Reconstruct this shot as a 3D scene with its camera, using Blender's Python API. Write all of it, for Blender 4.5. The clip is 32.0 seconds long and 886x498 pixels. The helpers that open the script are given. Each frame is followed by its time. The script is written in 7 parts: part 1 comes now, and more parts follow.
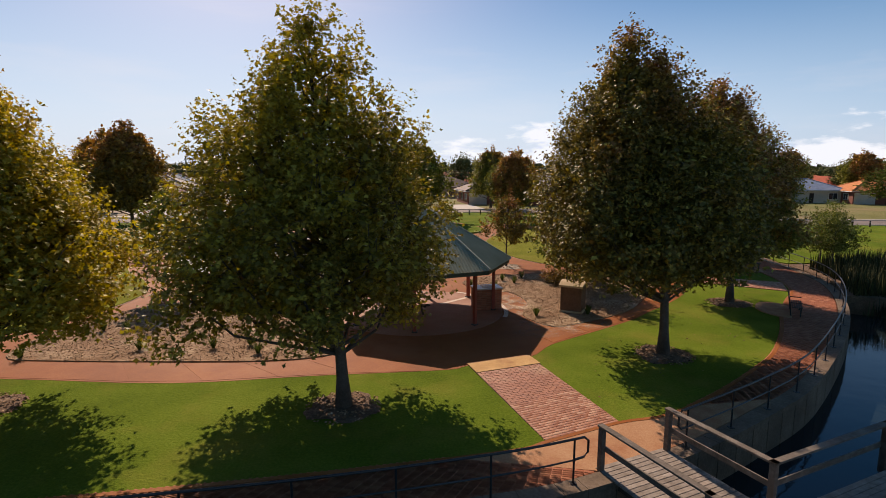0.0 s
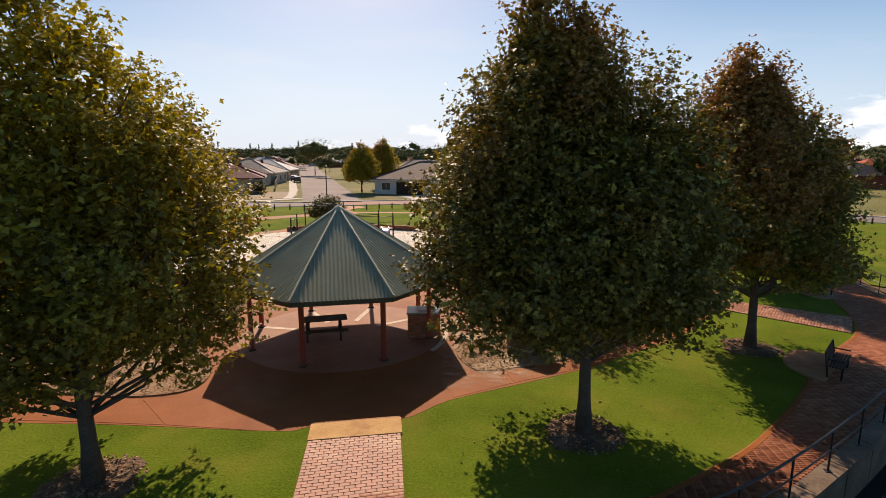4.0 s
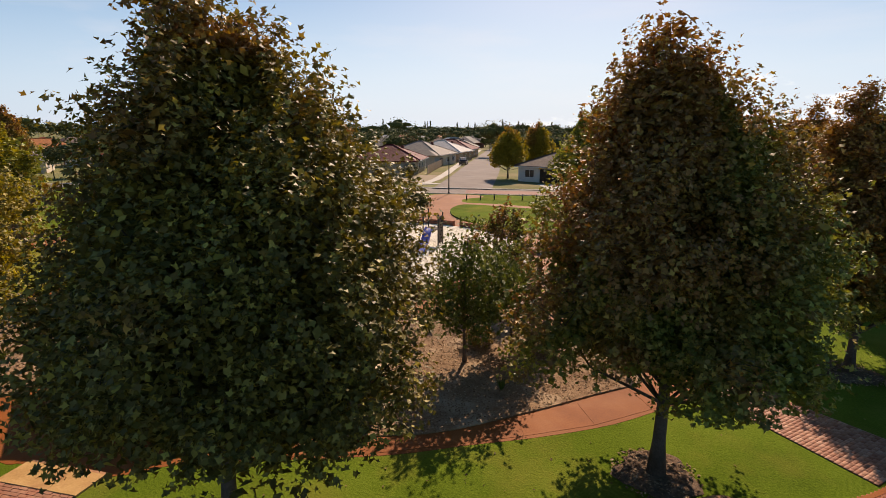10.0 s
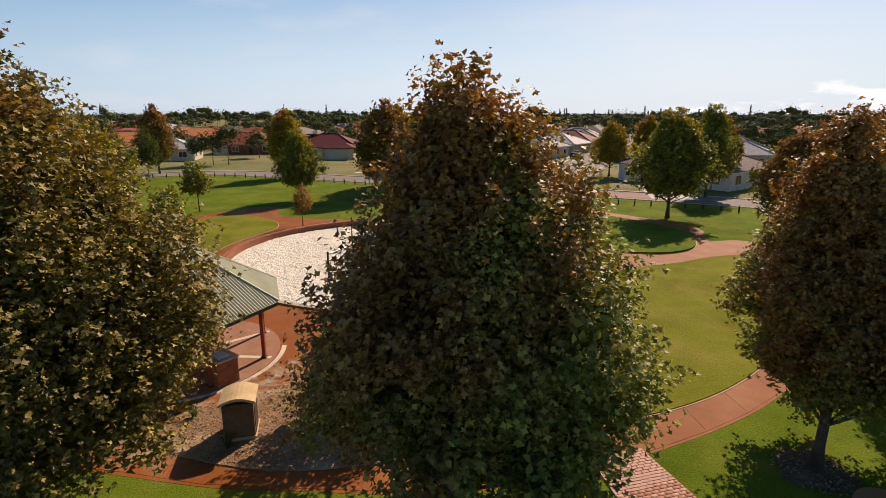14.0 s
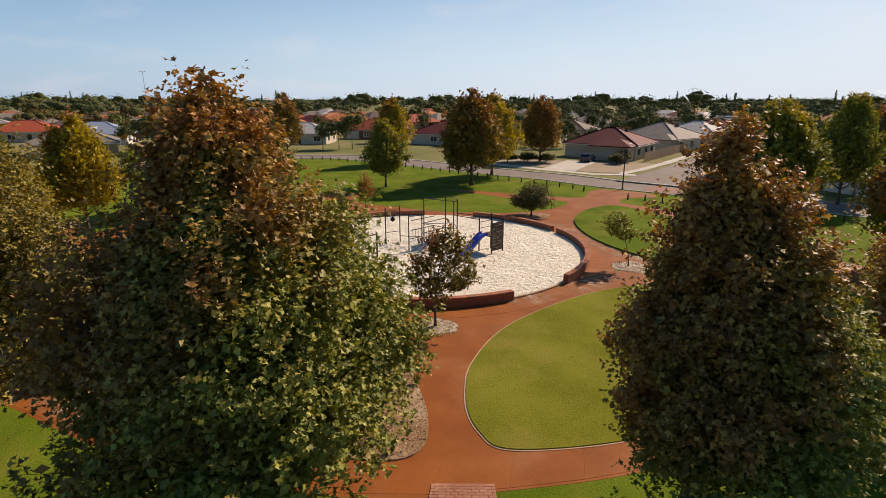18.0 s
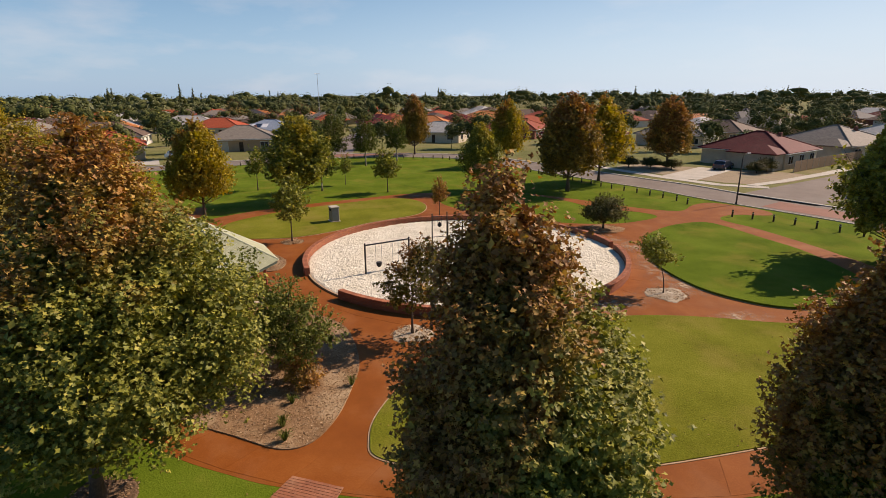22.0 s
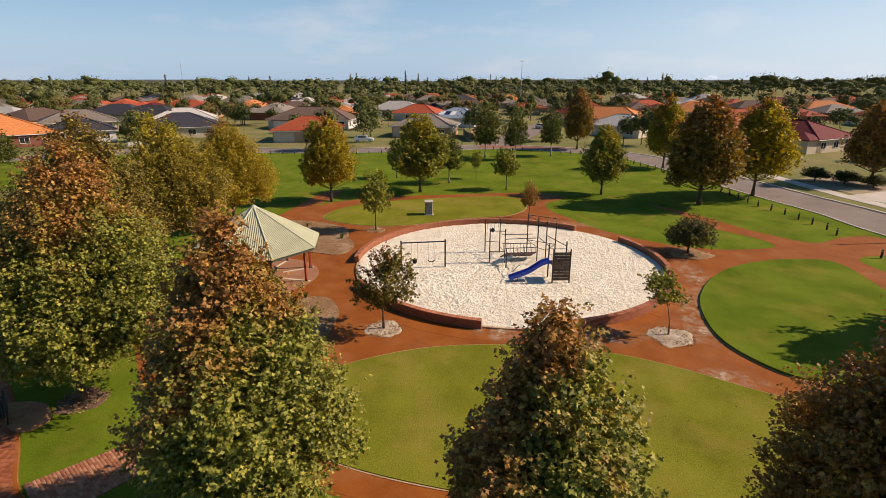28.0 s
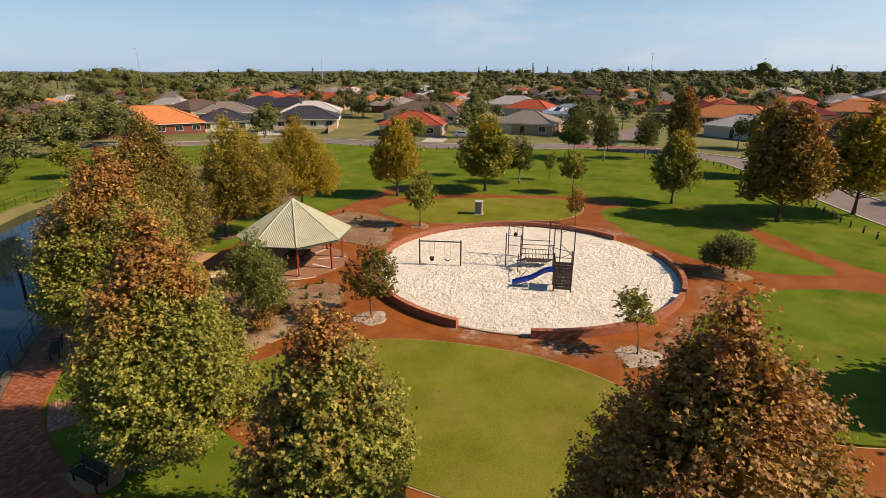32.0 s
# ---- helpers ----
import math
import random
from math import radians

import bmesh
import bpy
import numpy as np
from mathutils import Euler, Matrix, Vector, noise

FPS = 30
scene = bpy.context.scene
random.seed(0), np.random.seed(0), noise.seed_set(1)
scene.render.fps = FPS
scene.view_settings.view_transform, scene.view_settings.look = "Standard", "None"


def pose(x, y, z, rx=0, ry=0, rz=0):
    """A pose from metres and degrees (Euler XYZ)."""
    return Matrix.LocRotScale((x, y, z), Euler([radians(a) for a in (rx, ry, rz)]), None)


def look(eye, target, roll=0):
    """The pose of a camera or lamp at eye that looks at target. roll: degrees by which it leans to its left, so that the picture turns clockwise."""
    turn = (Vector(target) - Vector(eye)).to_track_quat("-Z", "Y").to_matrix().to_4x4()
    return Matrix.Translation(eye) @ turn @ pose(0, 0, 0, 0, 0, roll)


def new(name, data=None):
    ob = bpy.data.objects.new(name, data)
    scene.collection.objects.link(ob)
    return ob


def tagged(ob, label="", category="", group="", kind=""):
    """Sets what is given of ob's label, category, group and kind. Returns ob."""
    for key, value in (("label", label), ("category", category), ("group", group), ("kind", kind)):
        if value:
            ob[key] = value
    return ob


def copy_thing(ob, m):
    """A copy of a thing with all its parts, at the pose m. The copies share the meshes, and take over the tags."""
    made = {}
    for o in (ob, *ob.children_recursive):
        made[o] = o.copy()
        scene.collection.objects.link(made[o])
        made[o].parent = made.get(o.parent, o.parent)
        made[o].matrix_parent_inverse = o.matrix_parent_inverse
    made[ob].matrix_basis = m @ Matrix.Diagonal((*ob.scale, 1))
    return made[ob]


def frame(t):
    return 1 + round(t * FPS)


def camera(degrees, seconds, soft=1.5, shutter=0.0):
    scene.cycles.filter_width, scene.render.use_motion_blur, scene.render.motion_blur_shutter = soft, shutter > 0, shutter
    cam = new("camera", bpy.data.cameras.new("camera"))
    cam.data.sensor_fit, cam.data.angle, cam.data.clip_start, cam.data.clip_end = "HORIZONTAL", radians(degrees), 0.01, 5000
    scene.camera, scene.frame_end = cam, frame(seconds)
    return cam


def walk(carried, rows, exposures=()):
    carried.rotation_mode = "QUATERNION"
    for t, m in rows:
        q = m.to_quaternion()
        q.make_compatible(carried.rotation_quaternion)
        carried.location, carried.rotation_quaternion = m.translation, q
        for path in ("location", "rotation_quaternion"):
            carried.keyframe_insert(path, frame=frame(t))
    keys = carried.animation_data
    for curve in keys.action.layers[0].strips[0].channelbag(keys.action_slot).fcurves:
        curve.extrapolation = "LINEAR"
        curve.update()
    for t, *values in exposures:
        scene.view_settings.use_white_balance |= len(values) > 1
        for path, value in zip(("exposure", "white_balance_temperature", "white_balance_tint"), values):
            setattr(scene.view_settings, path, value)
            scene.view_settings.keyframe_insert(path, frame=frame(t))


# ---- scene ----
cam = camera(79.44, 32.0, 0.8)
PATH = [
    (0.0, pose(-0.015, -0.268, 6.827, 81.560, -0.069, -0.538)),
    (1.0, pose(1.848, 1.277, 6.918, 80.968, 0.026, 2.150)),
    (2.0, pose(3.551, 2.610, 7.106, 80.763, 0.184, 5.419)),
    (3.0, pose(5.362, 3.847, 7.306, 80.272, 0.096, 7.878)),
    (3.5, pose(6.285, 4.442, 7.378, 79.957, 0.051, 9.312)),
    (5.5, pose(10.061, 6.982, 7.680, 79.383, -0.054, 16.969)),
    (6.0, pose(10.965, 7.642, 7.781, 79.281, -0.082, 18.894)),
    (7.0, pose(12.663, 9.027, 7.977, 78.975, -0.215, 22.718)),
    (8.0, pose(14.196, 10.483, 8.196, 78.625, -0.227, 26.795)),
    (9.0, pose(15.770, 11.916, 8.490, 78.138, -0.197, 29.965)),
    (10.0, pose(17.285, 13.317, 8.730, 77.410, -0.134, 33.602)),
    (11.0, pose(18.777, 14.787, 9.050, 76.872, -0.233, 37.267)),
    (12.0, pose(20.167, 16.326, 9.513, 76.382, -0.184, 41.048)),
    (13.0, pose(21.439, 17.899, 9.938, 76.289, -0.050, 44.827)),
    (14.0, pose(22.629, 19.538, 10.152, 75.961, 0.007, 48.404)),
    (14.5, pose(23.204, 20.385, 10.207, 75.750, 0.016, 50.153)),
    (16.5, pose(25.399, 23.999, 10.406, 74.838, -0.029, 57.766)),
    (17.0, pose(25.928, 24.971, 10.521, 74.591, -0.064, 60.012)),
    (17.5, pose(26.426, 25.948, 10.632, 74.536, 0.005, 62.257)),
    (18.0, pose(26.901, 26.951, 10.744, 74.434, -0.051, 64.433)),
    (19.0, pose(27.756, 29.014, 10.976, 74.344, -0.041, 68.995)),
    (19.5, pose(28.171, 30.044, 11.095, 74.221, 0.148, 71.203)),
    (20.0, pose(28.586, 31.082, 11.214, 73.884, 0.039, 73.221)),
    (21.0, pose(29.373, 33.112, 11.471, 73.648, 0.010, 77.068)),
    (22.0, pose(30.022, 35.054, 11.755, 74.034, 0.278, 81.674)),
    (23.0, pose(30.500, 36.935, 12.041, 73.707, 0.013, 85.597)),
    (24.0, pose(30.836, 38.974, 12.399, 73.291, 0.051, 89.084)),
    (25.0, pose(31.063, 41.193, 12.733, 73.016, -0.008, 93.284)),
    (25.5, pose(31.134, 42.282, 12.906, 72.961, -0.002, 95.315)),
    (27.5, pose(31.077, 46.583, 13.597, 72.509, 0.101, 102.970)),
    (28.0, pose(31.037, 47.651, 13.769, 72.373, -0.007, 104.974)),
    (29.0, pose(30.959, 49.763, 14.136, 72.163, -0.062, 108.847)),
    (30.0, pose(30.700, 51.882, 14.493, 71.953, -0.124, 112.674)),
    (31.0, pose(30.262, 54.075, 14.798, 71.732, -0.000, 116.037)),
    (32.0, pose(29.734, 56.303, 15.077, 71.507, 0.058, 119.168)),
]
walk(cam, PATH, [(0.0, 0.07, 8050, 25), (3.5, 0.22, 8350, 24), (11.0, 0.19, 8500, 24), (20.0, 0.09, 8200, 22), (28.0, 0.16, 8350, 22), (32.0, 0.20, 8350, 22)])

# ---------------------------------------------------------------- light
SUN_AZ, SUN_EL = 20.0, 36.5  # degrees to the left of +y, and above the horizon
world = bpy.data.worlds.new("sky")
scene.world = world
world.use_nodes = True
wn, wl = world.node_tree.nodes, world.node_tree.links
wn.clear()
w_out = wn.new("ShaderNodeOutputWorld")
w_bg = wn.new("ShaderNodeBackground")
w_sky = wn.new("ShaderNodeTexSky")
w_sky.sky_type = "NISHITA"
w_sky.sun_disc = False
w_sky.sun_elevation = radians(SUN_EL)
w_sky.sun_rotation = radians(-SUN_AZ)
w_sky.air_density = 1.0
w_sky.dust_density = 1.0
w_sky.altitude = 300.0
w_sky.ozone_density = 2.2
w_bg.inputs["Strength"].default_value = 0.086
# thin high cloud and a few low banks
w_tc = wn.new("ShaderNodeTexCoord")
w_map = wn.new("ShaderNodeMapping")
w_map.inputs["Scale"].default_value = (1.2, 2.6, 9.0)
w_noise = wn.new("ShaderNodeTexNoise")
w_noise.inputs["Scale"].default_value = 1.6
w_noise.inputs["Detail"].default_value = 7.0
w_noise.inputs["Roughness"].default_value = 0.55
w_ramp = wn.new("ShaderNodeValToRGB")
w_ramp.color_ramp.elements[0].position = 0.52
w_ramp.color_ramp.elements[1].position = 0.80
w_sep = wn.new("ShaderNodeSeparateXYZ")
w_low = wn.new("ShaderNodeMapRange")
w_low.inputs["From Min"].default_value = 0.0
w_low.inputs["From Max"].default_value = 0.45
w_low.inputs["To Min"].default_value = 0.36
w_low.inputs["To Max"].default_value = 0.08
w_mul = wn.new("ShaderNodeMath")
w_mul.operation = "MULTIPLY"
w_mix = wn.new("ShaderNodeMixRGB")
w_mix.inputs["Color2"].default_value = (9.5, 9.8, 10.4, 1)
wl.new(w_tc.outputs["Generated"], w_map.inputs["Vector"])
wl.new(w_map.outputs["Vector"], w_noise.inputs["Vector"])
wl.new(w_noise.outputs["Fac"], w_ramp.inputs["Fac"])
wl.new(w_tc.outputs["Generated"], w_sep.inputs["Vector"])
wl.new(w_sep.outputs["Z"], w_low.inputs["Value"])
wl.new(w_ramp.outputs["Color"], w_mul.inputs[0])
wl.new(w_low.outputs["Result"], w_mul.inputs[1])
wl.new(w_mul.outputs["Value"], w_mix.inputs["Fac"])
w_hue = wn.new("ShaderNodeHueSaturation")
w_hue.inputs["Saturation"].default_value = 1.6
wl.new(w_sky.outputs["Color"], w_hue.inputs["Color"])
# pale haze low over the horizon
w_fade = wn.new("ShaderNodeMapRange")
w_fade.interpolation_type = "SMOOTHSTEP"
w_fade.inputs["From Min"].default_value = -0.02
w_fade.inputs["From Max"].default_value = 0.42
w_fade.inputs["To Min"].default_value = 0.7
w_fade.inputs["To Max"].default_value = 0.05
w_haze = wn.new("ShaderNodeMixRGB")
w_haze.inputs["Color2"].default_value = (3.5, 6.9, 11.4, 1)
wl.new(w_sep.outputs["Z"], w_fade.inputs["Value"])
wl.new(w_fade.outputs["Result"], w_haze.inputs["Fac"])
wl.new(w_hue.outputs["Color"], w_haze.inputs["Color1"])
wl.new(w_haze.outputs["Color"], w_mix.inputs["Color1"])
# the horizon pales towards the sun, and a low bank of cumulus stands on that side
w_dot = wn.new("ShaderNodeVectorMath")
w_dot.operation = "DOT_PRODUCT"
w_dot.inputs[1].default_value = (-math.sin(radians(SUN_AZ)), math.cos(radians(SUN_AZ)), 0)
wl.new(w_tc.outputs["Generated"], w_dot.inputs[0])
w_side = wn.new("ShaderNodeMapRange")
w_side.interpolation_type = "SMOOTHSTEP"
w_side.inputs["From Min"].default_value = 0.0
w_side.inputs["From Max"].default_value = 1.0
w_side.inputs["To Max"].default_value = 0.7
wl.new(w_dot.outputs["Value"], w_side.inputs["Value"])
w_near = wn.new("ShaderNodeMapRange")
w_near.interpolation_type = "SMOOTHSTEP"
w_near.inputs["From Min"].default_value = -0.02
w_near.inputs["From Max"].default_value = 0.30
w_near.inputs["To Min"].default_value = 1.0
w_near.inputs["To Max"].default_value = 0.0
wl.new(w_sep.outputs["Z"], w_near.inputs["Value"])
w_pale = wn.new("ShaderNodeMath")
w_pale.operation = "MULTIPLY"
wl.new(w_side.outputs["Result"], w_pale.inputs[0])
wl.new(w_near.outputs["Result"], w_pale.inputs[1])
w_glow = wn.new("ShaderNodeMixRGB")
w_glow.inputs["Color2"].default_value = (6.6, 9.4, 12.2, 1)
wl.new(w_pale.outputs[0], w_glow.inputs["Fac"])
wl.new(w_mix.outputs["Color"], w_glow.inputs["Color1"])
w_map2 = wn.new("ShaderNodeMapping")
w_map2.inputs["Scale"].default_value = (5.0, 5.0, 16.0)
wl.new(w_tc.outputs["Generated"], w_map2.inputs["Vector"])
w_puff = wn.new("ShaderNodeTexNoise")
w_puff.inputs["Scale"].default_value = 1.4
w_puff.inputs["Detail"].default_value = 8.0
w_puff.inputs["Roughness"].default_value = 0.58
wl.new(w_map2.outputs["Vector"], w_puff.inputs["Vector"])
w_band = wn.new("ShaderNodeMapRange")
w_band.inputs["From Min"].default_value = 0.02
w_band.inputs["From Max"].default_value = 0.13
w_band.inputs["To Min"].default_value = 0.10
w_band.inputs["To Max"].default_value = -0.22
wl.new(w_sep.outputs["Z"], w_band.inputs["Value"])
w_dot2 = wn.new("ShaderNodeVectorMath")
w_dot2.operation = "DOT_PRODUCT"
w_dot2.inputs[1].default_value = (0.38, 0.925, 0)
wl.new(w_tc.outputs["Generated"], w_dot2.inputs[0])
w_win = wn.new("ShaderNodeMapRange")
w_win.inputs["From Min"].default_value = 0.55
w_win.inputs["From Max"].default_value = 1.0
w_win.inputs["To Min"].default_value = -0.25
w_win.inputs["To Max"].default_value = 0.02
wl.new(w_dot2.outputs["Value"], w_win.inputs["Value"])
w_sum = wn.new("ShaderNodeMath")
w_sum.operation = "ADD"
wl.new(w_puff.outputs["Fac"], w_sum.inputs[0])
wl.new(w_band.outputs["Result"], w_sum.inputs[1])
w_sum2 = wn.new("ShaderNodeMath")
w_sum2.operation = "ADD"
wl.new(w_sum.outputs[0], w_sum2.inputs[0])
wl.new(w_win.outputs["Result"], w_sum2.inputs[1])
w_cut = wn.new("ShaderNodeMapRange")
w_cut.interpolation_type = "SMOOTHSTEP"
w_cut.inputs["From Min"].default_value = 0.50
w_cut.inputs["From Max"].default_value = 0.60
w_cut.inputs["To Max"].default_value = 0.85
wl.new(w_sum2.outputs[0], w_cut.inputs["Value"])
w_cumulus = wn.new("ShaderNodeMixRGB")
w_cumulus.inputs["Color2"].default_value = (9.2, 11.4, 13.4, 1)
wl.new(w_cut.outputs["Result"], w_cumulus.inputs["Fac"])
wl.new(w_glow.outputs["Color"], w_cumulus.inputs["Color1"])
wl.new(w_cumulus.outputs["Color"], w_bg.inputs["Color"])
wl.new(w_bg.outputs["Background"], w_out.inputs["Surface"])

sun_data = bpy.data.lights.new("sun", "SUN")
sun_data.energy = 5.0
sun_data.angle = radians(0.55)
sun_data.color = (1.0, 0.945, 0.86)
sun = new("sun", sun_data)
SUN_DIR = Vector((-math.sin(radians(SUN_AZ)) * math.cos(radians(SUN_EL)), math.cos(radians(SUN_AZ)) * math.cos(radians(SUN_EL)), math.sin(radians(SUN_EL))))
sun.matrix_world = look(SUN_DIR * 300, (0, 0, 0))


# ---------------------------------------------------------------- materials
def nodes_of(name):
    m = bpy.data.materials.new(name)
    m.use_nodes = True
    n, l = m.node_tree.nodes, m.node_tree.links
    return m, n, l, n["Principled BSDF"]


def ramp_node(n, stops):
    r = n.new("ShaderNodeValToRGB")
    e = r.color_ramp.elements
    while len(e) < len(stops):
        e.new(0.5)
    for k, (p, c) in enumerate(stops):
        e[k].position = p
        e[k].color = (*c, 1)
    return r


def noise_node(n, l, vec, scale, detail=4.0, rough=0.55):
    t = n.new("ShaderNodeTexNoise")
    t.inputs["Scale"].default_value = scale
    t.inputs["Detail"].default_value = detail
    t.inputs["Roughness"].default_value = rough
    l.new(vec, t.inputs["Vector"])
    return t


def surface(name, colours, fine=30.0, broad=0.6, rough=0.85, bump=0.3, depth=0.02, world_space=True, stain=None, stain_scale=1.5,
            stain_amount=0.5, vary=0.0, metal=0.0, spec=0.3):
    """A matt surface: three tones by fine grain, broad drift of tone, stains of another colour, relief."""
    m, n, l, b = nodes_of(name)
    if world_space:
        vec = n.new("ShaderNodeNewGeometry").outputs["Position"]
    else:
        vec = n.new("ShaderNodeTexCoord").outputs["Object"]
    fine_t = noise_node(n, l, vec, fine, 6.0, 0.65)
    broad_t = noise_node(n, l, vec, broad, 4.0, 0.6)
    add = n.new("ShaderNodeMath")
    add.operation = "MULTIPLY_ADD"
    l.new(fine_t.outputs["Fac"], add.inputs[0])
    add.inputs[1].default_value = 0.5
    half = n.new("ShaderNodeMath")
    half.operation = "MULTIPLY"
    half.inputs[1].default_value = 0.5
    l.new(broad_t.outputs["Fac"], half.inputs[0])
    l.new(half.outputs[0], add.inputs[2])
    k = len(colours) - 1
    r = ramp_node(n, [(0.33 + 0.34 * i / k, c) for i, c in enumerate(colours)])
    l.new(add.outputs[0], r.inputs["Fac"])
    colour = r.outputs["Color"]
    if stain:
        st = noise_node(n, l, vec, stain_scale, 5.0, 0.6)
        sr = ramp_node(n, [(0.5, (0, 0, 0)), (0.68, (stain_amount,) * 3)])
        l.new(st.outputs["Fac"], sr.inputs["Fac"])
        mx = n.new("ShaderNodeMixRGB")
        l.new(sr.outputs["Color"], mx.inputs["Fac"])
        l.new(colour, mx.inputs["Color1"])
        mx.inputs["Color2"].default_value = (*stain, 1)
        colour = mx.outputs["Color"]
    if vary:
        oi = n.new("ShaderNodeObjectInfo")
        hs = n.new("ShaderNodeHueSaturation")
        mr = n.new("ShaderNodeMapRange")
        mr.inputs["To Min"].default_value = 1 - vary
        mr.inputs["To Max"].default_value = 1 + vary
        l.new(oi.outputs["Random"], mr.inputs["Value"])
        l.new(mr.outputs["Result"], hs.inputs["Value"])
        l.new(colour, hs.inputs["Color"])
        colour = hs.outputs["Color"]
    l.new(colour, b.inputs["Base Color"])
    b.inputs["Roughness"].default_value = rough
    b.inputs["Metallic"].default_value = metal
    b.inputs["Specular IOR Level"].default_value = spec
    if bump:
        bp = n.new("ShaderNodeBump")
        bp.inputs["Strength"].default_value = bump
        bp.inputs["Distance"].default_value = depth
        l.new(fine_t.outputs["Fac"], bp.inputs["Height"])
        l.new(bp.outputs["Normal"], b.inputs["Normal"])
    return m


def island_tones(name, stops, rough=0.8, bump=0.2, fine=40.0):
    """Tones that differ from piece to piece in one joined mesh."""
    m, n, l, b = nodes_of(name)
    g = n.new("ShaderNodeNewGeometry")
    r = ramp_node(n, stops)
    t = noise_node(n, l, g.outputs["Position"], fine, 4.0)
    mx = n.new("ShaderNodeMixRGB")
    mx.blend_type = "OVERLAY"
    mx.inputs["Fac"].default_value = 0.5
    l.new(g.outputs["Random Per Island"], r.inputs["Fac"])
    l.new(r.outputs["Color"], mx.inputs["Color1"])
    l.new(t.outputs["Fac"], mx.inputs["Color2"])
    l.new(mx.outputs["Color"], b.inputs["Base Color"])
    b.inputs["Roughness"].default_value = rough
    b.inputs["Specular IOR Level"].default_value = 0.3
    bp = n.new("ShaderNodeBump")
    bp.inputs["Strength"].default_value = bump
    bp.inputs["Distance"].default_value = 0.01
    l.new(t.outputs["Fac"], bp.inputs["Height"])
    l.new(bp.outputs["Normal"], b.inputs["Normal"])
    return m


def leaf_material(name, low, high, turn=0.55, through_light=0.14, y_green=0.42):
    """Leaves: tones change from leaf to leaf and by clumps; towards the crown's top they turn to autumn tones."""
    m, n, l, b = nodes_of(name)
    g = n.new("ShaderNodeNewGeometry")
    tc = n.new("ShaderNodeTexCoord")
    clump = noise_node(n, l, tc.outputs["Object"], 0.55, 3.0)
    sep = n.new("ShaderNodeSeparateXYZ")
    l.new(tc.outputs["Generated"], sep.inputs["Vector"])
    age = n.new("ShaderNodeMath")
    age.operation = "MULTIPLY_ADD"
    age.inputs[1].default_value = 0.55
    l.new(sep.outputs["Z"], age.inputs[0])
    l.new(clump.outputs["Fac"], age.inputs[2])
    # tones lean green towards the crown's own +y, autumn towards -y
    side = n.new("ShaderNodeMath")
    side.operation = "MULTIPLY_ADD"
    side.inputs[1].default_value = -y_green
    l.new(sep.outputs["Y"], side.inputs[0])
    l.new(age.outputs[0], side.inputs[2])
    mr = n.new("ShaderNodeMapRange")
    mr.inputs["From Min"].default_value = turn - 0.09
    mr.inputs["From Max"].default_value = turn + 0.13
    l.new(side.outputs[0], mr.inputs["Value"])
    jit = n.new("ShaderNodeMath")
    jit.operation = "MULTIPLY_ADD"
    jit.inputs[1].default_value = 0.36
    jit.inputs[2].default_value = -0.18
    l.new(g.outputs["Random Per Island"], jit.inputs[0])
    s = n.new("ShaderNodeMath")
    s.operation = "ADD"
    s.use_clamp = True
    l.new(mr.outputs["Result"], s.inputs[0])
    l.new(jit.outputs[0], s.inputs[1])
    rl = ramp_node(n, low)
    rh = ramp_node(n, high)
    l.new(g.outputs["Random Per Island"], rl.inputs["Fac"])
    l.new(g.outputs["Random Per Island"], rh.inputs["Fac"])
    mx = n.new("ShaderNodeMixRGB")
    l.new(s.outputs[0], mx.inputs["Fac"])
    l.new(rl.outputs["Color"], mx.inputs["Color1"])
    l.new(rh.outputs["Color"], mx.inputs["Color2"])
    l.new(mx.outputs["Color"], b.inputs["Base Color"])
    b.inputs["Roughness"].default_value = 0.58 if turn != 0.7 else 0.8
    b.inputs["Specular IOR Level"].default_value = 0.26 if turn != 0.7 else 0.1
    tr = n.new("ShaderNodeBsdfTranslucent")
    hs = n.new("ShaderNodeHueSaturation")
    hs.inputs["Value"].default_value = 1.7
    hs.inputs["Saturation"].default_value = 1.1
    l.new(mx.outputs["Color"], hs.inputs["Color"])
    l.new(hs.outputs["Color"], tr.inputs["Color"])
    ms = n.new("ShaderNodeMixShader")
    ms.inputs["Fac"].default_value = through_light
    l.new(b.outputs["BSDF"], ms.inputs[1])
    l.new(tr.outputs["BSDF"], ms.inputs[2])
    l.new(ms.outputs["Shader"], n["Material Output"].inputs["Surface"])
    return m


def matt_leaves(name, tone):
    """Leaves seen from far off: one dull tone that drifts from clump to clump."""
    m, n, l, b = nodes_of(name)
    g = n.new("ShaderNodeNewGeometry")
    t = noise_node(n, l, g.outputs["Position"], 0.12, 3.0)
    r = ramp_node(n, [(0.0, tuple(c * 0.72 for c in tone)), (0.6, tone), (1.0, tuple(c * 1.35 for c in tone))])
    l.new(g.outputs["Random Per Island"], r.inputs["Fac"])
    hs = n.new("ShaderNodeHueSaturation")
    mr = n.new("ShaderNodeMapRange")
    mr.inputs["From Min"].default_value = 0.3
    mr.inputs["From Max"].default_value = 0.7
    mr.inputs["To Min"].default_value = 0.47
    mr.inputs["To Max"].default_value = 0.53
    l.new(t.outputs["Fac"], mr.inputs["Value"])
    l.new(mr.outputs["Result"], hs.inputs["Hue"])
    l.new(r.outputs["Color"], hs.inputs["Color"])
    l.new(hs.outputs["Color"], b.inputs["Base Color"])
    b.inputs["Roughness"].default_value = 0.85
    b.inputs["Specular IOR Level"].default_value = 0.12
    return m


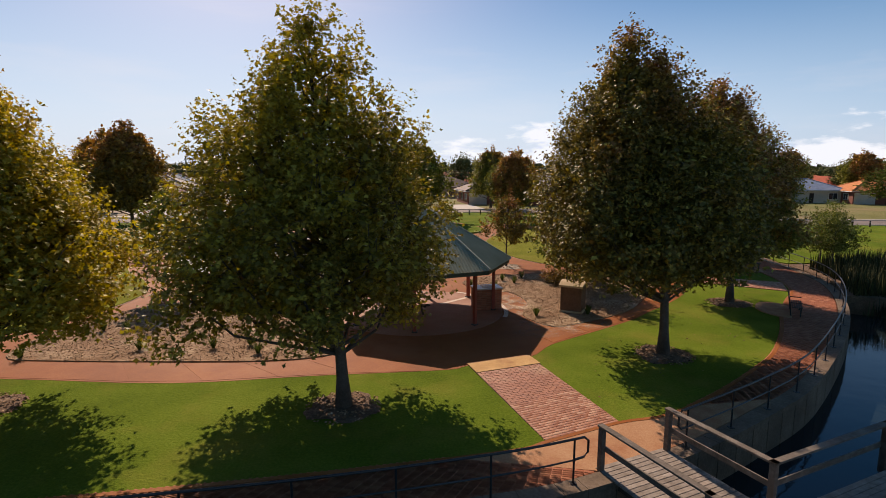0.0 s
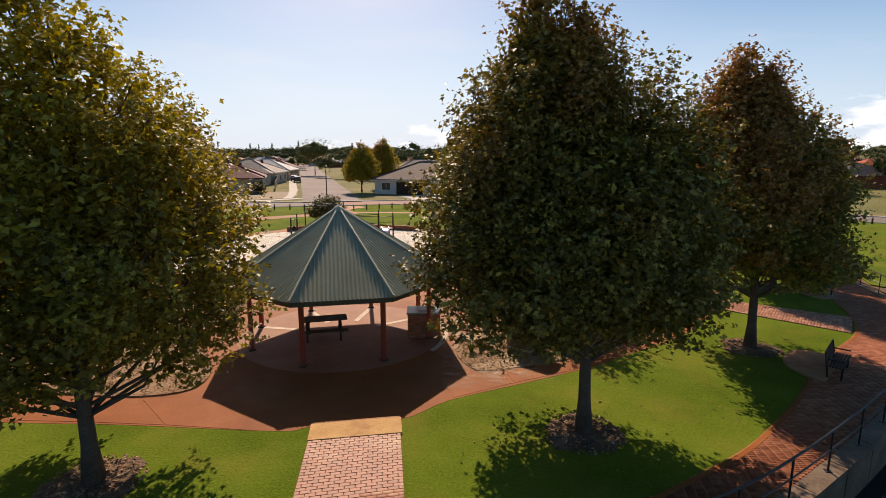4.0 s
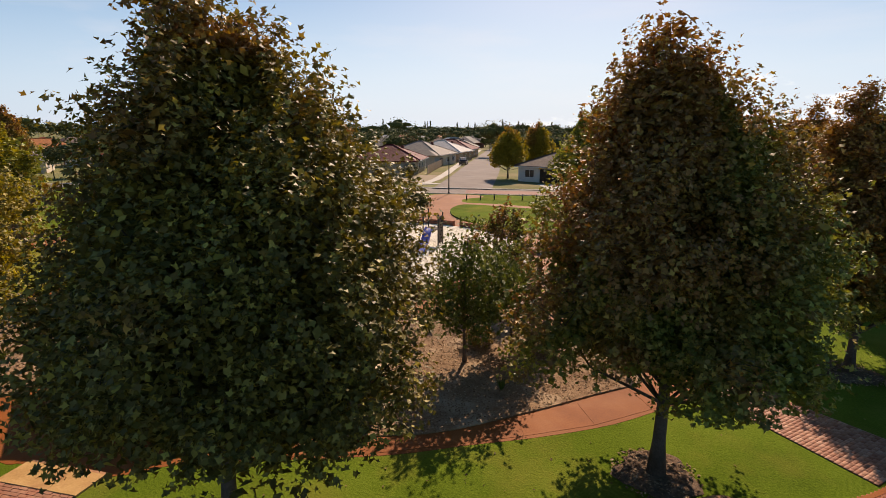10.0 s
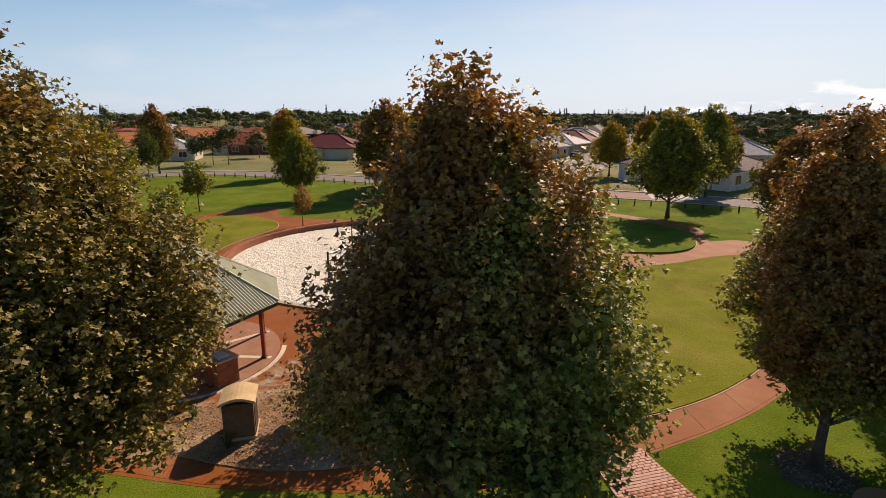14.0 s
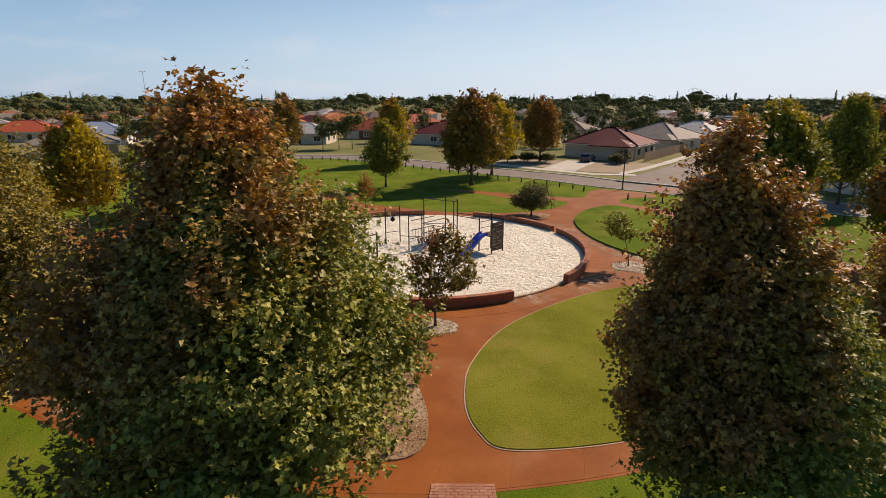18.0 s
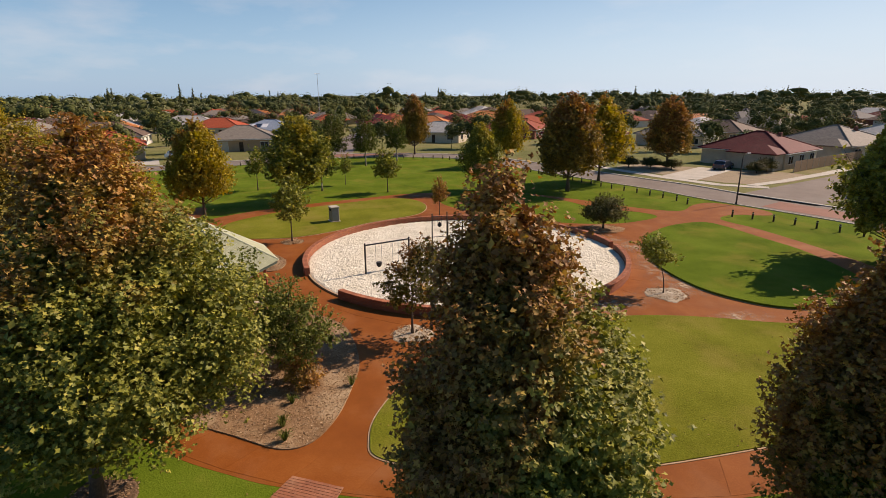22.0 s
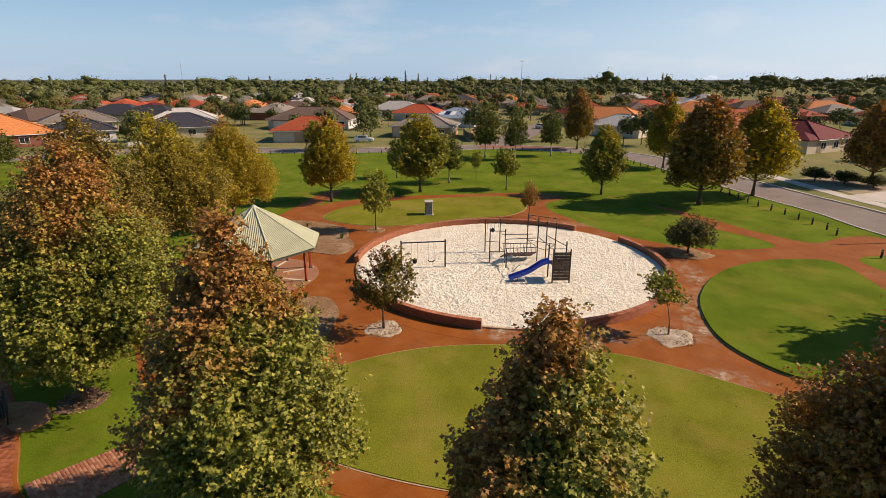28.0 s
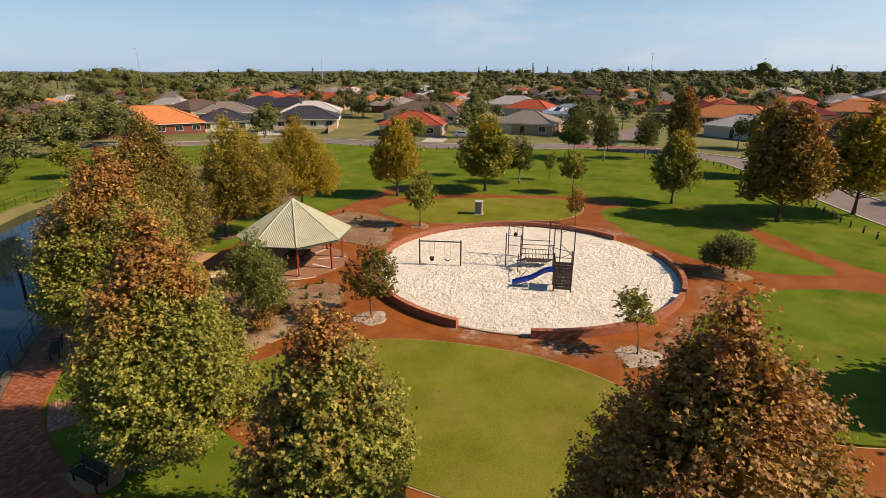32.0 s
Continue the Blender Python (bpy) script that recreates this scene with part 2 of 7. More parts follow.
def plain(name, colour, rough=0.5, metal=0.0, spec=0.4):
    return surface(name, [tuple(c * 0.82 for c in colour), colour, tuple(min(1, c * 1.12) for c in colour)], fine=18.0, broad=1.3, rough=rough, bump=0.08,
                   depth=0.004, world_space=False, metal=metal, spec=spec)


MAT = {}
MAT["lawn"] = surface("lawn_grass", [(0.050, 0.084, 0.007), (0.100, 0.150, 0.013), (0.160, 0.208, 0.026)], fine=14.0, broad=0.25, rough=0.95, bump=0.8, depth=0.045,
                      stain=(0.24, 0.185, 0.040), stain_scale=0.30, stain_amount=0.40, spec=0.03)
MAT["dry_lawn"] = surface("drier_lawn_grass", [(0.088, 0.098, 0.010), (0.160, 0.168, 0.019), (0.230, 0.228, 0.036)], fine=14.0, broad=0.25, rough=0.95, bump=0.8, depth=0.045,
                          stain=(0.27, 0.205, 0.055), stain_scale=0.22, stain_amount=0.55, spec=0.03)
MAT["rough_grass"] = surface("dry_grass", [(0.10, 0.11, 0.03), (0.17, 0.17, 0.06), (0.25, 0.22, 0.10)], fine=12.0, broad=0.08, rough=0.95, bump=0.8, depth=0.08,
                             stain=(0.30, 0.21, 0.12), stain_scale=0.06, stain_amount=0.7, spec=0.1)
MAT["red"] = surface("red_concrete", [(0.190, 0.050, 0.009), (0.258, 0.074, 0.014), (0.325, 0.108, 0.026)], fine=26.0, broad=0.5, rough=0.72, bump=0.25, depth=0.006, spec=0.13,
                     stain=(0.37, 0.17, 0.08), stain_scale=0.35, stain_amount=0.32, vary=0.08)
MAT["joint"] = surface("dark_joint", [(0.15, 0.075, 0.042), (0.20, 0.108, 0.065), (0.25, 0.145, 0.092)], rough=0.9)
MAT["pale_edge"] = surface("worn_pale_edge", [(0.32, 0.19, 0.10), (0.42, 0.28, 0.17), (0.52, 0.38, 0.26)], fine=20.0, broad=1.2, rough=0.9)
MAT["mulch"] = surface("bark_mulch", [(0.18, 0.098, 0.046), (0.27, 0.155, 0.078), (0.37, 0.235, 0.13)], fine=14.0, broad=0.8, rough=0.95, bump=0.7, depth=0.05,
                       stain=(0.47, 0.34, 0.21), stain_scale=0.55, stain_amount=0.85)
MAT["dark_mulch"] = surface("dark_bark_mulch", [(0.075, 0.042, 0.024), (0.15, 0.09, 0.053), (0.26, 0.17, 0.105)], fine=14.0, broad=1.5, rough=0.95, bump=1.0, depth=0.06)
MAT["gravel"] = surface("pale_gravelly_mulch", [(0.26, 0.19, 0.13), (0.42, 0.34, 0.25), (0.58, 0.50, 0.40)], fine=11.0, broad=1.4, rough=0.95, bump=0.8, depth=0.05)
MAT["sand"] = surface("white_play_sand", [(0.60, 0.535, 0.41), (0.74, 0.68, 0.55), (0.82, 0.77, 0.65)], fine=3.8, broad=0.7, rough=0.95, bump=1.0, depth=0.20, spec=0.15)
MAT["asphalt"] = surface("grey_asphalt", [(0.135, 0.106, 0.088), (0.190, 0.152, 0.128), (0.240, 0.198, 0.170)], fine=30.0, broad=0.25, rough=0.9, bump=0.2, depth=0.01,
                         stain=(0.22, 0.19, 0.17), stain_scale=0.15, stain_amount=0.6)
MAT["red_asphalt"] = surface("red_road_bricks", [(0.20, 0.085, 0.055), (0.26, 0.115, 0.08), (0.31, 0.15, 0.11)], fine=12.0, broad=0.3, rough=0.85)
MAT["concrete"] = surface("pale_concrete", [(0.36, 0.33, 0.28), (0.46, 0.42, 0.36), (0.55, 0.51, 0.45)], fine=16.0, broad=0.5, rough=0.88, bump=0.15, depth=0.006)
MAT["brick"] = surface("red_paving_brick", [(0.25, 0.083, 0.040), (0.32, 0.118, 0.06), (0.39, 0.165, 0.092)], fine=38.0, broad=1.6, rough=0.64, bump=0.3, depth=0.004, vary=0.12, spec=0.42,
                       stain=(0.46, 0.27, 0.16), stain_scale=0.5, stain_amount=0.85)
MAT["brick_many"] = island_tones("paving_bricks", [(0.0, (0.23, 0.062, 0.024)), (0.4, (0.29, 0.086, 0.034)), (0.75, (0.34, 0.11, 0.048)), (1.0, (0.40, 0.15, 0.07))], rough=0.8)
MAT["path_bricks"] = island_tones("path_bricks", [(0.0, (0.26, 0.090, 0.045)), (0.4, (0.33, 0.130, 0.068)), (0.75, (0.39, 0.175, 0.10)), (1.0, (0.45, 0.24, 0.145))], rough=0.66)
MAT["wall_brick"] = surface("orange_red_wall_brick", [(0.27, 0.085, 0.045), (0.36, 0.125, 0.065), (0.44, 0.18, 0.10)], fine=24.0, broad=1.4, rough=0.85, bump=0.25, depth=0.006, vary=0.22)
MAT["mortar"] = surface("mortar", [(0.28, 0.15, 0.10), (0.36, 0.22, 0.15), (0.42, 0.28, 0.2)], rough=0.95)
MAT["stone"] = surface("limestone", [(0.10, 0.065, 0.04), (0.16, 0.11, 0.07), (0.24, 0.17, 0.115)], fine=14.0, broad=1.2, rough=0.9, bump=0.6, depth=0.02, vary=0.12)
MAT["bark"] = surface("grey_brown_bark", [(0.06, 0.042, 0.03), (0.11, 0.08, 0.06), (0.17, 0.13, 0.10)], fine=22.0, broad=2.5, rough=0.95, bump=0.9, depth=0.03, world_space=False)
MAT["pale_bark"] = surface("pale_smooth_bark", [(0.22, 0.17, 0.12), (0.34, 0.28, 0.22), (0.46, 0.40, 0.33)], fine=14.0, broad=2.5, rough=0.85, bump=0.3, depth=0.01, world_space=False)
MAT["black_steel"] = plain("black_painted_steel", (0.012, 0.012, 0.014), 0.38, 0.0, 0.5)
MAT["red_post"] = plain("rust_red_painted_steel", (0.30, 0.055, 0.030), 0.5)
# jetty rails: weathered timber, darkened in colour for their shaded side
MAT["timber"] = surface("shaded_tone_weathered_timber", [(0.08, 0.062, 0.046), (0.135, 0.108, 0.082), (0.21, 0.172, 0.135)], fine=9.0, broad=3.0, rough=0.9, bump=0.4, depth=0.008, vary=0.2)
# jetty boards: a paler copy of the timber, sunlight put into its colour
MAT["deck"] = surface("sunlit_tone_deck_boards", [(0.17, 0.13, 0.095), (0.25, 0.20, 0.155), (0.35, 0.29, 0.23)], fine=9.0, broad=3.0, rough=0.9, bump=0.4, depth=0.008, vary=0.2)
MAT["landing"] = surface("sandy_worn_concrete", [(0.30, 0.125, 0.052), (0.40, 0.20, 0.095), (0.48, 0.28, 0.15)], fine=22.0, broad=0.7, rough=0.88, bump=0.2, depth=0.006,
                         stain=(0.30, 0.10, 0.04), stain_scale=0.9, stain_amount=0.7)
MAT["dark_timber"] = surface("dark_oiled_timber", [(0.03, 0.018, 0.011), (0.055, 0.034, 0.021), (0.09, 0.058, 0.037)], fine=12.0, broad=2.0, rough=0.8, world_space=False)
MAT["blue"] = plain("blue_moulded_plastic", (0.010, 0.050, 0.36), 0.35, 0.0, 0.5)
MAT["steel"] = plain("galvanised_steel", (0.45, 0.46, 0.47), 0.4, 0.7)
MAT["white"] = plain("white_paint", (0.76, 0.75, 0.72), 0.5)
MAT["rubber"] = plain("black_rubber", (0.015, 0.015, 0.015), 0.85)

MAT["chips"] = island_tones("bark_chips", [(0.0, (0.15, 0.075, 0.035)), (0.4, (0.27, 0.155, 0.080)), (0.8, (0.38, 0.245, 0.14)), (1.0, (0.50, 0.36, 0.23))], rough=0.95)
MAT["fallen"] = island_tones("fallen_leaves", [(0.0, (0.06, 0.03, 0.015)), (0.5, (0.16, 0.075, 0.03)), (1.0, (0.30, 0.20, 0.06))], rough=0.8)

def roof_green():
    m, n, l, b = nodes_of("pale_green_roof_sheet")
    vec = n.new("ShaderNodeTexCoord").outputs["Object"]
    t = noise_node(n, l, vec, 1.1, 5.0)
    r = ramp_node(n, [(0.3, (0.345, 0.355, 0.240)), (0.55, (0.39, 0.40, 0.275)), (0.75, (0.435, 0.445, 0.31))])
    l.new(t.outputs["Fac"], r.inputs["Fac"])
    l.new(r.outputs["Color"], b.inputs["Base Color"])
    b.inputs["Roughness"].default_value = 0.75
    b.inputs["Specular IOR Level"].default_value = 0.12
    return m


MAT["roof_green"] = roof_green()


def water():
    m, n, l, b = nodes_of("pond_water")
    vec = n.new("ShaderNodeNewGeometry").outputs["Position"]
    t = noise_node(n, l, vec, 1.6, 3.0)
    b.inputs["Base Color"].default_value = (0.010, 0.018, 0.020, 1)
    b.inputs["Roughness"].default_value = 0.06
    b.inputs["IOR"].default_value = 1.33
    bp = n.new("ShaderNodeBump")
    bp.inputs["Strength"].default_value = 0.12
    bp.inputs["Distance"].default_value = 0.05
    l.new(t.outputs["Fac"], bp.inputs["Height"])
    l.new(bp.outputs["Normal"], b.inputs["Normal"])
    return m


MAT["water"] = water()
# darker tone stands in for shade inside far crowns; their stems share it
MAT["hearts"] = surface("inner_foliage_shade_tone", [(0.050, 0.060, 0.020), (0.080, 0.090, 0.030), (0.115, 0.125, 0.042)], fine=2.0, broad=0.3, rough=0.95, bump=1.0, depth=0.3, spec=0.1)
# the hill's haze is only this greyed tone in its colour
MAT["hill"] = surface("hazy_wooded_hill", [(0.05, 0.06, 0.055), (0.07, 0.085, 0.075), (0.10, 0.11, 0.10)], fine=0.05, broad=0.01, rough=1.0, bump=0.0)


def glass():
    m, n, l, b = nodes_of("dark_window_glass")
    b.inputs["Base Color"].default_value = (0.02, 0.025, 0.03, 1)
    b.inputs["Roughness"].default_value = 0.05
    return m


MAT["glass"] = glass()


def tile_roof(name, colour):
    """Roof tiles: courses that run level round the roof, with a drift of tone and lichen."""
    m, n, l, b = nodes_of(name)
    tc = n.new("ShaderNodeTexCoord").outputs["Object"]
    sep = n.new("ShaderNodeSeparateXYZ")
    l.new(tc, sep.inputs["Vector"])
    saw = n.new("ShaderNodeMath")
    saw.operation = "FRACT"
    sc = n.new("ShaderNodeMath")
    sc.operation = "MULTIPLY"
    sc.inputs[1].default_value = 7.5
    l.new(sep.outputs["Z"], sc.inputs[0])
    l.new(sc.outputs[0], saw.inputs[0])
    t = noise_node(n, l, tc, 2.2, 6.0, 0.7)
    r = ramp_node(n, [(0.3, tuple(c * 0.7 for c in colour)), (0.52, colour), (0.75, tuple(min(0.8, c * 1.25) for c in colour))])
    l.new(t.outputs["Fac"], r.inputs["Fac"])
    oi = n.new("ShaderNodeObjectInfo")
    hs = n.new("ShaderNodeHueSaturation")
    mr = n.new("ShaderNodeMapRange")
    mr.inputs["To Min"].default_value = 0.8
    mr.inputs["To Max"].default_value = 1.2
    l.new(oi.outputs["Random"], mr.inputs["Value"])
    l.new(mr.outputs["Result"], hs.inputs["Value"])
    l.new(r.outputs["Color"], hs.inputs["Color"])
    l.new(hs.outputs["Color"], b.inputs["Base Color"])
    bp = n.new("ShaderNodeBump")
    bp.inputs["Strength"].default_value = 0.6
    bp.inputs["Distance"].default_value = 0.05
    l.new(saw.outputs[0], bp.inputs["Height"])
    l.new(bp.outputs["Normal"], b.inputs["Normal"])
    b.inputs["Roughness"].default_value = 0.75
    b.inputs["Specular IOR Level"].default_value = 0.2
    return m


ROOF = {"orange": tile_roof("orange_roof_tiles", (0.52, 0.185, 0.065)), "red": tile_roof("red_roof_tiles", (0.36, 0.075, 0.035)),
        "crimson": tile_roof("crimson_roof_tiles", (0.135, 0.016, 0.018)), "dark": tile_roof("charcoal_roof_tiles", (0.045, 0.045, 0.055)),
        "brown": tile_roof("brown_roof_tiles", (0.13, 0.085, 0.065)), "grey": tile_roof("grey_roof_tiles", (0.21, 0.18, 0.15)),
        "white": tile_roof("pale_metal_roof", (0.42, 0.40, 0.37)), "blue": tile_roof("blue_grey_metal_roof", (0.30, 0.36, 0.44))}
WALLS = {"cream": plain("cream_render", (0.55, 0.47, 0.36), 0.9), "brick": plain("dark_red_house_brick", (0.22, 0.075, 0.05), 0.9),
         "tan": plain("tan_house_brick", (0.40, 0.27, 0.17), 0.9), "white": plain("white_render", (0.66, 0.62, 0.56), 0.9)}
FENCE_GREY = plain("grey_fence_sheet", (0.30, 0.28, 0.25), 0.8)

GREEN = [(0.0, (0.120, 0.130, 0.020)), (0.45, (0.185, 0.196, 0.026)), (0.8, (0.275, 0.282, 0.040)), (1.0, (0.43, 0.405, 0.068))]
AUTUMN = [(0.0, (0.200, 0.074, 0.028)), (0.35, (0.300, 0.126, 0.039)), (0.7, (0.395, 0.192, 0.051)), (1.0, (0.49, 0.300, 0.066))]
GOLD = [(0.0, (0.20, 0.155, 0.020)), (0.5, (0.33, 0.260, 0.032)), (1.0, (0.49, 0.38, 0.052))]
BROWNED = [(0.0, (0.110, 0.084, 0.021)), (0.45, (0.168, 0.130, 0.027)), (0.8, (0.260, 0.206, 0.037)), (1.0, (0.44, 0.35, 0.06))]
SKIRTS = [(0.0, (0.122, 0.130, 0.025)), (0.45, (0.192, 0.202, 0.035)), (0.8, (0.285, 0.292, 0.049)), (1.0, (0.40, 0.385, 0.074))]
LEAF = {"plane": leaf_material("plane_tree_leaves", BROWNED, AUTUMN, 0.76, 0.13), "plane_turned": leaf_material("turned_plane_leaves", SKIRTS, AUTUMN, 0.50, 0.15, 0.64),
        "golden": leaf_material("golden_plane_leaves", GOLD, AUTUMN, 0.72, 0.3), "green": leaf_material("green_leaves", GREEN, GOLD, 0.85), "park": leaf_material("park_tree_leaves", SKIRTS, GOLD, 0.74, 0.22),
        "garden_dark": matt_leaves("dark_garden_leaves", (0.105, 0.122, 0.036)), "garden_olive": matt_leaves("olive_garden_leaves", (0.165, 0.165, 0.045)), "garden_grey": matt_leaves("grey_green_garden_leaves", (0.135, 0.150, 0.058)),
        # far wood: tone lightened and blued, distant haze mixed into the leaf colour
        "garden_rust": matt_leaves("rusty_garden_leaves", (0.215, 0.125, 0.045)), "far_wood": matt_leaves("hazed_far_wood_leaves", (0.132, 0.143, 0.068)),
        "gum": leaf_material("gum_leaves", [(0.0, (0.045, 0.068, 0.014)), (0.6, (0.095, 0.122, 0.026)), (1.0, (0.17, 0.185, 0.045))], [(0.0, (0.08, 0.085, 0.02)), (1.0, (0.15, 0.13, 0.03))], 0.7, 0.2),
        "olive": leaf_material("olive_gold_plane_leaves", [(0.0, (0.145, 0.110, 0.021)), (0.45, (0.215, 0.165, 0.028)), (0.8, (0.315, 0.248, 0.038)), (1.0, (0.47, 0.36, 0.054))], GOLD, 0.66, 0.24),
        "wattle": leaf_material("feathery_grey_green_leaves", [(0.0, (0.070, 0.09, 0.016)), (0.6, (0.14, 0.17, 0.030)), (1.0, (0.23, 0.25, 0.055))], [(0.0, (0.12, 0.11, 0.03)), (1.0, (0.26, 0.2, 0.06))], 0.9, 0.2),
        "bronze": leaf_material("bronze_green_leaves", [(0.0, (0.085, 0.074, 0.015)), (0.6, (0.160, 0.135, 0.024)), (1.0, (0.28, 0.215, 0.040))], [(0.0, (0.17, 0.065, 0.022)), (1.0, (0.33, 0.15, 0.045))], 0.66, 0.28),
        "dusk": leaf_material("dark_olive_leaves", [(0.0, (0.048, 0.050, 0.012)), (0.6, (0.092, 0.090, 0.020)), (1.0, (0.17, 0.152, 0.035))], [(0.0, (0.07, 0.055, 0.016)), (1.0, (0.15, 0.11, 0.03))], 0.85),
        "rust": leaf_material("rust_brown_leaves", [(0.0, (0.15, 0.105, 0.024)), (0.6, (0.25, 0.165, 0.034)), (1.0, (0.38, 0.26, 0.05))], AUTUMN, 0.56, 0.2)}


# ---------------------------------------------------------------- building tools
def link_mesh(name, me, material, parent=None, label=""):
    if material is not None:
        me.materials.append(material)
    ob = new(name, me)
    if parent is not None:
        ob.parent = parent
    if label:
        ob["label"] = label
    return ob


def part(name, bm, material, parent=None, label="", smooth=False):
    me = bpy.data.meshes.new(name)
    bm.to_mesh(me)
    bm.free()
    if smooth:
        me.polygons.foreach_set("use_smooth", [True] * len(me.polygons))
    return link_mesh(name, me, material, parent, label)


def base(name, m, label, category, group="", kind=""):
    ob = new(name)
    ob.empty_display_size = 0.2
    ob.matrix_world = m
    return tagged(ob, label, category, group, kind)


def box(bm, size, m=None, bevel=0.0):
    """A box with its centre at the origin of m, edges eased by bevel."""
    out = bmesh.ops.create_cube(bm, size=1.0)
    vs = out["verts"]
    bmesh.ops.scale(bm, vec=size, verts=vs)
    if bevel:
        es = list({e for v in vs for e in v.link_edges})
        fresh = bmesh.ops.bevel(bm, geom=es, offset=bevel, segments=1, affect="EDGES", profile=0.6)
        vs = list({v for f in fresh["faces"] for v in f.verts} | {v for v in vs if v.is_valid})
    if m is not None:
        bmesh.ops.transform(bm, matrix=m, verts=vs)
    return vs


def box_bm(size, m=None, bevel=0.0):
    bm = bmesh.new()
    box(bm, size, m, bevel)
    return bm


def tube(bm, pts, radii, sides=8, caps=True):
    """A round bar along pts; radii one number or one for each point."""
    pts = [Vector(p) for p in pts]
    if not isinstance(radii, (list, tuple)):
        radii = [radii] * len(pts)
    rings = []
    up = Vector((0, 0, 1))
    for i, p in enumerate(pts):
        d = (pts[min(i + 1, len(pts) - 1)] - pts[max(i - 1, 0)]).normalized()
        a = d.cross(up if abs(d.z) < 0.95 else Vector((1, 0, 0))).normalized()
        b = d.cross(a)
        rings.append([bm.verts.new(p + (a * math.cos(k * math.tau / sides) + b * math.sin(k * math.tau / sides)) * radii[i]) for k in range(sides)])
    for r, s in zip(rings, rings[1:]):
        for k in range(sides):
            bm.faces.new((r[k], r[(k + 1) % sides], s[(k + 1) % sides], s[k]))
    if caps:
        bm.faces.new(rings[0][::-1])
        bm.faces.new(rings[-1])
    return bm


def tube_bm(pts, radii, sides=8):
    return tube(bmesh.new(), pts, radii, sides)


def smooth_line(pts, steps=6, closed=False):
    """Points of a smooth curve through pts (2D)."""
    n = len(pts)
    out = []
    for i in range(n if closed else n - 1):
        p0, p1, p2, p3 = ((pts[(i + k) % n] if closed else pts[max(0, min(n - 1, i + k))]) for k in (-1, 0, 1, 2))
        for s in range(steps):
            t = s / steps
            out.append(tuple(0.5 * (2 * b + (c - a) * t + (2 * a - 5 * b + 4 * c - d) * t * t + (3 * b - a - 3 * c + d) * t ** 3) for a, b, c, d in zip(p0, p1, p2, p3)))
    if not closed:
        out.append(tuple(pts[-1]))
    return out


def slab_bm(outline, z0, z1):
    """A flat piece with that outline, from z0 up to z1."""
    bm = bmesh.new()
    top = [bm.verts.new((x, y, z1)) for x, y in outline]
    low = [bm.verts.new((x, y, z0)) for x, y in outline]
    f = bm.faces.new(top)
    n = len(top)
    for i in range(n):
        bm.faces.new((low[i], low[(i + 1) % n], top[(i + 1) % n], top[i]))
    bmesh.ops.recalc_face_normals(bm, faces=bm.faces)
    f.normal_update()
    bmesh.ops.triangulate(bm, faces=[f])
    return bm


def sheet(name, outline, z0, z1, material, label, category, steps=5, kind="structure"):
    line = smooth_line(outline, steps, True) if steps else outline
    ob = part(name, slab_bm(line, z0, z1), material)
    return tagged(ob, label, category, kind=kind)


def band(a, b, n):
    """n + 1 pairs of points along two lines that bound a strip, evenly by length."""
    def even(line):
        p = np.array(line, float)
        d = np.r_[0, np.cumsum(np.hypot(*np.diff(p, axis=0).T))]
        s = np.linspace(0, d[-1], n + 1)
        return np.c_[np.interp(s, d, p[:, 0]), np.interp(s, d, p[:, 1])]
    return list(zip(even(a), even(b)))


def box_mesh(name, sx, sy, sz, ease):
    """A shared mesh of an eased block that stands on its origin: top face smaller by ease."""
    v = []
    for z, e in ((0, 0), (sz - ease, 0), (sz, ease)):
        for x, y in ((-1, -1), (1, -1), (1, 1), (-1, 1)):
            v.append((x * (sx / 2 - e), y * (sy / 2 - e), z))
    f = [(8, 9, 10, 11)]
    for r in (0, 4):
        for k in range(4):
            f.append((r + k, r + (k + 1) % 4, r + 4 + (k + 1) % 4, r + 4 + k))
    me = bpy.data.meshes.new(name)
    me.from_pydata(v, [], f)
    return me


def many_boxes(name, rows, sx, sy, sz, ease, material):
    """One mesh of eased blocks at rows of x, y, z, turn, length factor."""
    rows = np.array(rows, float)
    n = len(rows)
    proto = []
    for z, e in ((0, 0), (sz - ease, 0), (sz, ease)):
        for x, y in ((-1, -1), (1, -1), (1, 1), (-1, 1)):
            proto.append((x * (sx / 2 - e), y * (sy / 2 - e), z))
    proto = np.array(proto)
    c, s = np.cos(rows[:, 3]), np.sin(rows[:, 3])
    px = proto[None, :, 0] * rows[:, 4:5]
    py = np.broadcast_to(proto[None, :, 1], px.shape)
    x = rows[:, 0:1] + px * c[:, None] - py * s[:, None]
    y = rows[:, 1:2] + px * s[:, None] + py * c[:, None]
    z = rows[:, 2:3] + np.broadcast_to(proto[None, :, 2], px.shape)
    v = np.stack([x, y, z], -1).reshape(-1, 3)
    f = [(8, 9, 10, 11)]
    for r in (0, 4):
        for k in range(4):
            f.append((r + k, r + (k + 1) % 4, r + 4 + (k + 1) % 4, r + 4 + k))
    f = (np.array(f)[None] + (np.arange(n) * 12)[:, None, None]).reshape(-1, 4)
    return link_mesh(name, quads_mesh(name, v, f), material)


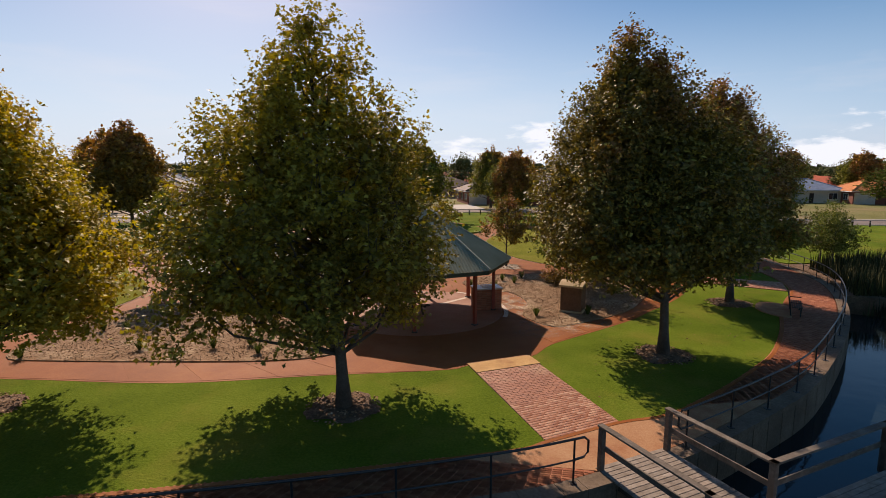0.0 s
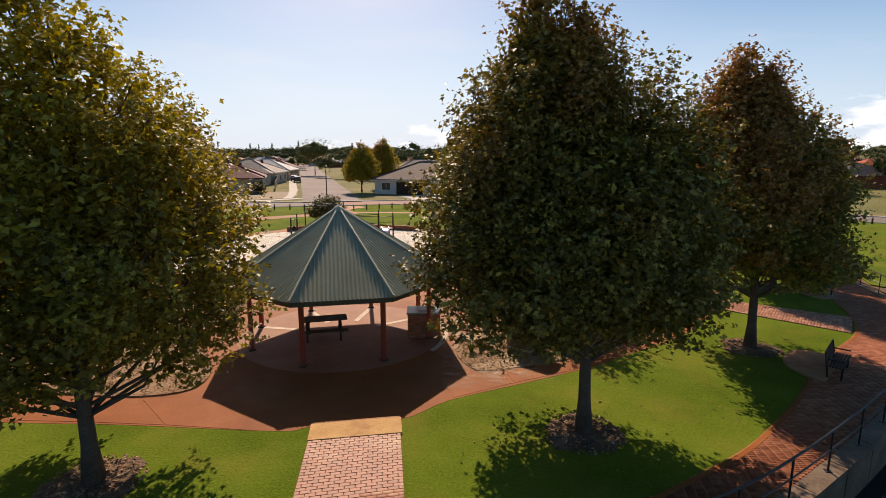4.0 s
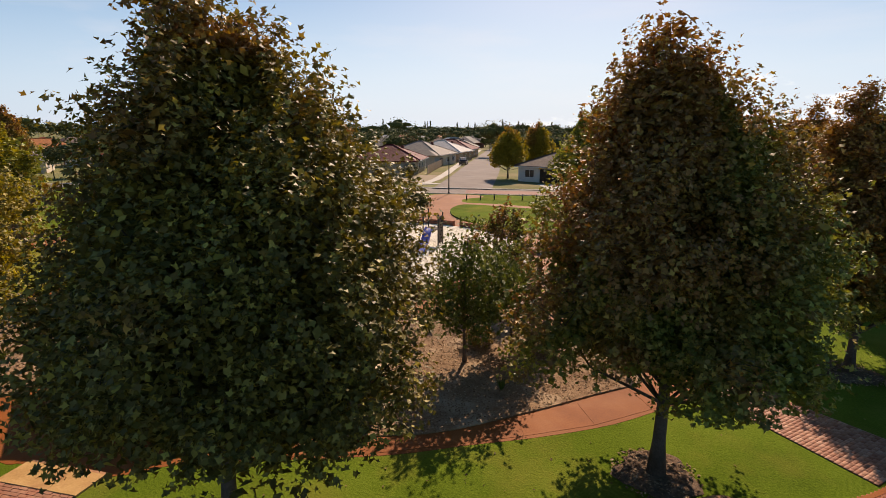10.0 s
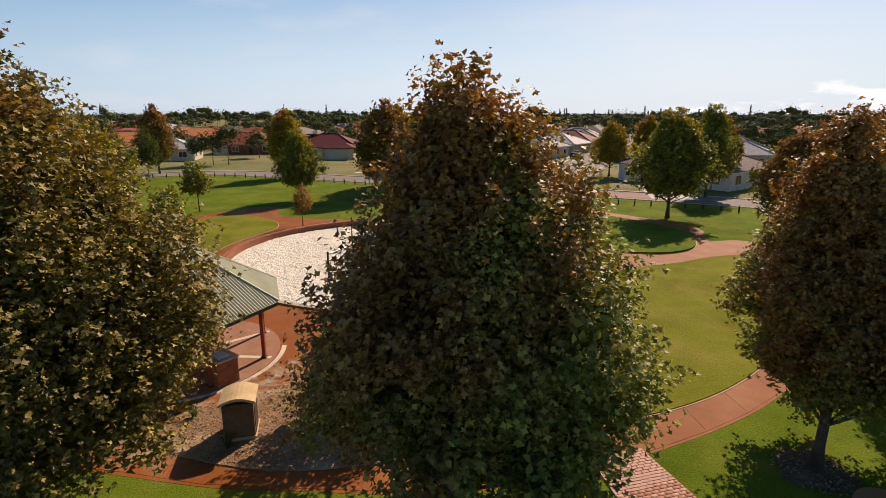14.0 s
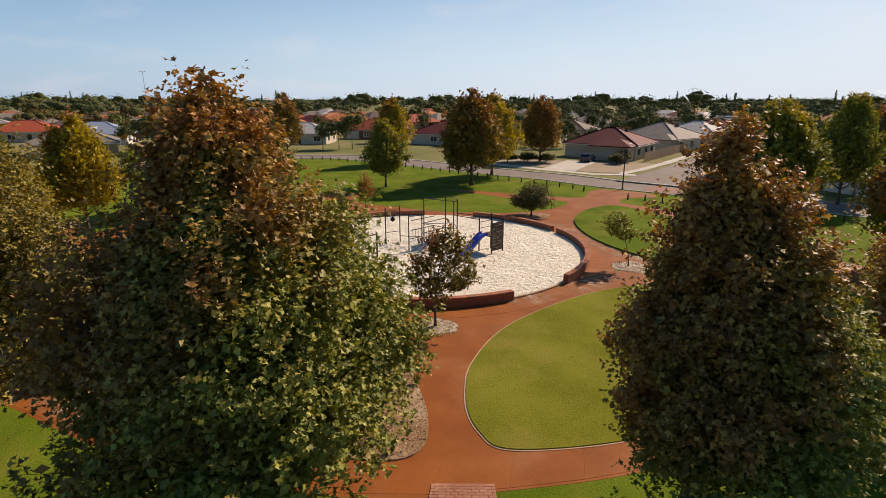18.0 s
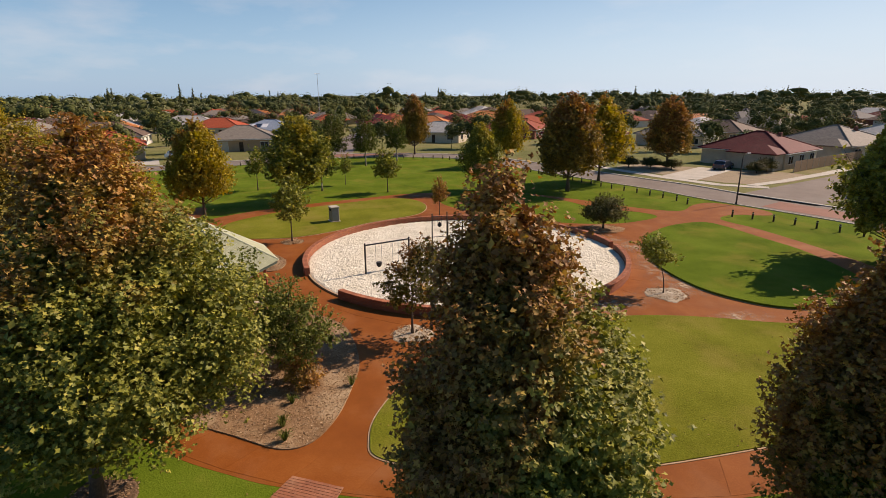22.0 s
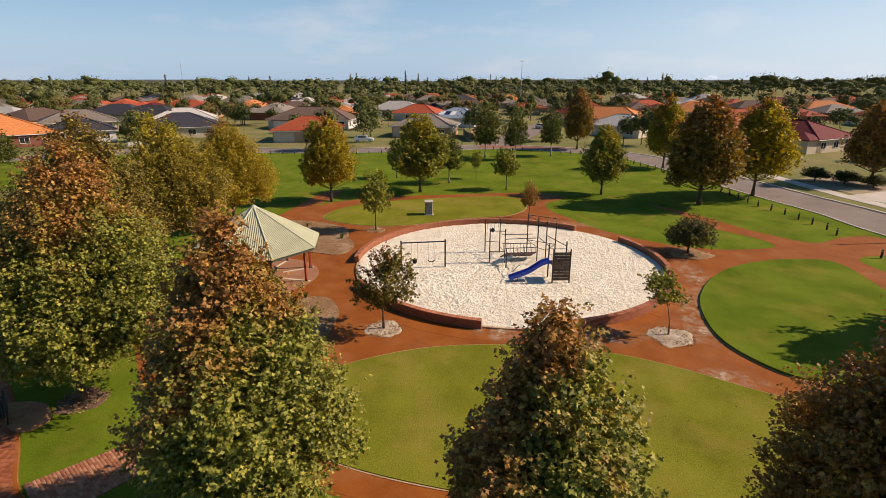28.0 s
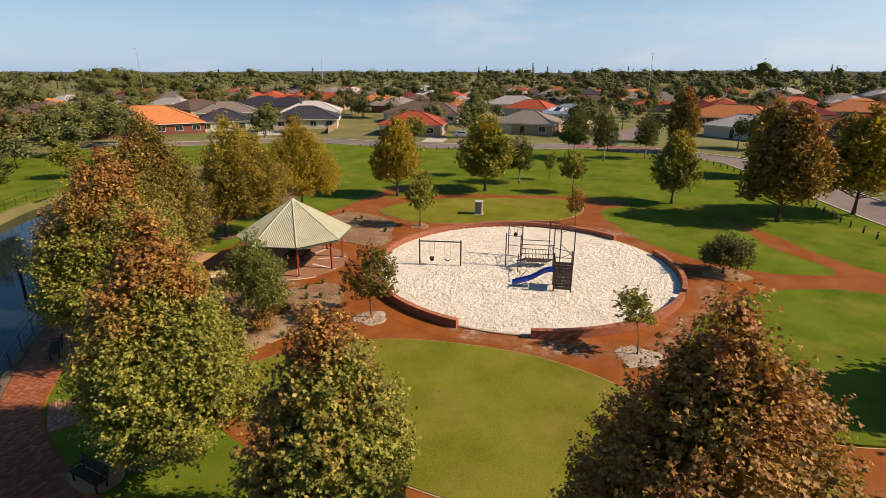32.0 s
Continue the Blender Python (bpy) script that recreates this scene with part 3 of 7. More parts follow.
def quads_mesh(name, v, f):
    """A mesh from arrays of points and of faces with one number of corners."""
    me = bpy.data.meshes.new(name)
    k = f.shape[1]
    me.vertices.add(len(v))
    me.vertices.foreach_set("co", np.ascontiguousarray(v, dtype=np.float32).ravel())
    me.loops.add(f.size)
    me.loops.foreach_set("vertex_index", np.ascontiguousarray(f, dtype=np.int32).ravel())
    me.polygons.add(len(f))
    me.polygons.foreach_set("loop_start", np.arange(len(f), dtype=np.int32) * k)
    me.polygons.foreach_set("loop_total", np.full(len(f), k, dtype=np.int32))
    me.update(calc_edges=True)
    return me


# ---------------------------------------------------------------- trees
def leaf_cards(rng, centres, outward, size, lobed):
    """Leaves as small lobed, folded plates, one at each centre."""
    n = len(centres)
    nrm = outward * 0.42 + rng.normal(0, 0.50, (n, 3)) + np.array([0, 0, 0.72])
    nrm /= np.linalg.norm(nrm, axis=1, keepdims=True) + 1e-9
    ref = rng.normal(0, 1, (n, 3))
    a = np.cross(nrm, ref)
    a /= np.linalg.norm(a, axis=1, keepdims=True) + 1e-9
    b = np.cross(nrm, a)
    s = size * rng.uniform(0.6, 1.25, n)[:, None]
    if lobed:
        shape = np.array([(0.0, -0.46, 0.0), (0.58, 0.10, 0.14), (0.20, 0.16, 0.02), (0.0, 0.66, -0.12), (-0.20, 0.16, 0.02), (-0.58, 0.10, 0.14)])
        f = np.array([(0, 1, 2), (0, 2, 4), (2, 3, 4), (0, 4, 5)])
    else:
        shape = np.array([(0.0, -0.58, 0.0), (0.37, 0.06, 0.13), (0.0, 0.62, -0.10), (-0.37, 0.06, 0.13)])
        f = np.array([(0, 1, 2), (0, 2, 3)])
    v = centres[:, None, :] + s[:, None, :] * (shape[None, :, 0:1] * a[:, None, :] + shape[None, :, 1:2] * b[:, None, :] + shape[None, :, 2:3] * nrm[:, None, :])
    k = len(shape)
    faces = (f[None] + (np.arange(n) * k)[:, None, None]).reshape(-1, 3)
    return v.reshape(-1, 3), faces


GIRTHS = np.array([0.16, 0.30, 0.45, 0.60, 0.75, 0.88, 0.97])  # heights of a crown's given girths, as parts of its height


def crown_axis(t, sway):
    """How far the crown's middle stands off the stem at part t of its height, from three stations."""
    return np.array([np.interp(t, (0.2, 0.6, 1.0), [p[i] for p in sway]) for i in (0, 1)])


def skin_lobes(seed, h, clear, radii, sway, n_lobes, lumps):
    """Lobes that wind up a crown's skin, with larger swellings and hollows, and a few that fill its heart: x, y, z, radius, half height."""
    g = np.random.default_rng(seed)
    at = GIRTHS * h
    zs = np.linspace(max(clear + 0.4, at[0]), h * 0.965, 200)
    cdf = np.cumsum(np.interp(zs, at, radii) ** 0.8)
    cdf = cdf / cdf[-1]
    lobes = [(*crown_axis(1.0, sway), h - 0.7, 0.42, 0.72)]
    for k in range(n_lobes):
        z = float(np.interp((k + g.uniform(0.2, 0.8)) / n_lobes, cdf, zs))
        rz = float(np.interp(z, at, radii))
        q = min(1.15, max(0.34, 0.19 * rz + 0.34)) * g.uniform(1 - lumps, 1 + lumps)
        a = k * 2.39996 + g.uniform(-0.4, 0.4)
        rz *= 1 + 0.30 * noise.noise(Vector((math.cos(a) * 1.1, math.sin(a) * 1.1, z * 0.42 + seed * 3.7)))
        ro = max(0.0, rz * g.uniform(0.86, 1.06) - q * 0.92)
        m = crown_axis(z / h, sway)
        lobes.append((m[0] + math.cos(a) * ro, m[1] + math.sin(a) * ro, z, q, q * g.uniform(1.0, 1.5)))
    for k in range(9):
        z = clear + (h - clear) * (0.12 + 0.70 * k / 8)
        rz = float(np.interp(z, at, radii))
        lobes.append((*crown_axis(z / h, sway), z, rz * 0.62, max(0.7, rz * 0.45)))
    return lobes


def grow_tree(seed, h, r, clear, profile="plane", leaves=20000, size=0.17, lobed=True, trunk_r=0.17, lean=(0, 0), bark="bark", leaf="plane", gaps=0.35, lumps=0.2, radii=None, sway=((0, 0), (0, 0), (0, 0)), n_lobes=64):
    """A tree at the origin, as two meshes: trunk with limbs and twigs, and the crown's leaves in clumps on them. The crown is a set of upright lobes."""
    g = np.random.default_rng(seed)
    H = h - clear
    ph = g.uniform(0, 6.28, 6)

    def centre(z):
        t = z / h
        if radii:
            a = min(1.0, t / 0.85) ** 1.5
            return np.array([*(crown_axis(z / h, sway) * a), z]) + np.array([0.10 * math.sin(3.1 * t + ph[0]) * t, 0.10 * math.sin(2.7 * t + ph[1]) * t, 0])
        return np.array([lean[0] * t * t + 0.10 * math.sin(3.1 * t + ph[0]) * t, lean[1] * t * t + 0.10 * math.sin(2.7 * t + ph[1]) * t, z])

    # lobes: centre x, y, z, radius across, half height
    lobes = []
    if profile == "plane":
        rings = [(1, 0.0, 0.87, 0.14, 0.14), (3, 0.15, 0.75, 0.18, 0.16), (5, 0.35, 0.63, 0.22, 0.16), (8, 0.55, 0.48, 0.25, 0.15), (10, 0.70, 0.31, 0.25, 0.14), (11, 0.66, 0.13, 0.26, 0.11), (5, 0.25, 0.40, 0.36, 0.24)]
    elif profile == "round":
        rings = [(1, 0.0, 0.62, 0.55, 0.38), (5, 0.40, 0.58, 0.44, 0.28), (7, 0.60, 0.36, 0.42, 0.26), (5, 0.48, 0.18, 0.40, 0.17)]
    else:
        rings = [(1, 0.0, 0.68, 0.50, 0.34), (4, 0.36, 0.55, 0.48, 0.26), (5, 0.50, 0.32, 0.46, 0.24), (4, 0.36, 0.16, 0.42, 0.15)]
    for n, ro, zo, rr, hh in rings:
        a0 = g.uniform(0, 6.28)
        for k in range(n):
            a = a0 + k * math.tau / n + g.uniform(-0.35, 0.35)
            j = g.uniform(1 - lumps, 1 + lumps)
            z = clear + H * zo * g.uniform(1 - 0.35 * lumps, 1 + 0.5 * lumps)
            c = centre(z)
            lobes.append((c[0] + math.cos(a) * ro * r * j, c[1] + math.sin(a) * ro * r * j, z, rr * r * g.uniform(1 - lumps * 0.6, 1 + lumps * 0.5), hh * H * g.uniform(1 - lumps * 0.6, 1 + lumps * 0.4)))
    if radii:
        lobes = skin_lobes(seed, h, clear, radii, sway, n_lobes, lumps)
    L = np.array(lobes)
    # bring the lobes to the crown's radius
    mid_xy = np.array([centre(z)[:2] for z in L[:, 2]])
    reach = np.hypot(*(L[:, :2] - mid_xy).T) + L[:, 3]
    fit = 1.0 if radii else (r - 0.15) / np.sort(reach)[-3]
    L[:, :2] = mid_xy + (L[:, :2] - mid_xy) * fit
    L[:, 3] *= fit
    if not radii:
        L[0, 2] = h - L[0, 4] * 0.98
    bm = bmesh.new()
    zs = np.linspace(0, h * 0.9, 12)
    tr = [max(0.012, trunk_r * (1 - 0.92 * (z / (h * 0.9)) ** 0.8)) for z in zs]
    tr[0] *= 1.35
    tube(bm, [centre(z) for z in zs], tr, 9)
    # clumps of leaves on the lobes' skins, thinner inside
    n_cl = max(60, leaves // 16)
    area = L[:, 3] * L[:, 4] + L[:, 3] ** 2
    pick = g.choice(len(L), n_cl * 3, p=area / area.sum())
    u = g.normal(0, 1, (n_cl * 3, 3))
    u /= np.linalg.norm(u, axis=1, keepdims=True)
    depth = 1 - 0.45 * g.uniform(0, 1, n_cl * 3) ** 2.2
    c = L[pick, :3] + u * depth[:, None] * L[pick][:, [3, 3, 4]]
    inner = np.full(len(c), 9.0)
    for k in range(len(L)):
        q = np.linalg.norm((c - L[k, :3]) / L[k, [3, 3, 4]], axis=1)
        inner = np.where(pick == k, inner, np.minimum(inner, q))
    hole = np.array([noise.noise(Vector(p) * (1.5 / max(1.0, r * 0.45)) + Vector((seed, 0, 0))) for p in c])
    keep = (inner > 0.56) & (hole > -0.60 + gaps * 0.7) & (c[:, 2] > clear + 0.05) & (u[:, 2] > -0.85)
    c, u = c[keep][:n_cl], u[keep][:n_cl]
    if radii:
        near = np.array([(np.abs(c - p).max(axis=1) < 0.75).sum() for p in c])
        c, u = c[near > 13], u[near > 13]
    # limbs to the lobes, twigs to some of the clumps
    for k in range(len(L)):
        z0 = max(clear * 0.75, min(h * 0.85, L[k, 2] - 0.45 * math.hypot(L[k, 0], L[k, 1]) - 0.35 * L[k, 4]))
        p0, end = centre(z0), L[k, :3] + np.array([0, 0, L[k, 4] * 0.45])
        mid = p0 * 0.5 + end * 0.5 + np.array([(end - p0)[0] * 0.18, (end - p0)[1] * 0.18, -0.05 * r])
        r0 = max(0.014, trunk_r * (0.27 if radii else 0.40) * (1 - 0.55 * z0 / h))
        tube(bm, [p0, mid, mid * 0.4 + end * 0.6, end], [r0, r0 * 0.7, r0 * 0.45, r0 * 0.14], 6, False)
        mine = c[np.linalg.norm((c - L[k, :3]) / L[k, [3, 3, 4]], axis=1) < 1.05][: 6 if radii or not lobed else 14]
        for q in mine:
            t = g.uniform(0.35, 0.95)
            s = mid * (1 - t) + end * t
            tube(bm, [s, s * 0.5 + q * 0.5 + np.array([0, 0, 0.06]), q], [r0 * 0.3, r0 * 0.2, r0 * 0.07], 4, False)
    trunk = bpy.data.meshes.new("trunk")
    bm.to_mesh(trunk)
    bm.free()
    trunk.polygons.foreach_set("use_smooth", [True] * len(trunk.polygons))
    trunk.materials.append(MAT[bark])
    pick = g.integers(0, len(c), leaves)
    spread = 0.20 + 0.045 * r
    ball = g.normal(0, 1, (leaves, 3))
    ball *= (g.uniform(0, 1, leaves) ** 0.5 / np.linalg.norm(ball, axis=1))[:, None]
    # leaves sit along short shoots that point outwards and up; a few long shoots break the outline
    shoot = u * 0.8 + g.normal(0, 0.35, u.shape) + np.array([0, 0, 0.45])
    shoot /= np.linalg.norm(shoot, axis=1, keepdims=True)
    length = (0.24 + 0.04 * r) * g.uniform(0.7, 1.3, len(c)) * np.where(g.uniform(0, 1, len(c)) < 0.08, 1.7, 1.0)
    s_at = g.uniform(-1.0, 1.0, leaves)
    wide = spread * 0.50 * (1.15 - 0.6 * np.abs(s_at))
    pos = c[pick] + shoot[pick] * (s_at * length[pick])[:, None] + ball * wide[:, None]
    pos[:, 2] = np.maximum(pos[:, 2], clear - 0.45 + 0.3 * g.uniform(0, 1, leaves))
    way = u[pick] * 0.7 + ball * 0.6
    v, f = leaf_cards(g, pos, way, size, bool(radii) and lobed)
    # broad leaves deep inside close the crown
    n_in = leaves // ((14 if gaps > 0.7 else 4) if lobed else 6)
    pk = g.choice(len(L), n_in, p=area / area.sum())
    w = g.normal(0, 1, (n_in, 3))
    w *= (g.uniform(0.1, 0.74, n_in) / np.linalg.norm(w, axis=1))[:, None]
    deep = L[pk, :3] + w * L[pk][:, [3, 3, 4]]
    deep = deep[deep[:, 2] > clear]
    v2, f2 = leaf_cards(g, deep, w[: len(deep)], size * 1.5, False)
    if radii:
        # the shaded heart
        m = leaves // (4 if gaps < 0.6 else 40)
        z = g.uniform(clear + 0.5, h * 0.86, m)
        rz = np.interp(z, GIRTHS * h, radii) * 0.66 * g.uniform(0.05, 1, m) ** 0.5
        a = g.uniform(0, math.tau, m)
        heart = np.stack([crown_axis(z / h, sway)[0] + rz * np.cos(a), crown_axis(z / h, sway)[1] + rz * np.sin(a), z], 1)
        v3, f3 = leaf_cards(g, heart, g.normal(0, 1, heart.shape), size * 1.7, False)
        f2 = np.vstack([f2, f3 + len(v2)])
        v2 = np.vstack([v2, v3])
    v, f = np.vstack([v, v2]), np.vstack([f, f2 + len(v)])
    crown = quads_mesh("crown", v, f)
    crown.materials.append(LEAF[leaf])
    return trunk, crown


def plant(name, meshes, x, y, turn, label, category="tree", group="", scale=(1, 1, 1), z=0.0):
    ob = base(name, pose(x, y, z, 0, 0, turn), label, category, group)
    ob.scale = scale
    for nm, me in zip(("trunk", "crown"), meshes):
        p = new(nm, me)
        p.parent = ob
    return ob


# ---------------------------------------------------------------- ground, pond, roads
NORTH_SHORE = [(-34, 1.5), (-26, 4.4), (-18, 6.4), (-10, 7.6), (-4, 8.55), (1.0, 9.65), (3.2, 10.3), (6.3, 11.8), (9.2, 13.7), (12.2, 16.0), (16.7, 20.7), (19.7, 24.4), (22.2, 28.2),
               (23.9, 31.8), (24.9, 36.1), (25.2, 41.0), (25.6, 46.5), (26.6, 52.0), (28.5, 58.0)]
SOUTH_SHORE = [(34, 66), (44, 62), (42, 50), (36, 42), (35, 30), (38, 16), (36, 2), (27, -8), (16, -14), (6.0, -13.2), (0.0, -17.6), (-6, -21), (-18, -24), (-30, -18), (-38, -6)]
from mathutils.geometry import tessellate_polygon

shore_n = smooth_line(NORTH_SHORE, 5)
shore = smooth_line(NORTH_SHORE + SOUTH_SHORE, 5, True)


def ground_sheet():
    far = 2600.0
    outer = [Vector((far * math.cos(a), far * math.sin(a), 0)) for a in np.linspace(0, math.tau, 49)[:-1]]
    hole = [Vector((x, y, 0)) for x, y in shore]
    pts = outer + hole
    tris = tessellate_polygon([outer, hole])
    bm = bmesh.new()
    vs = [bm.verts.new((p.x, p.y, -0.06)) for p in pts]
    for t in tris:
        if len(set(t)) == 3:
            try:
                bm.faces.new([vs[i] for i in t])
            except ValueError:
                pass
    low = [bm.verts.new((p.x, p.y, -2.2)) for p in hole]
    k = len(outer)
    for i in range(len(hole)):
        j = (i + 1) % len(hole)
        bm.faces.new((vs[k + i], vs[k + j], low[j], low[i]))
    bmesh.ops.recalc_face_normals(bm, faces=bm.faces)
    return tagged(part("ground", bm, MAT["rough_grass"]), "dry grass and sandy soil reaching the horizon", "ground", kind="structure")


ground_sheet()
bm = bmesh.new()
bm.faces.new([bm.verts.new((x, y, -1.05)) for x, y in shore])
bmesh.ops.triangulate(bm, faces=bm.faces)
bmesh.ops.recalc_face_normals(bm, faces=bm.faces)
tagged(part("water", bm, MAT["water"]), "dark blue still pond water below a retaining wall", "water", kind="structure")

ROAD_IN = [(-30, -62), (-44, -47), (-52, -40.6), (-60.7, -25.8), (-62, -14.9), (-66, 1.6), (-74.8, 19.8), (-79.5, 28), (-80.0, 37), (-75.4, 51.5), (-66.7, 57.3), (-53, 63.5), (-40.9, 68.8),
           (-33.6, 72.4), (-27.5, 74.2), (-18.5, 78.2), (-9, 82.0), (4, 86), (16, 85), (34, 74), (54, 66), (78, 69), (110, 80)]
PARK = [p for p in ROAD_IN] + [(110, 52), (60, 52), (46, 58), (36, 66), (30, 62)] + [(x, y) for x, y in NORTH_SHORE[::-1]] + [(-40, -6), (-33, -20), (-18, -26), (-6, -22.4)]
sheet("park_lawn", PARK, -0.06, 0.0, MAT["lawn"], "mown green park lawn with yellowing patches", "lawn", 5)
sheet("bank_lawn", [(-6, -21.6), (0, -18.2), (6, -13.9), (16, -14.8), (28, -9), (44, 0), (60, -30), (10, -62), (-30, -58), (-34, -50)], -0.06, 0.008, MAT["lawn"], "mown lawn on the far bank of the pond", "lawn", 5)
sheet("east_lawn", [(36.4, 30), (37, 41), (43, 50), (46, 62), (70, 62), (90, 40), (80, 10), (40, 3), (39, 16)], -0.06, 0.012, MAT["lawn"], "open mown lawn beyond the pond", "lawn", 5)


def offset_line(line, d):
    out = []
    for i, p in enumerate(line):
        a, b = np.array(line[max(i - 1, 0)]), np.array(line[min(i + 1, len(line) - 1)])
        t = (b - a) / (np.linalg.norm(b - a) + 1e-9)
        out.append((p[0] - t[1] * d, p[1] + t[0] * d))
    return out


def road(line, width, material, label, name="road", kerbs=True):
    a = smooth_line(line, 5)
    b = offset_line(a, width)
    bm = bmesh.new()
    va = [bm.verts.new((x, y, -0.045)) for x, y in a]
    vb = [bm.verts.new((x, y, -0.045)) for x, y in b]
    for i in range(len(a) - 1):
        bm.faces.new((va[i], va[i + 1], vb[i + 1], vb[i]))
    bmesh.ops.recalc_face_normals(bm, faces=bm.faces)
    tagged(part(name, bm, material), label, "road", kind="structure")
    if kerbs:
        for edge, w in ((a, -0.3), (b, 0.3)):
            c = offset_line(edge, w)
            bm = bmesh.new()
            rows = [[bm.verts.new((x, y, z)) for (x, y), z in ((p, -0.06), (p, 0.05), (q, 0.075), (q, -0.06))] for p, q in zip(edge, c)]
            for r, s in zip(rows, rows[1:]):
                for k in range(3):
                    bm.faces.new((r[k], s[k], s[k + 1], r[k + 1]))
            bmesh.ops.recalc_face_normals(bm, faces=bm.faces)
            tagged(part("kerb", bm, MAT["concrete"]), "pale mountable concrete kerb along the road", "kerb", kind="structure")


road(ROAD_IN, 7.0, MAT["asphalt"], "grey asphalt street curving round the park")
# the side streets leave the ring between its gaps
road([(-21.0, 84), (-25.3, 93), (-32.0, 107.0), (-51.2, 145.8), (-103, 252), (-155, 357)], 9.0, MAT["asphalt"], "grey asphalt side street between houses", "side_road", False)
road([(-85, 32), (-96, 33), (-112, 34.5), (-150, 38)], 7.5, MAT["asphalt"], "short grey asphalt cul-de-sac", "side_road", False)
sheet("road_threshold", [(-88, 24), (-82, 25), (-82.5, 42), (-88, 45)], -0.05, -0.035, MAT["red_asphalt"], "red brick paved threshold in the street", "road", 0)
sheet("road_threshold", [(-24, 82), (-12, 86.5), (-10, 83.5), (-22, 78)], -0.05, -0.035, MAT["red_asphalt"], "red brick paved threshold in the street", "road", 0)

# ---------------------------------------------------------------- red paving and lawns in the park
RED = [(-30, 15.5), (-20, 16.4), (-14.5, 16.6), (-8.8, 16.2), (-4.2, 16.8), (0.2, 17.3), (1.05, 17.7), (3.34, 18.56), (4.5, 20.0), (6.7, 21.7), (8.9, 23.45), (10.4, 25.0), (12.0, 26.6), (13.5, 28.4), (14.6, 30.3), (15.3, 31.7), (16.15, 34.2),
       (16.9, 36.8), (17.4, 39.4), (17.6, 42.0), (18.0, 46.0), (17.7, 51.0), (16.2, 57.0), (13.5, 62.5), (10.0, 67.0), (6.5, 67.0), (4.8, 65.0), (2.0, 69.6), (-4.0, 70.6), (-12.2, 70.3), (-16.6, 69.4),
       (-18.4, 72.0), (-17.5, 75.5), (-20, 76.6), (-24.5, 74.0), (-23.6, 70.8), (-21.0, 67.5), (-24.2, 63.4), (-28.5, 60.2), (-33, 56), (-33.6, 55), (-28.5, 58.0), (-24.5, 59.6), (-21.0, 63.4), (-18.9, 64.0), (-17.4, 61.4),
       (-16.7, 58.1), (-17.8, 53.8), (-21.3, 48.8), (-24.7, 46.3), (-27.6, 44.1), (-31, 43.6), (-34.5, 45.5), (-36.2, 44.0), (-36.4, 40.6), (-33.9, 33.9), (-29.7, 24.8), (-24.4, 18.9), (-19.0, 17.9), (-24, 18.2), (-31, 17.6)]
sheet("red_paving", RED, -0.06, 0.006, MAT["red"], "rust-red concrete paths and paving of the park", "pavement", 4)


def lawn_island(outline, label, steps=5, rise=0.055, grass="dry_lawn"):
    """A raised lawn with a worn pale edge round it."""
    line = smooth_line(outline, steps, True)
    n = len(line)
    area = sum(line[i][0] * line[(i + 1) % n][1] - line[(i + 1) % n][0] * line[i][1] for i in range(n))
    closed = [line[-1]] + line + [line[0]]
    rim = offset_line(closed, -0.075 if area > 0 else 0.075)[1:-1]
    edge = part("lawn_edge", slab_bm(rim, 0.0, 0.026), MAT["pale_edge"])
    tagged(edge, "thin worn pale edging along a lawn", "edging", kind="structure")
    return tagged(part("lawn", slab_bm(line, 0.0, rise), MAT[grass]), label, "lawn", kind="structure")


lawn_island([(15.2, 36.6), (14.4, 35.0), (13.4, 34.8), (12.2, 35.0), (10.7, 35.7), (9.1, 36.8), (7.1, 39.1), (5.8, 41.6), (4.8, 45.1), (4.4, 48.1), (4.7, 51.1), (5.5, 53.8), (6.5, 56.3), (7.3, 59.5), (8.6, 61.5),
             (11.0, 61.4), (13.6, 57.5), (15.4, 52.0), (16.1, 46.0), (16.2, 42.2), (15.9, 39.2)], "large lens-shaped lawn between curving red paths")
lawn_island([(-15.4, 66.6), (-14.9, 63.6), (-13.2, 60.7), (-11.2, 58.6), (-8.2, 56.8), (-4.7, 55.6), (-1.7, 55.3), (1.2, 55.6), (3.2, 56.6), (4.7, 58.2), (5.3, 60.6), (4.6, 63.2), (2.4, 66.6), (-4.5, 68.3), (-9.4, 68.0), (-13.6, 67.6)],
            "raised lawn with a dark tree shadow between red paths", rise=0.15, grass="lawn")
lawn_island([(-18.0, 21.6), (-21.3, 21.4), (-24.4, 22.8), (-28.2, 27.0), (-30.9, 31.9), (-33.2, 37.5), (-32.2, 40.4), (-28.2, 41.6), (-24.2, 40.4), (-22.1, 37.3), (-20.4, 34.6), (-18.0, 32.0), (-16.2, 28.3), (-16.6, 24.0)],
            "lawn round a small utility cabinet")


def bed(outline, label, steps=4, name="mulch_bed", material="mulch"):
    """A bed of mulch, heaped a little in the middle."""
    line = smooth_line(outline, steps, True)
    bm = slab_bm(line, 0.0, 0.05)
    ob = part(name, bm, MAT[material])
    tagged(ob, label, "garden bed", kind="structure")
    return line


def inside(line, x, y):
    ok = False
    n = len(line)
    for i in range(n):
        (x1, y1), (x2, y2) = line[i], line[(i + 1) % n]
        if (y1 > y) != (y2 > y) and x < (x2 - x1) * (y - y1) / (y2 - y1) + x1:
            ok = not ok
    return ok


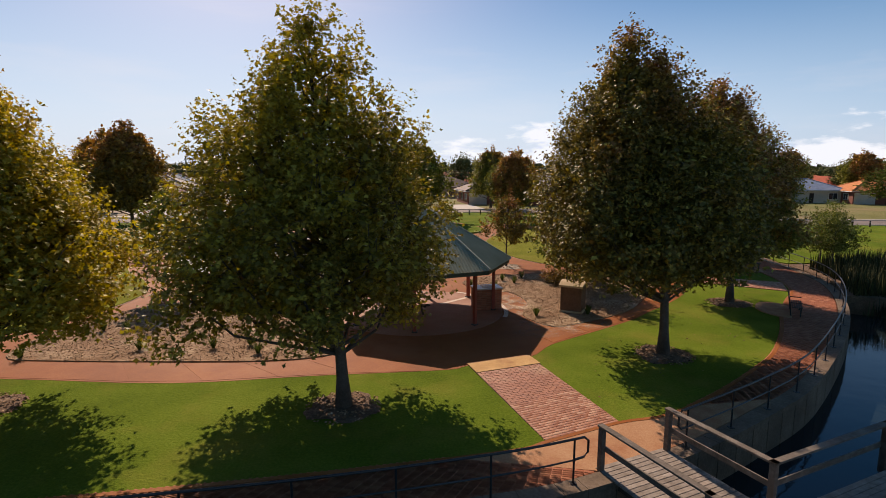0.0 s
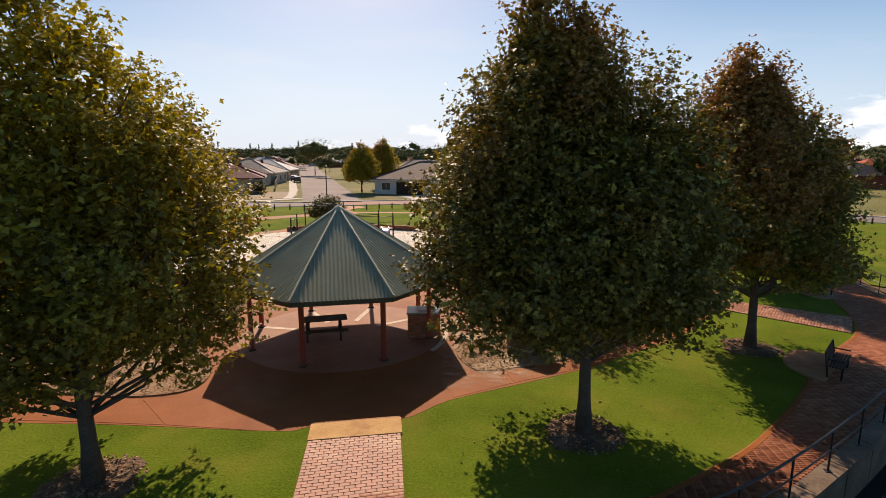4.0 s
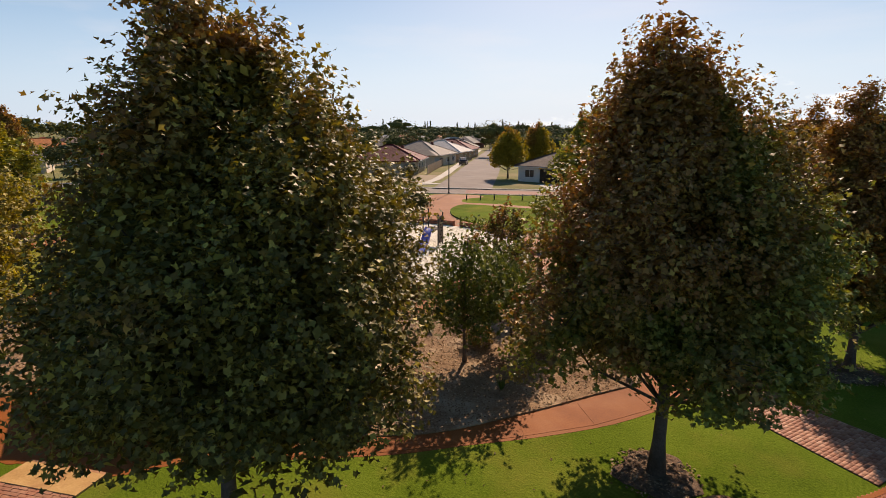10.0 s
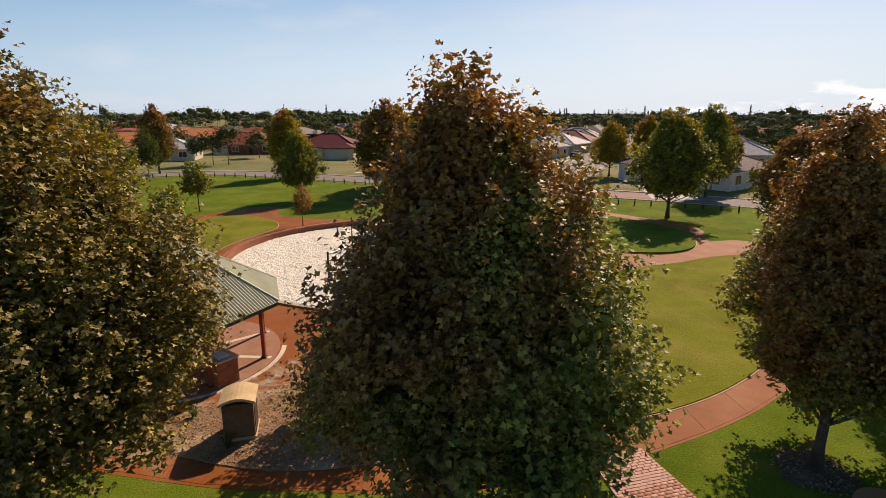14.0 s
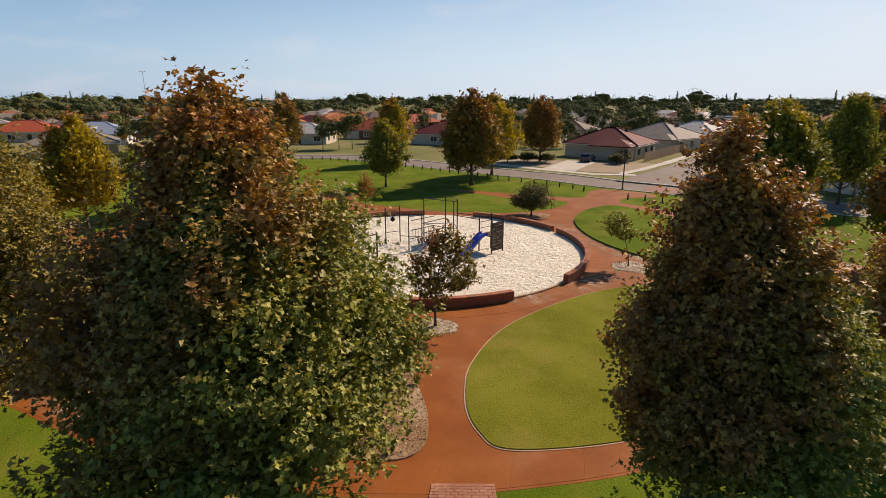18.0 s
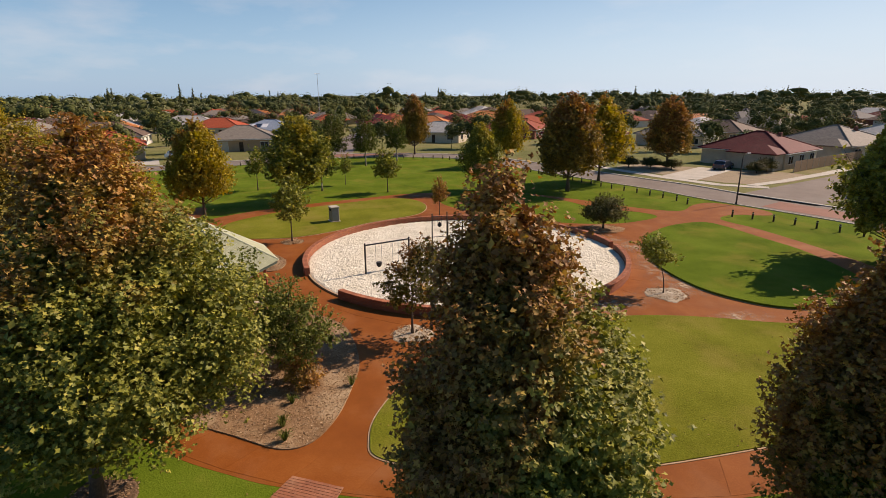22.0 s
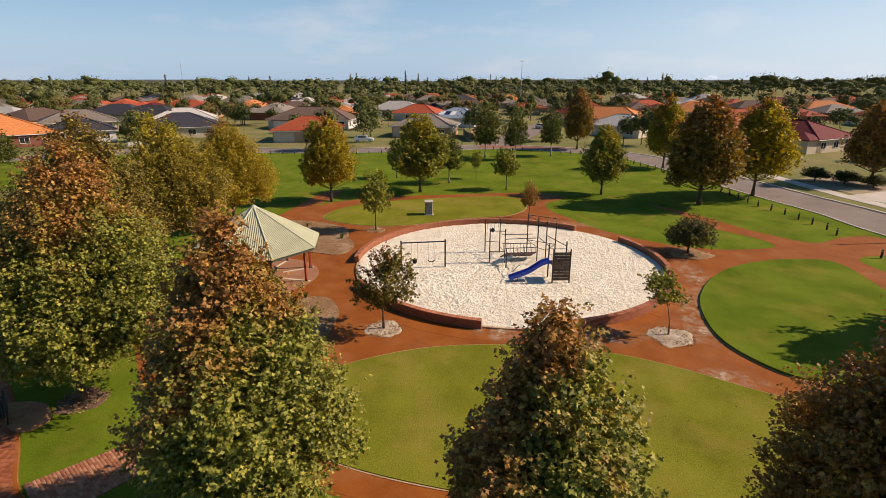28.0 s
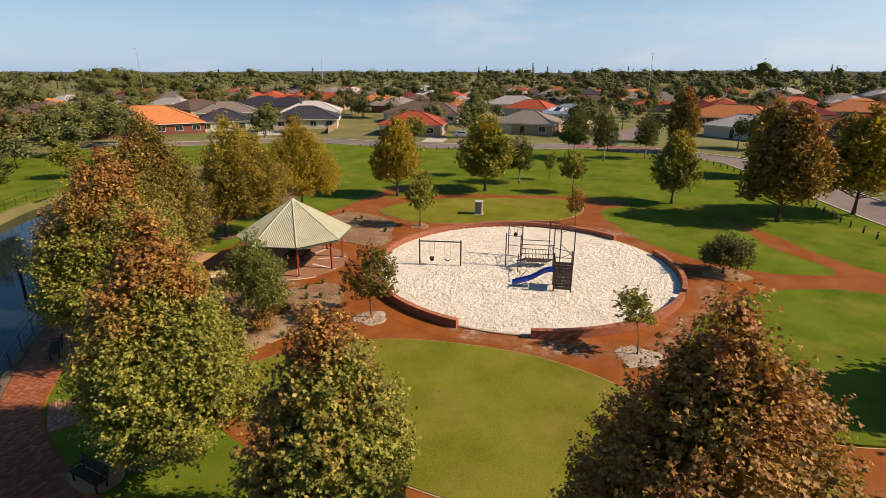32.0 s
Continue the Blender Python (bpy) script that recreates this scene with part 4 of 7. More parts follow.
BEDS = [bed([(-15.9, 18.7), (-13.8, 18.2), (-9.5, 18.1), (-5.8, 18.2), (-3.9, 18.9), (-3.7, 20.0), (-4.6, 21.4), (-6.6, 23.6), (-7.0, 26.4), (-7.0, 28.6), (-9.4, 28.9), (-12.0, 27.2), (-14.8, 25.6), (-16.2, 22.0)],
            "garden bed of pale bark mulch and litter"),
        bed([(5.0, 22.4), (6.4, 22.9), (9.1, 24.8), (10.95, 27.4), (12.45, 29.9), (13.5, 31.7), (13.25, 32.8), (11.8, 33.6), (9.8, 34.1), (7.9, 34.4), (5.7, 34.2), (3.4, 33.6), (1.6, 32.0), (1.9, 30.4), (4.0, 29.0), (4.6, 26.6), (4.0, 24.2)],
            "garden bed of brown mulch and leaf litter")]


def mulch_ring(x, y, r, label, material="mulch"):
    """A low ragged mound of chips round a stem, thinning out into the lawn."""
    g = np.random.default_rng(int(abs(x * 31 + y * 17)))
    bm = bmesh.new()
    n = 44
    edge = [r * (1 + 0.10 * math.sin(3 * a + x) + 0.08 * math.sin(5 * a + y)) + g.uniform(-0.07, 0.07) * r for a in np.linspace(0, math.tau, n + 1)[:-1]]
    rows = []
    for f, z in ((1.0, 0.012), (0.93, 0.035), (0.6, 0.05), (0.25, 0.075)):
        rows.append([bm.verts.new((x + edge[k] * f * math.cos(k * math.tau / n), y + edge[k] * f * math.sin(k * math.tau / n), z + g.uniform(-0.008, 0.012))) for k in range(n)])
    for p, q in zip(rows, rows[1:]):
        for k in range(n):
            bm.faces.new((p[k], p[(k + 1) % n], q[(k + 1) % n], q[k]))
    bm.faces.new(rows[-1])
    ob = tagged(part("mulch_ring", bm, MAT[material]), label, "garden bed", kind="structure")
    m = 420
    a, d = g.uniform(0, math.tau, m), r * g.uniform(0, 1, m) ** 0.5 * 1.12
    c = np.stack([x + d * np.cos(a), y + d * np.sin(a), np.where(d < r * 0.9, 0.07, 0.025)], 1)
    v, f = leaf_cards(g, c, np.tile(np.array([0, 0, 2.4]), (m, 1)), 0.085, False)
    v[:, 2] = np.maximum(v[:, 2], 0.01)
    ch = link_mesh("chips", quads_mesh("chips", v, f), MAT["chips"], ob)
    tagged(ch, kind="stuff")
    return ob


# the sand pit
PIT = (-8.57, 42.34)
PIT_R = 11.75
sand_bm = bmesh.new()
ring_n, rad_n = 380, 105
rows = []
for i in range(rad_n + 1):
    rr = PIT_R * i / rad_n
    if i == 0:
        rows.append([sand_bm.verts.new((PIT[0], PIT[1], 0.13))])
        continue
    ring = []
    for k in range(ring_n):
        a = k * math.tau / ring_n
        x, y = PIT[0] + rr * math.cos(a), PIT[1] + rr * math.sin(a)
        dz = 0.03 * noise.noise(Vector((x * 1.7, y * 1.7, 0))) + 0.05 * noise.noise(Vector((x * 0.5, y * 0.5, 3))) + 0.066 * noise.noise(Vector((x * 4.4, y * 4.4, 7)))
        ring.append(sand_bm.verts.new((x, y, 0.13 + (dz if i < rad_n else -0.06))))
    rows.append(ring)
for k in range(ring_n):
    sand_bm.faces.new((rows[0][0], rows[1][k], rows[1][(k + 1) % ring_n]))
    for i in range(1, rad_n):
        sand_bm.faces.new((rows[i][k], rows[i + 1][k], rows[i + 1][(k + 1) % ring_n], rows[i][(k + 1) % ring_n]))
tagged(part("sand_pit", sand_bm, MAT["sand"], smooth=True), "round pit of pale trampled play sand", "sand pit", kind="structure")


# ---------------------------------------------------------------- large trees near the way
NEAR = [
    # x, y, height, clear, leaves, leaf kind, seed, trunk radius, gaps, girth upwards, sway of the crown at three heights, label
    (-2.75, 14.4, 11.4, 2.1, 50000, "olive", 386, 0.20, 0.70, (2.1, 4.1, 4.45, 3.8, 2.7, 1.5, 0.5), ((-1.1, 0.5), (-1.0, 2.1), (-0.8, 0.7)), "tall broad plane tree with yellowing olive leaves in a lawn"),
    (8.40, 18.80, 12.1, 2.6, 72000, "plane", 125, 0.19, 0.40, (2.1, 4.1, 4.4, 3.65, 2.45, 1.5, 0.7), ((-0.3, 1.05), (-0.8, 1.4), (-1.3, 1.2)), "tall dense plane tree with dark green leaves on a lawn"),
    (15.12, 26.60, 11.75, 2.6, 68000, "plane_turned", 257, 0.19, 0.40, (1.9, 3.8, 4.1, 3.4, 2.3, 1.2, 0.4), ((0.1, 1.05), (-0.45, 1.05), (-0.8, 0.8)), "tall plane tree turning brown at the top"),
    (19.67, 36.77, 10.4, 1.9, 56000, "plane_turned", 325, 0.17, 0.40, (2.5, 3.25, 3.25, 2.6, 1.8, 1.1, 0.35), ((0.1, 1.9), (-0.4, 1.5), (-0.9, 1.1)), "plane tree with rusty top and green skirts"),
    (20.25, 47.4, 9.2, 1.4, 42000, "plane_turned", 253, 0.15, 0.40, (2.1, 2.5, 2.6, 2.4, 1.65, 0.9, 0.3), ((0.2, -0.2), (-0.1, 0.0), (0.1, -0.1)), "young plane tree with a brown top"),
    (17.8, 56.4, 10.9, 1.6, 52000, "rust", 484, 0.17, 0.45, (3.5, 3.8, 3.6, 2.9, 1.95, 1.0, 0.4), ((-0.1, 0.1), (-0.3, 0.6), (-0.1, 0.3)), "plane tree mostly turned brown, thin at the top"),
    (-13.2, 14.4, 10.2, 2.5, 50000, "golden", 134, 0.18, 0.50, (4.4, 4.7, 4.4, 3.6, 2.5, 1.6, 0.8), ((0.0, 0.0), (0.1, 0.1), (0.0, 0.0)), "broad plane tree with golden brown leaves"),
]
for x, y, h, clear, leaves, leaf, seed, tr, gaps, radii, sway, label in NEAR:
    meshes = grow_tree(seed, h, max(radii), clear, "plane", int(leaves * 1.22), 0.122, True, tr, leaf=leaf, gaps=gaps, lumps=0.25, radii=radii, sway=sway)
    plant("plane_tree", meshes, x, y, 0, label, group="plane trees along the path")
    mulch_ring(x, y, 1.0, "ring of dark bark mulch under a tree", "dark_mulch")

# ---------------------------------------------------------------- other park trees: a few grown, then repeated
KINDS = {
    "broad": grow_tree(31, 10.0, 4.6, 2.0, "round", 17000, 0.215, False, 0.17, leaf="golden", gaps=0.4, lumps=0.28, radii=(2.7, 4.2, 4.6, 4.1, 3.1, 1.8, 0.7), n_lobes=40),
    "tall": grow_tree(32, 11.0, 4.6, 1.9, "plane", 18000, 0.215, False, 0.18, leaf="park", gaps=0.4, lumps=0.28, radii=(2.2, 4.0, 4.6, 4.1, 3.0, 1.6, 0.5), n_lobes=42),
    "turned": grow_tree(33, 11.5, 5.0, 2.0, "round", 20000, 0.22, False, 0.20, leaf="plane_turned", gaps=0.4, lumps=0.28, radii=(2.8, 4.5, 5.0, 4.5, 3.4, 2.0, 0.7), n_lobes=44),
    "rusty": grow_tree(42, 11.5, 5.0, 2.0, "round", 20000, 0.22, False, 0.20, leaf="rust", gaps=0.4, lumps=0.28, radii=(3.2, 4.8, 5.0, 4.3, 3.2, 1.9, 0.7), n_lobes=44),
    "slim": grow_tree(34, 6.0, 2.0, 1.8, "round", 3200, 0.20, False, 0.08, leaf="green", gaps=0.15),
    "browning": grow_tree(44, 6.0, 2.0, 1.8, "round", 2600, 0.19, False, 0.08, leaf="rust", gaps=0.3, lumps=0.3),
    "thin": grow_tree(35, 5.0, 1.5, 1.6, "column", 1500, 0.18, False, 0.06, leaf="green", gaps=0.1),
    "gum": grow_tree(36, 9.0, 3.0, 2.2, "column", 8000, 0.19, False, 0.16, leaf="gum", gaps=0.15, lumps=0.3, bark="pale_bark"),
    "olive": grow_tree(37, 5.0, 1.95, 1.75, "round", 5600, 0.13, True, 0.075, leaf="bronze", gaps=0.86, lumps=0.36, radii=(0.3, 0.8, 1.75, 2.0, 1.55, 0.9, 0.35), sway=((0.0, 0.1), (0.1, 0.35), (0.1, 0.45)), n_lobes=26),
    "spindly": grow_tree(38, 4.3, 1.5, 2.2, "round", 1700, 0.15, False, 0.05, leaf="green", gaps=0.5, lumps=0.3, lean=(-0.95, -1.0)),
    "bush": grow_tree(39, 3.2, 2.3, 0.75, "round", 7500, 0.13, False, 0.11, leaf="dusk", gaps=0.5),
    "dry": grow_tree(41, 1.5, 1.15, 0.1, "round", 1900, 0.10, False, 0.04, leaf="rust", gaps=0.6, lumps=0.4),
    "wattle": grow_tree(40, 4.1, 1.95, 1.0, "column", 6000, 0.11, False, 0.07, leaf="wattle", gaps=0.75, lumps=0.5),
}
PARK_TREES = [
    ("broad", -25.4, 18.9, 1.0, 0.87, "golden tree beside the path"), ("slim", -14.9, 28.7, 1.0, 0.9, "slim green tree near the sand pit"), ("browning", -23.0, 42.4, 0.68, 0.60, "small browning tree at the path junction"),
    ("slim", -37.9, 37.8, 0.95, 1.0, "young round tree on the lawn"), ("thin", -45.0, 32.3, 0.9, 0.7, "thin young tree on the lawn"), ("gum", -40.5, 29.4, 0.78, 0.8, "slender pale gum tree"),
    ("tall", -33.4, 27.4, 0.93, 1.08, "tall green tree on the lawn"), ("tall", -37.9, 49.8, 0.82, 0.76, "dark green tree on the lawn"), ("rusty", -34.8, 60.6, 1.10, 1.15, "large tree with turning leaves by the street"),
    ("broad", -42.0, 68.0, 1.2, 1.15, "large golden tree by the street"), ("rusty", -55.0, 86.0, 1.05, 1.05, "golden brown tree by a driveway"), ("tall", -2.4, 72.5, 1.04, 1.07, "large dark tree on the lawn by the street"),
    ("tall", -5.9, 89.8, 1.1, 0.85, "tall green tree beside a driveway"), ("rusty", -84.0, 45.6, 1.1, 0.85, "tall rusty tree beyond the street"), ("gum", -72.1, 41.1, 0.95, 0.85, "pale-barked gum on the verge"),
    ("gum", -65.8, 35.2, 1.0, 0.85, "tall dark gum tree"), ("gum", -67.1, 29.5, 1.0, 1.1, "broad dark gum tree"), ("thin", -42.4, 21.0, 1.2, 1.25, "young gum on the lawn"), ("slim", -68.3, -5.3, 1.05, 1.7, "low round tree by the street"),
    ("broad", -62.0, 59.8, 1.15, 0.95, "golden tree beyond the street"), ("turned", -9.0, 101.0, 0.95, 0.75, "turning tree on a verge"), ("gum", -8.6, 98.0, 1.1, 0.9, "narrow tree on a verge"), ("broad", -27.6, 102.5, 0.95, 0.95, "golden tree beside the side street"), ("broad", -26.5, 113.0, 1.05, 0.9, "golden tree behind another beside the side street"), ("bush", -55.6, 79.4, 0.62, 0.95, "dark clipped shrub in front of a house"), ("bush", -53.8, 82.4, 0.6, 0.95, "dark clipped shrub beside a driveway"), ("bush", -51.8, 85.0, 0.55, 0.85, "low dark shrub beside a driveway"), ("bush", -45.2, 95.4, 0.6, 0.8, "dark shrub in front of a fence"), ("bush", -46.6, 98.2, 0.7, 0.8, "dark shrub by a house corner"), ("broad", 12.0, 80.0, 1.0, 0.95, "golden tree on the verge"),
    ("turned", 9.5, 96.0, 1.0, 1.0, "brown tree by the street"), ("broad", 22.0, 74.0, 1.05, 1.0, "golden tree at the edge of the lawn"), ("turned", 33.0, 92.0, 1.0, 1.0, "brown tree at the edge of the lawn"),
    ("turned", 9.5, 69.5, 0.85, 0.85, "brown tree on the lawn by the street"), ("olive", 4.85, 37.1, 1.0, 1.0, "small round tree with reddish leaves in a mulch ring"), ("spindly", 1.45, 52.9, 0.85, 0.95, "small leaning gum sapling in a mulch ring"), ("bush", -14.9, 56.4, 1.0, 1.0, "dense dark rounded bush on a short trunk"),
    ("wattle", 7.42, 29.7, 1.34, 1.12, "loose feathery green shrub in the mulch bed"), ("wattle", 8.45, 31.6, 1.08, 0.95, "feathery shrub in the mulch bed"), ("dry", 9.2, 32.1, 0.9, 0.9, "low dry brown shrub in the mulch bed"), ("dry", 7.0, 31.4, 0.7, 0.8, "low dry brown shrub under a feathery bush"),
    ("gum", 2.5, -21.0, 0.9, 1.2, "gum on the far bank"), ("gum", -26.0, -34.0, 0.9, 1.3, "spreading gum on the far bank"), ("slim", -12, -30, 0.9, 1.4, "weeping tree on the far bank"),
    ("wattle", 26.9, 35.4, 1.15, 0.95, "feathery shrub behind the pond railing"), ("wattle", 28.4, 38.6, 1.1, 0.9, "feathery shrub on the bank"), ("turned", 84.0, 128.0, 1.1, 1.2, "brown tree behind a house beyond the pond"), ("turned", 97.0, 122.0, 1.05, 1.2, "brown tree behind a house beyond the pond"), ("gum", 72.0, 82.0, 1.0, 2.0, "large round green tree in front of a house"),
]
for i, (kind, x, y, sz, sr, label) in enumerate(PARK_TREES):
    plant("bush" if kind in ("bush", "wattle", "dry") else "tree", KINDS[kind], x, y, 0 if kind in ("spindly", "olive") else (i * 77) % 360, label, "bush" if kind in ("bush", "wattle", "dry") else "tree", scale=(sr, sr, sz))
mulch_ring(4.85, 37.1, 1.05, "ring of pale gravelly mulch under a small tree", "gravel")
mulch_ring(1.6, 53.0, 1.2, "ring of pale gravelly mulch under a sapling", "gravel")
mulch_ring(-14.9, 56.6, 1.6, "bed of dark mulch under a bush")
mulch_ring(-14.9, 28.7, 0.9, "ring of mulch under a slim tree")


# ---------------------------------------------------------------- promenade, wall and railing along the pond
PROM_IN = [(-30, 5.6), (-18, 8.6), (-10, 9.8), (-4, 10.75), (1.6, 11.9), (2.75, 12.4), (4.9, 13.4), (6.5, 13.9), (8.8, 15.5), (10.9, 17.3), (12.6, 18.95), (14.6, 21.6), (16.4, 24.4), (18.3, 27.0), (20.1, 29.3), (21.3, 32.5),
           (21.9, 36.4), (22.1, 41.0), (22.5, 46.5), (23.4, 52.0), (25.2, 58.0)]
prom_in = smooth_line(PROM_IN, 4)
prom_out = offset_line(smooth_line(NORTH_SHORE[1:], 5), 0.45)
bm = slab_bm(prom_in + prom_out[::-1], -0.06, 0.012)
tagged(part("promenade_bed", bm, MAT["joint"]), "dark bedding between the promenade bricks", "pavement", kind="structure")


def coping_wall():
    wall = base("retaining_wall", pose(0, 0, 0), "low limestone retaining wall along the pond", "wall", kind="structure")
    line = smooth_line(NORTH_SHORE, 8)
    inner, outer = offset_line(line, 0.42), offset_line(line, -0.05)
    for k in range(0, len(line) - 2, 2):
        q = [inner[k], inner[k + 2], outer[k + 2], outer[k]]
        c = np.mean(q, axis=0)
        q = [tuple(c + (np.array(p) - c) * 0.985) for p in q]
        part("coping_stone", slab_bm(q, -0.10, 0.05), MAT["stone"], wall)
        part("wall_stone", slab_bm([tuple(c + (np.array(p) - c) * np.array([0.97, 0.97])) for p in q], -2.0, -0.10), MAT["stone"], wall)
    return wall


coping_wall()


def railing(line, label, spacing=2.0, height=1.08, loops=(False, False)):
    """A black tube railing: posts, a top rail and a middle rail, with rounded ends where given."""
    line = smooth_line(line, 6)
    p = np.array(line)
    d = np.r_[0, np.cumsum(np.hypot(*np.diff(p, axis=0).T))]
    n = max(2, round(d[-1] / spacing))
    s = np.linspace(0, d[-1], n + 1)
    ps = np.c_[np.interp(s, d, p[:, 0]), np.interp(s, d, p[:, 1])]
    rail = base("railing", pose(*line[0], 0), label, "railing")
    inv = Matrix.Translation((-line[0][0], -line[0][1], 0))

    def at(bm):
        bmesh.ops.transform(bm, matrix=inv, verts=bm.verts)
        return bm
    for x, y in ps:
        part("post", at(tube_bm([(x, y, 0.02), (x, y, height)], 0.024, 7)), MAT["black_steel"], rail)
        part("base_plate", at(box_bm((0.14, 0.14, 0.02), pose(x, y, 0.056))), MAT["black_steel"], rail)
    fine = np.c_[np.interp(np.linspace(0, d[-1], n * 3 + 1), d, p[:, 0]), np.interp(np.linspace(0, d[-1], n * 3 + 1), d, p[:, 1])]
    top = [(x, y, height) for x, y in fine]
    if loops[1]:
        e, t = fine[-1], (fine[-1] - fine[-2]) / np.linalg.norm(fine[-1] - fine[-2])
        top += [(*(e + t * 0.25), height), (*(e + t * 0.36), height - 0.1), (*(e + t * 0.36), height - 0.36), (*(e + t * 0.25), height - 0.46), (*e, height - 0.48)]
    if loops[0]:
        e, t = fine[0], (fine[0] - fine[1]) / np.linalg.norm(fine[0] - fine[1])
        top = [(*e, height - 0.48), (*(e + t * 0.25), height - 0.46), (*(e + t * 0.36), height - 0.36), (*(e + t * 0.36), height - 0.1), (*(e + t * 0.25), height)] + top
    part("top_rail", at(tube_bm(top, 0.028, 8)), MAT["black_steel"], rail)
    part("middle_rail", at(tube_bm([(x, y, height * 0.55) for x, y in fine], 0.02, 7)), MAT["black_steel"], rail)
    return rail


railing(offset_line([(-24, 4.9), (-14, 7.0), (-4, 8.55), (1.0, 9.65), (3.0, 10.3)], 0.2), "black tube railing along the promenade, with a rounded end", loops=(False, True))
railing(offset_line([(6.2, 11.8), (9.2, 13.7), (12.2, 16.0), (16.7, 20.7), (19.7, 24.4), (22.2, 28.2), (23.9, 31.8), (24.9, 36.1), (25.2, 41.0), (25.6, 46.5)], 0.2), "black tube railing curving along the pond", loops=(True, False))
railing([(8.5, -11.5), (5.5, -13.9), (0.0, -18.3), (-6, -21.9), (-14, -24.0)], "dark railing on the far bank of the pond")


def jetty():
    """Timber boards on joists over the water, with heavy timber rails."""
    ax = np.array([0.41, -0.912])
    cr = np.array([0.912, 0.41])
    o = np.array([4.72, 11.25])
    deck = base("jetty", pose(o[0], o[1], 0, 0, 0, math.degrees(math.atan2(ax[1], ax[0]))), "weathered grey timber jetty with heavy timber rails over the pond", "jetty")
    board = box_mesh("board", 0.135, 2.15, 0.045, 0.008)
    board.materials.append(MAT["deck"])
    for k in range(20):
        b = new("board", board)
        b.parent = deck
        b.matrix_basis = pose(-0.25 + k * 0.142, 0, 0.015)
    wide = box_mesh("board", 0.135, 6.2, 0.045, 0.008)
    wide.materials.append(MAT["deck"])
    for k in range(24):
        b = new("board", wide)
        b.parent = deck
        b.matrix_basis = pose(-0.25 + (20 + k) * 0.142, 2.0, 0.015)
    for y in (-0.9, 0.9):
        part("joist", box_bm((6.2, 0.1, 0.2), pose(2.9, y, -0.09)), MAT["dark_timber"], deck)
    for x, y in ((2.8, -0.95), (2.8, 4.9), (6.0, -0.95), (6.0, 1.6), (6.0, 4.9)):
        part("pile", tube_bm([(x, y, -2.4), (x, y, 0.0)], 0.11, 8), MAT["dark_timber"], deck)

    def run(pts):
        for x, y in pts:
            part("rail_post", box_bm((0.13, 0.13, 1.18), pose(x, y, 0.5), 0.012), MAT["timber"], deck)
        for (x1, y1), (x2, y2) in zip(pts, pts[1:]):
            m = Vector((x2 - x1, y2 - y1, 0))
            mat = Matrix.Translation(((x1 + x2) / 2, (y1 + y2) / 2, 0)) @ Matrix.Rotation(math.atan2(m.y, m.x), 4, "Z")
            part("top_rail", box_bm((m.length + 0.16, 0.16, 0.05), mat @ pose(0, 0, 1.11), 0.008), MAT["timber"], deck)
            for z in (0.58,):
                part("side_rail", box_bm((m.length, 0.04, 0.13), mat @ pose(0, 0.06, z), 0.006), MAT["timber"], deck)
    # the right side as one leaves the shore is +y in the jetty's frame
    run([(-0.2, -1.03), (2.6, -1.03), (6.0, -1.03)])
    run([(-0.2, 1.03), (2.4, 1.03), (2.4, 5.0)])
    run([(6.0, -1.03), (6.0, 2.0), (6.0, 5.0), (2.4, 5.0)])
    return deck


jetty()

# ---------------------------------------------------------------- gazebo
MAT["pole"] = plain("dark_lamp_pole", (0.05, 0.042, 0.036), 0.6)
GZ = Vector((-1.0, 25.25, 0))
EAVE_R, EAVE_Z, APEX_Z = 4.5, 2.58, 5.24


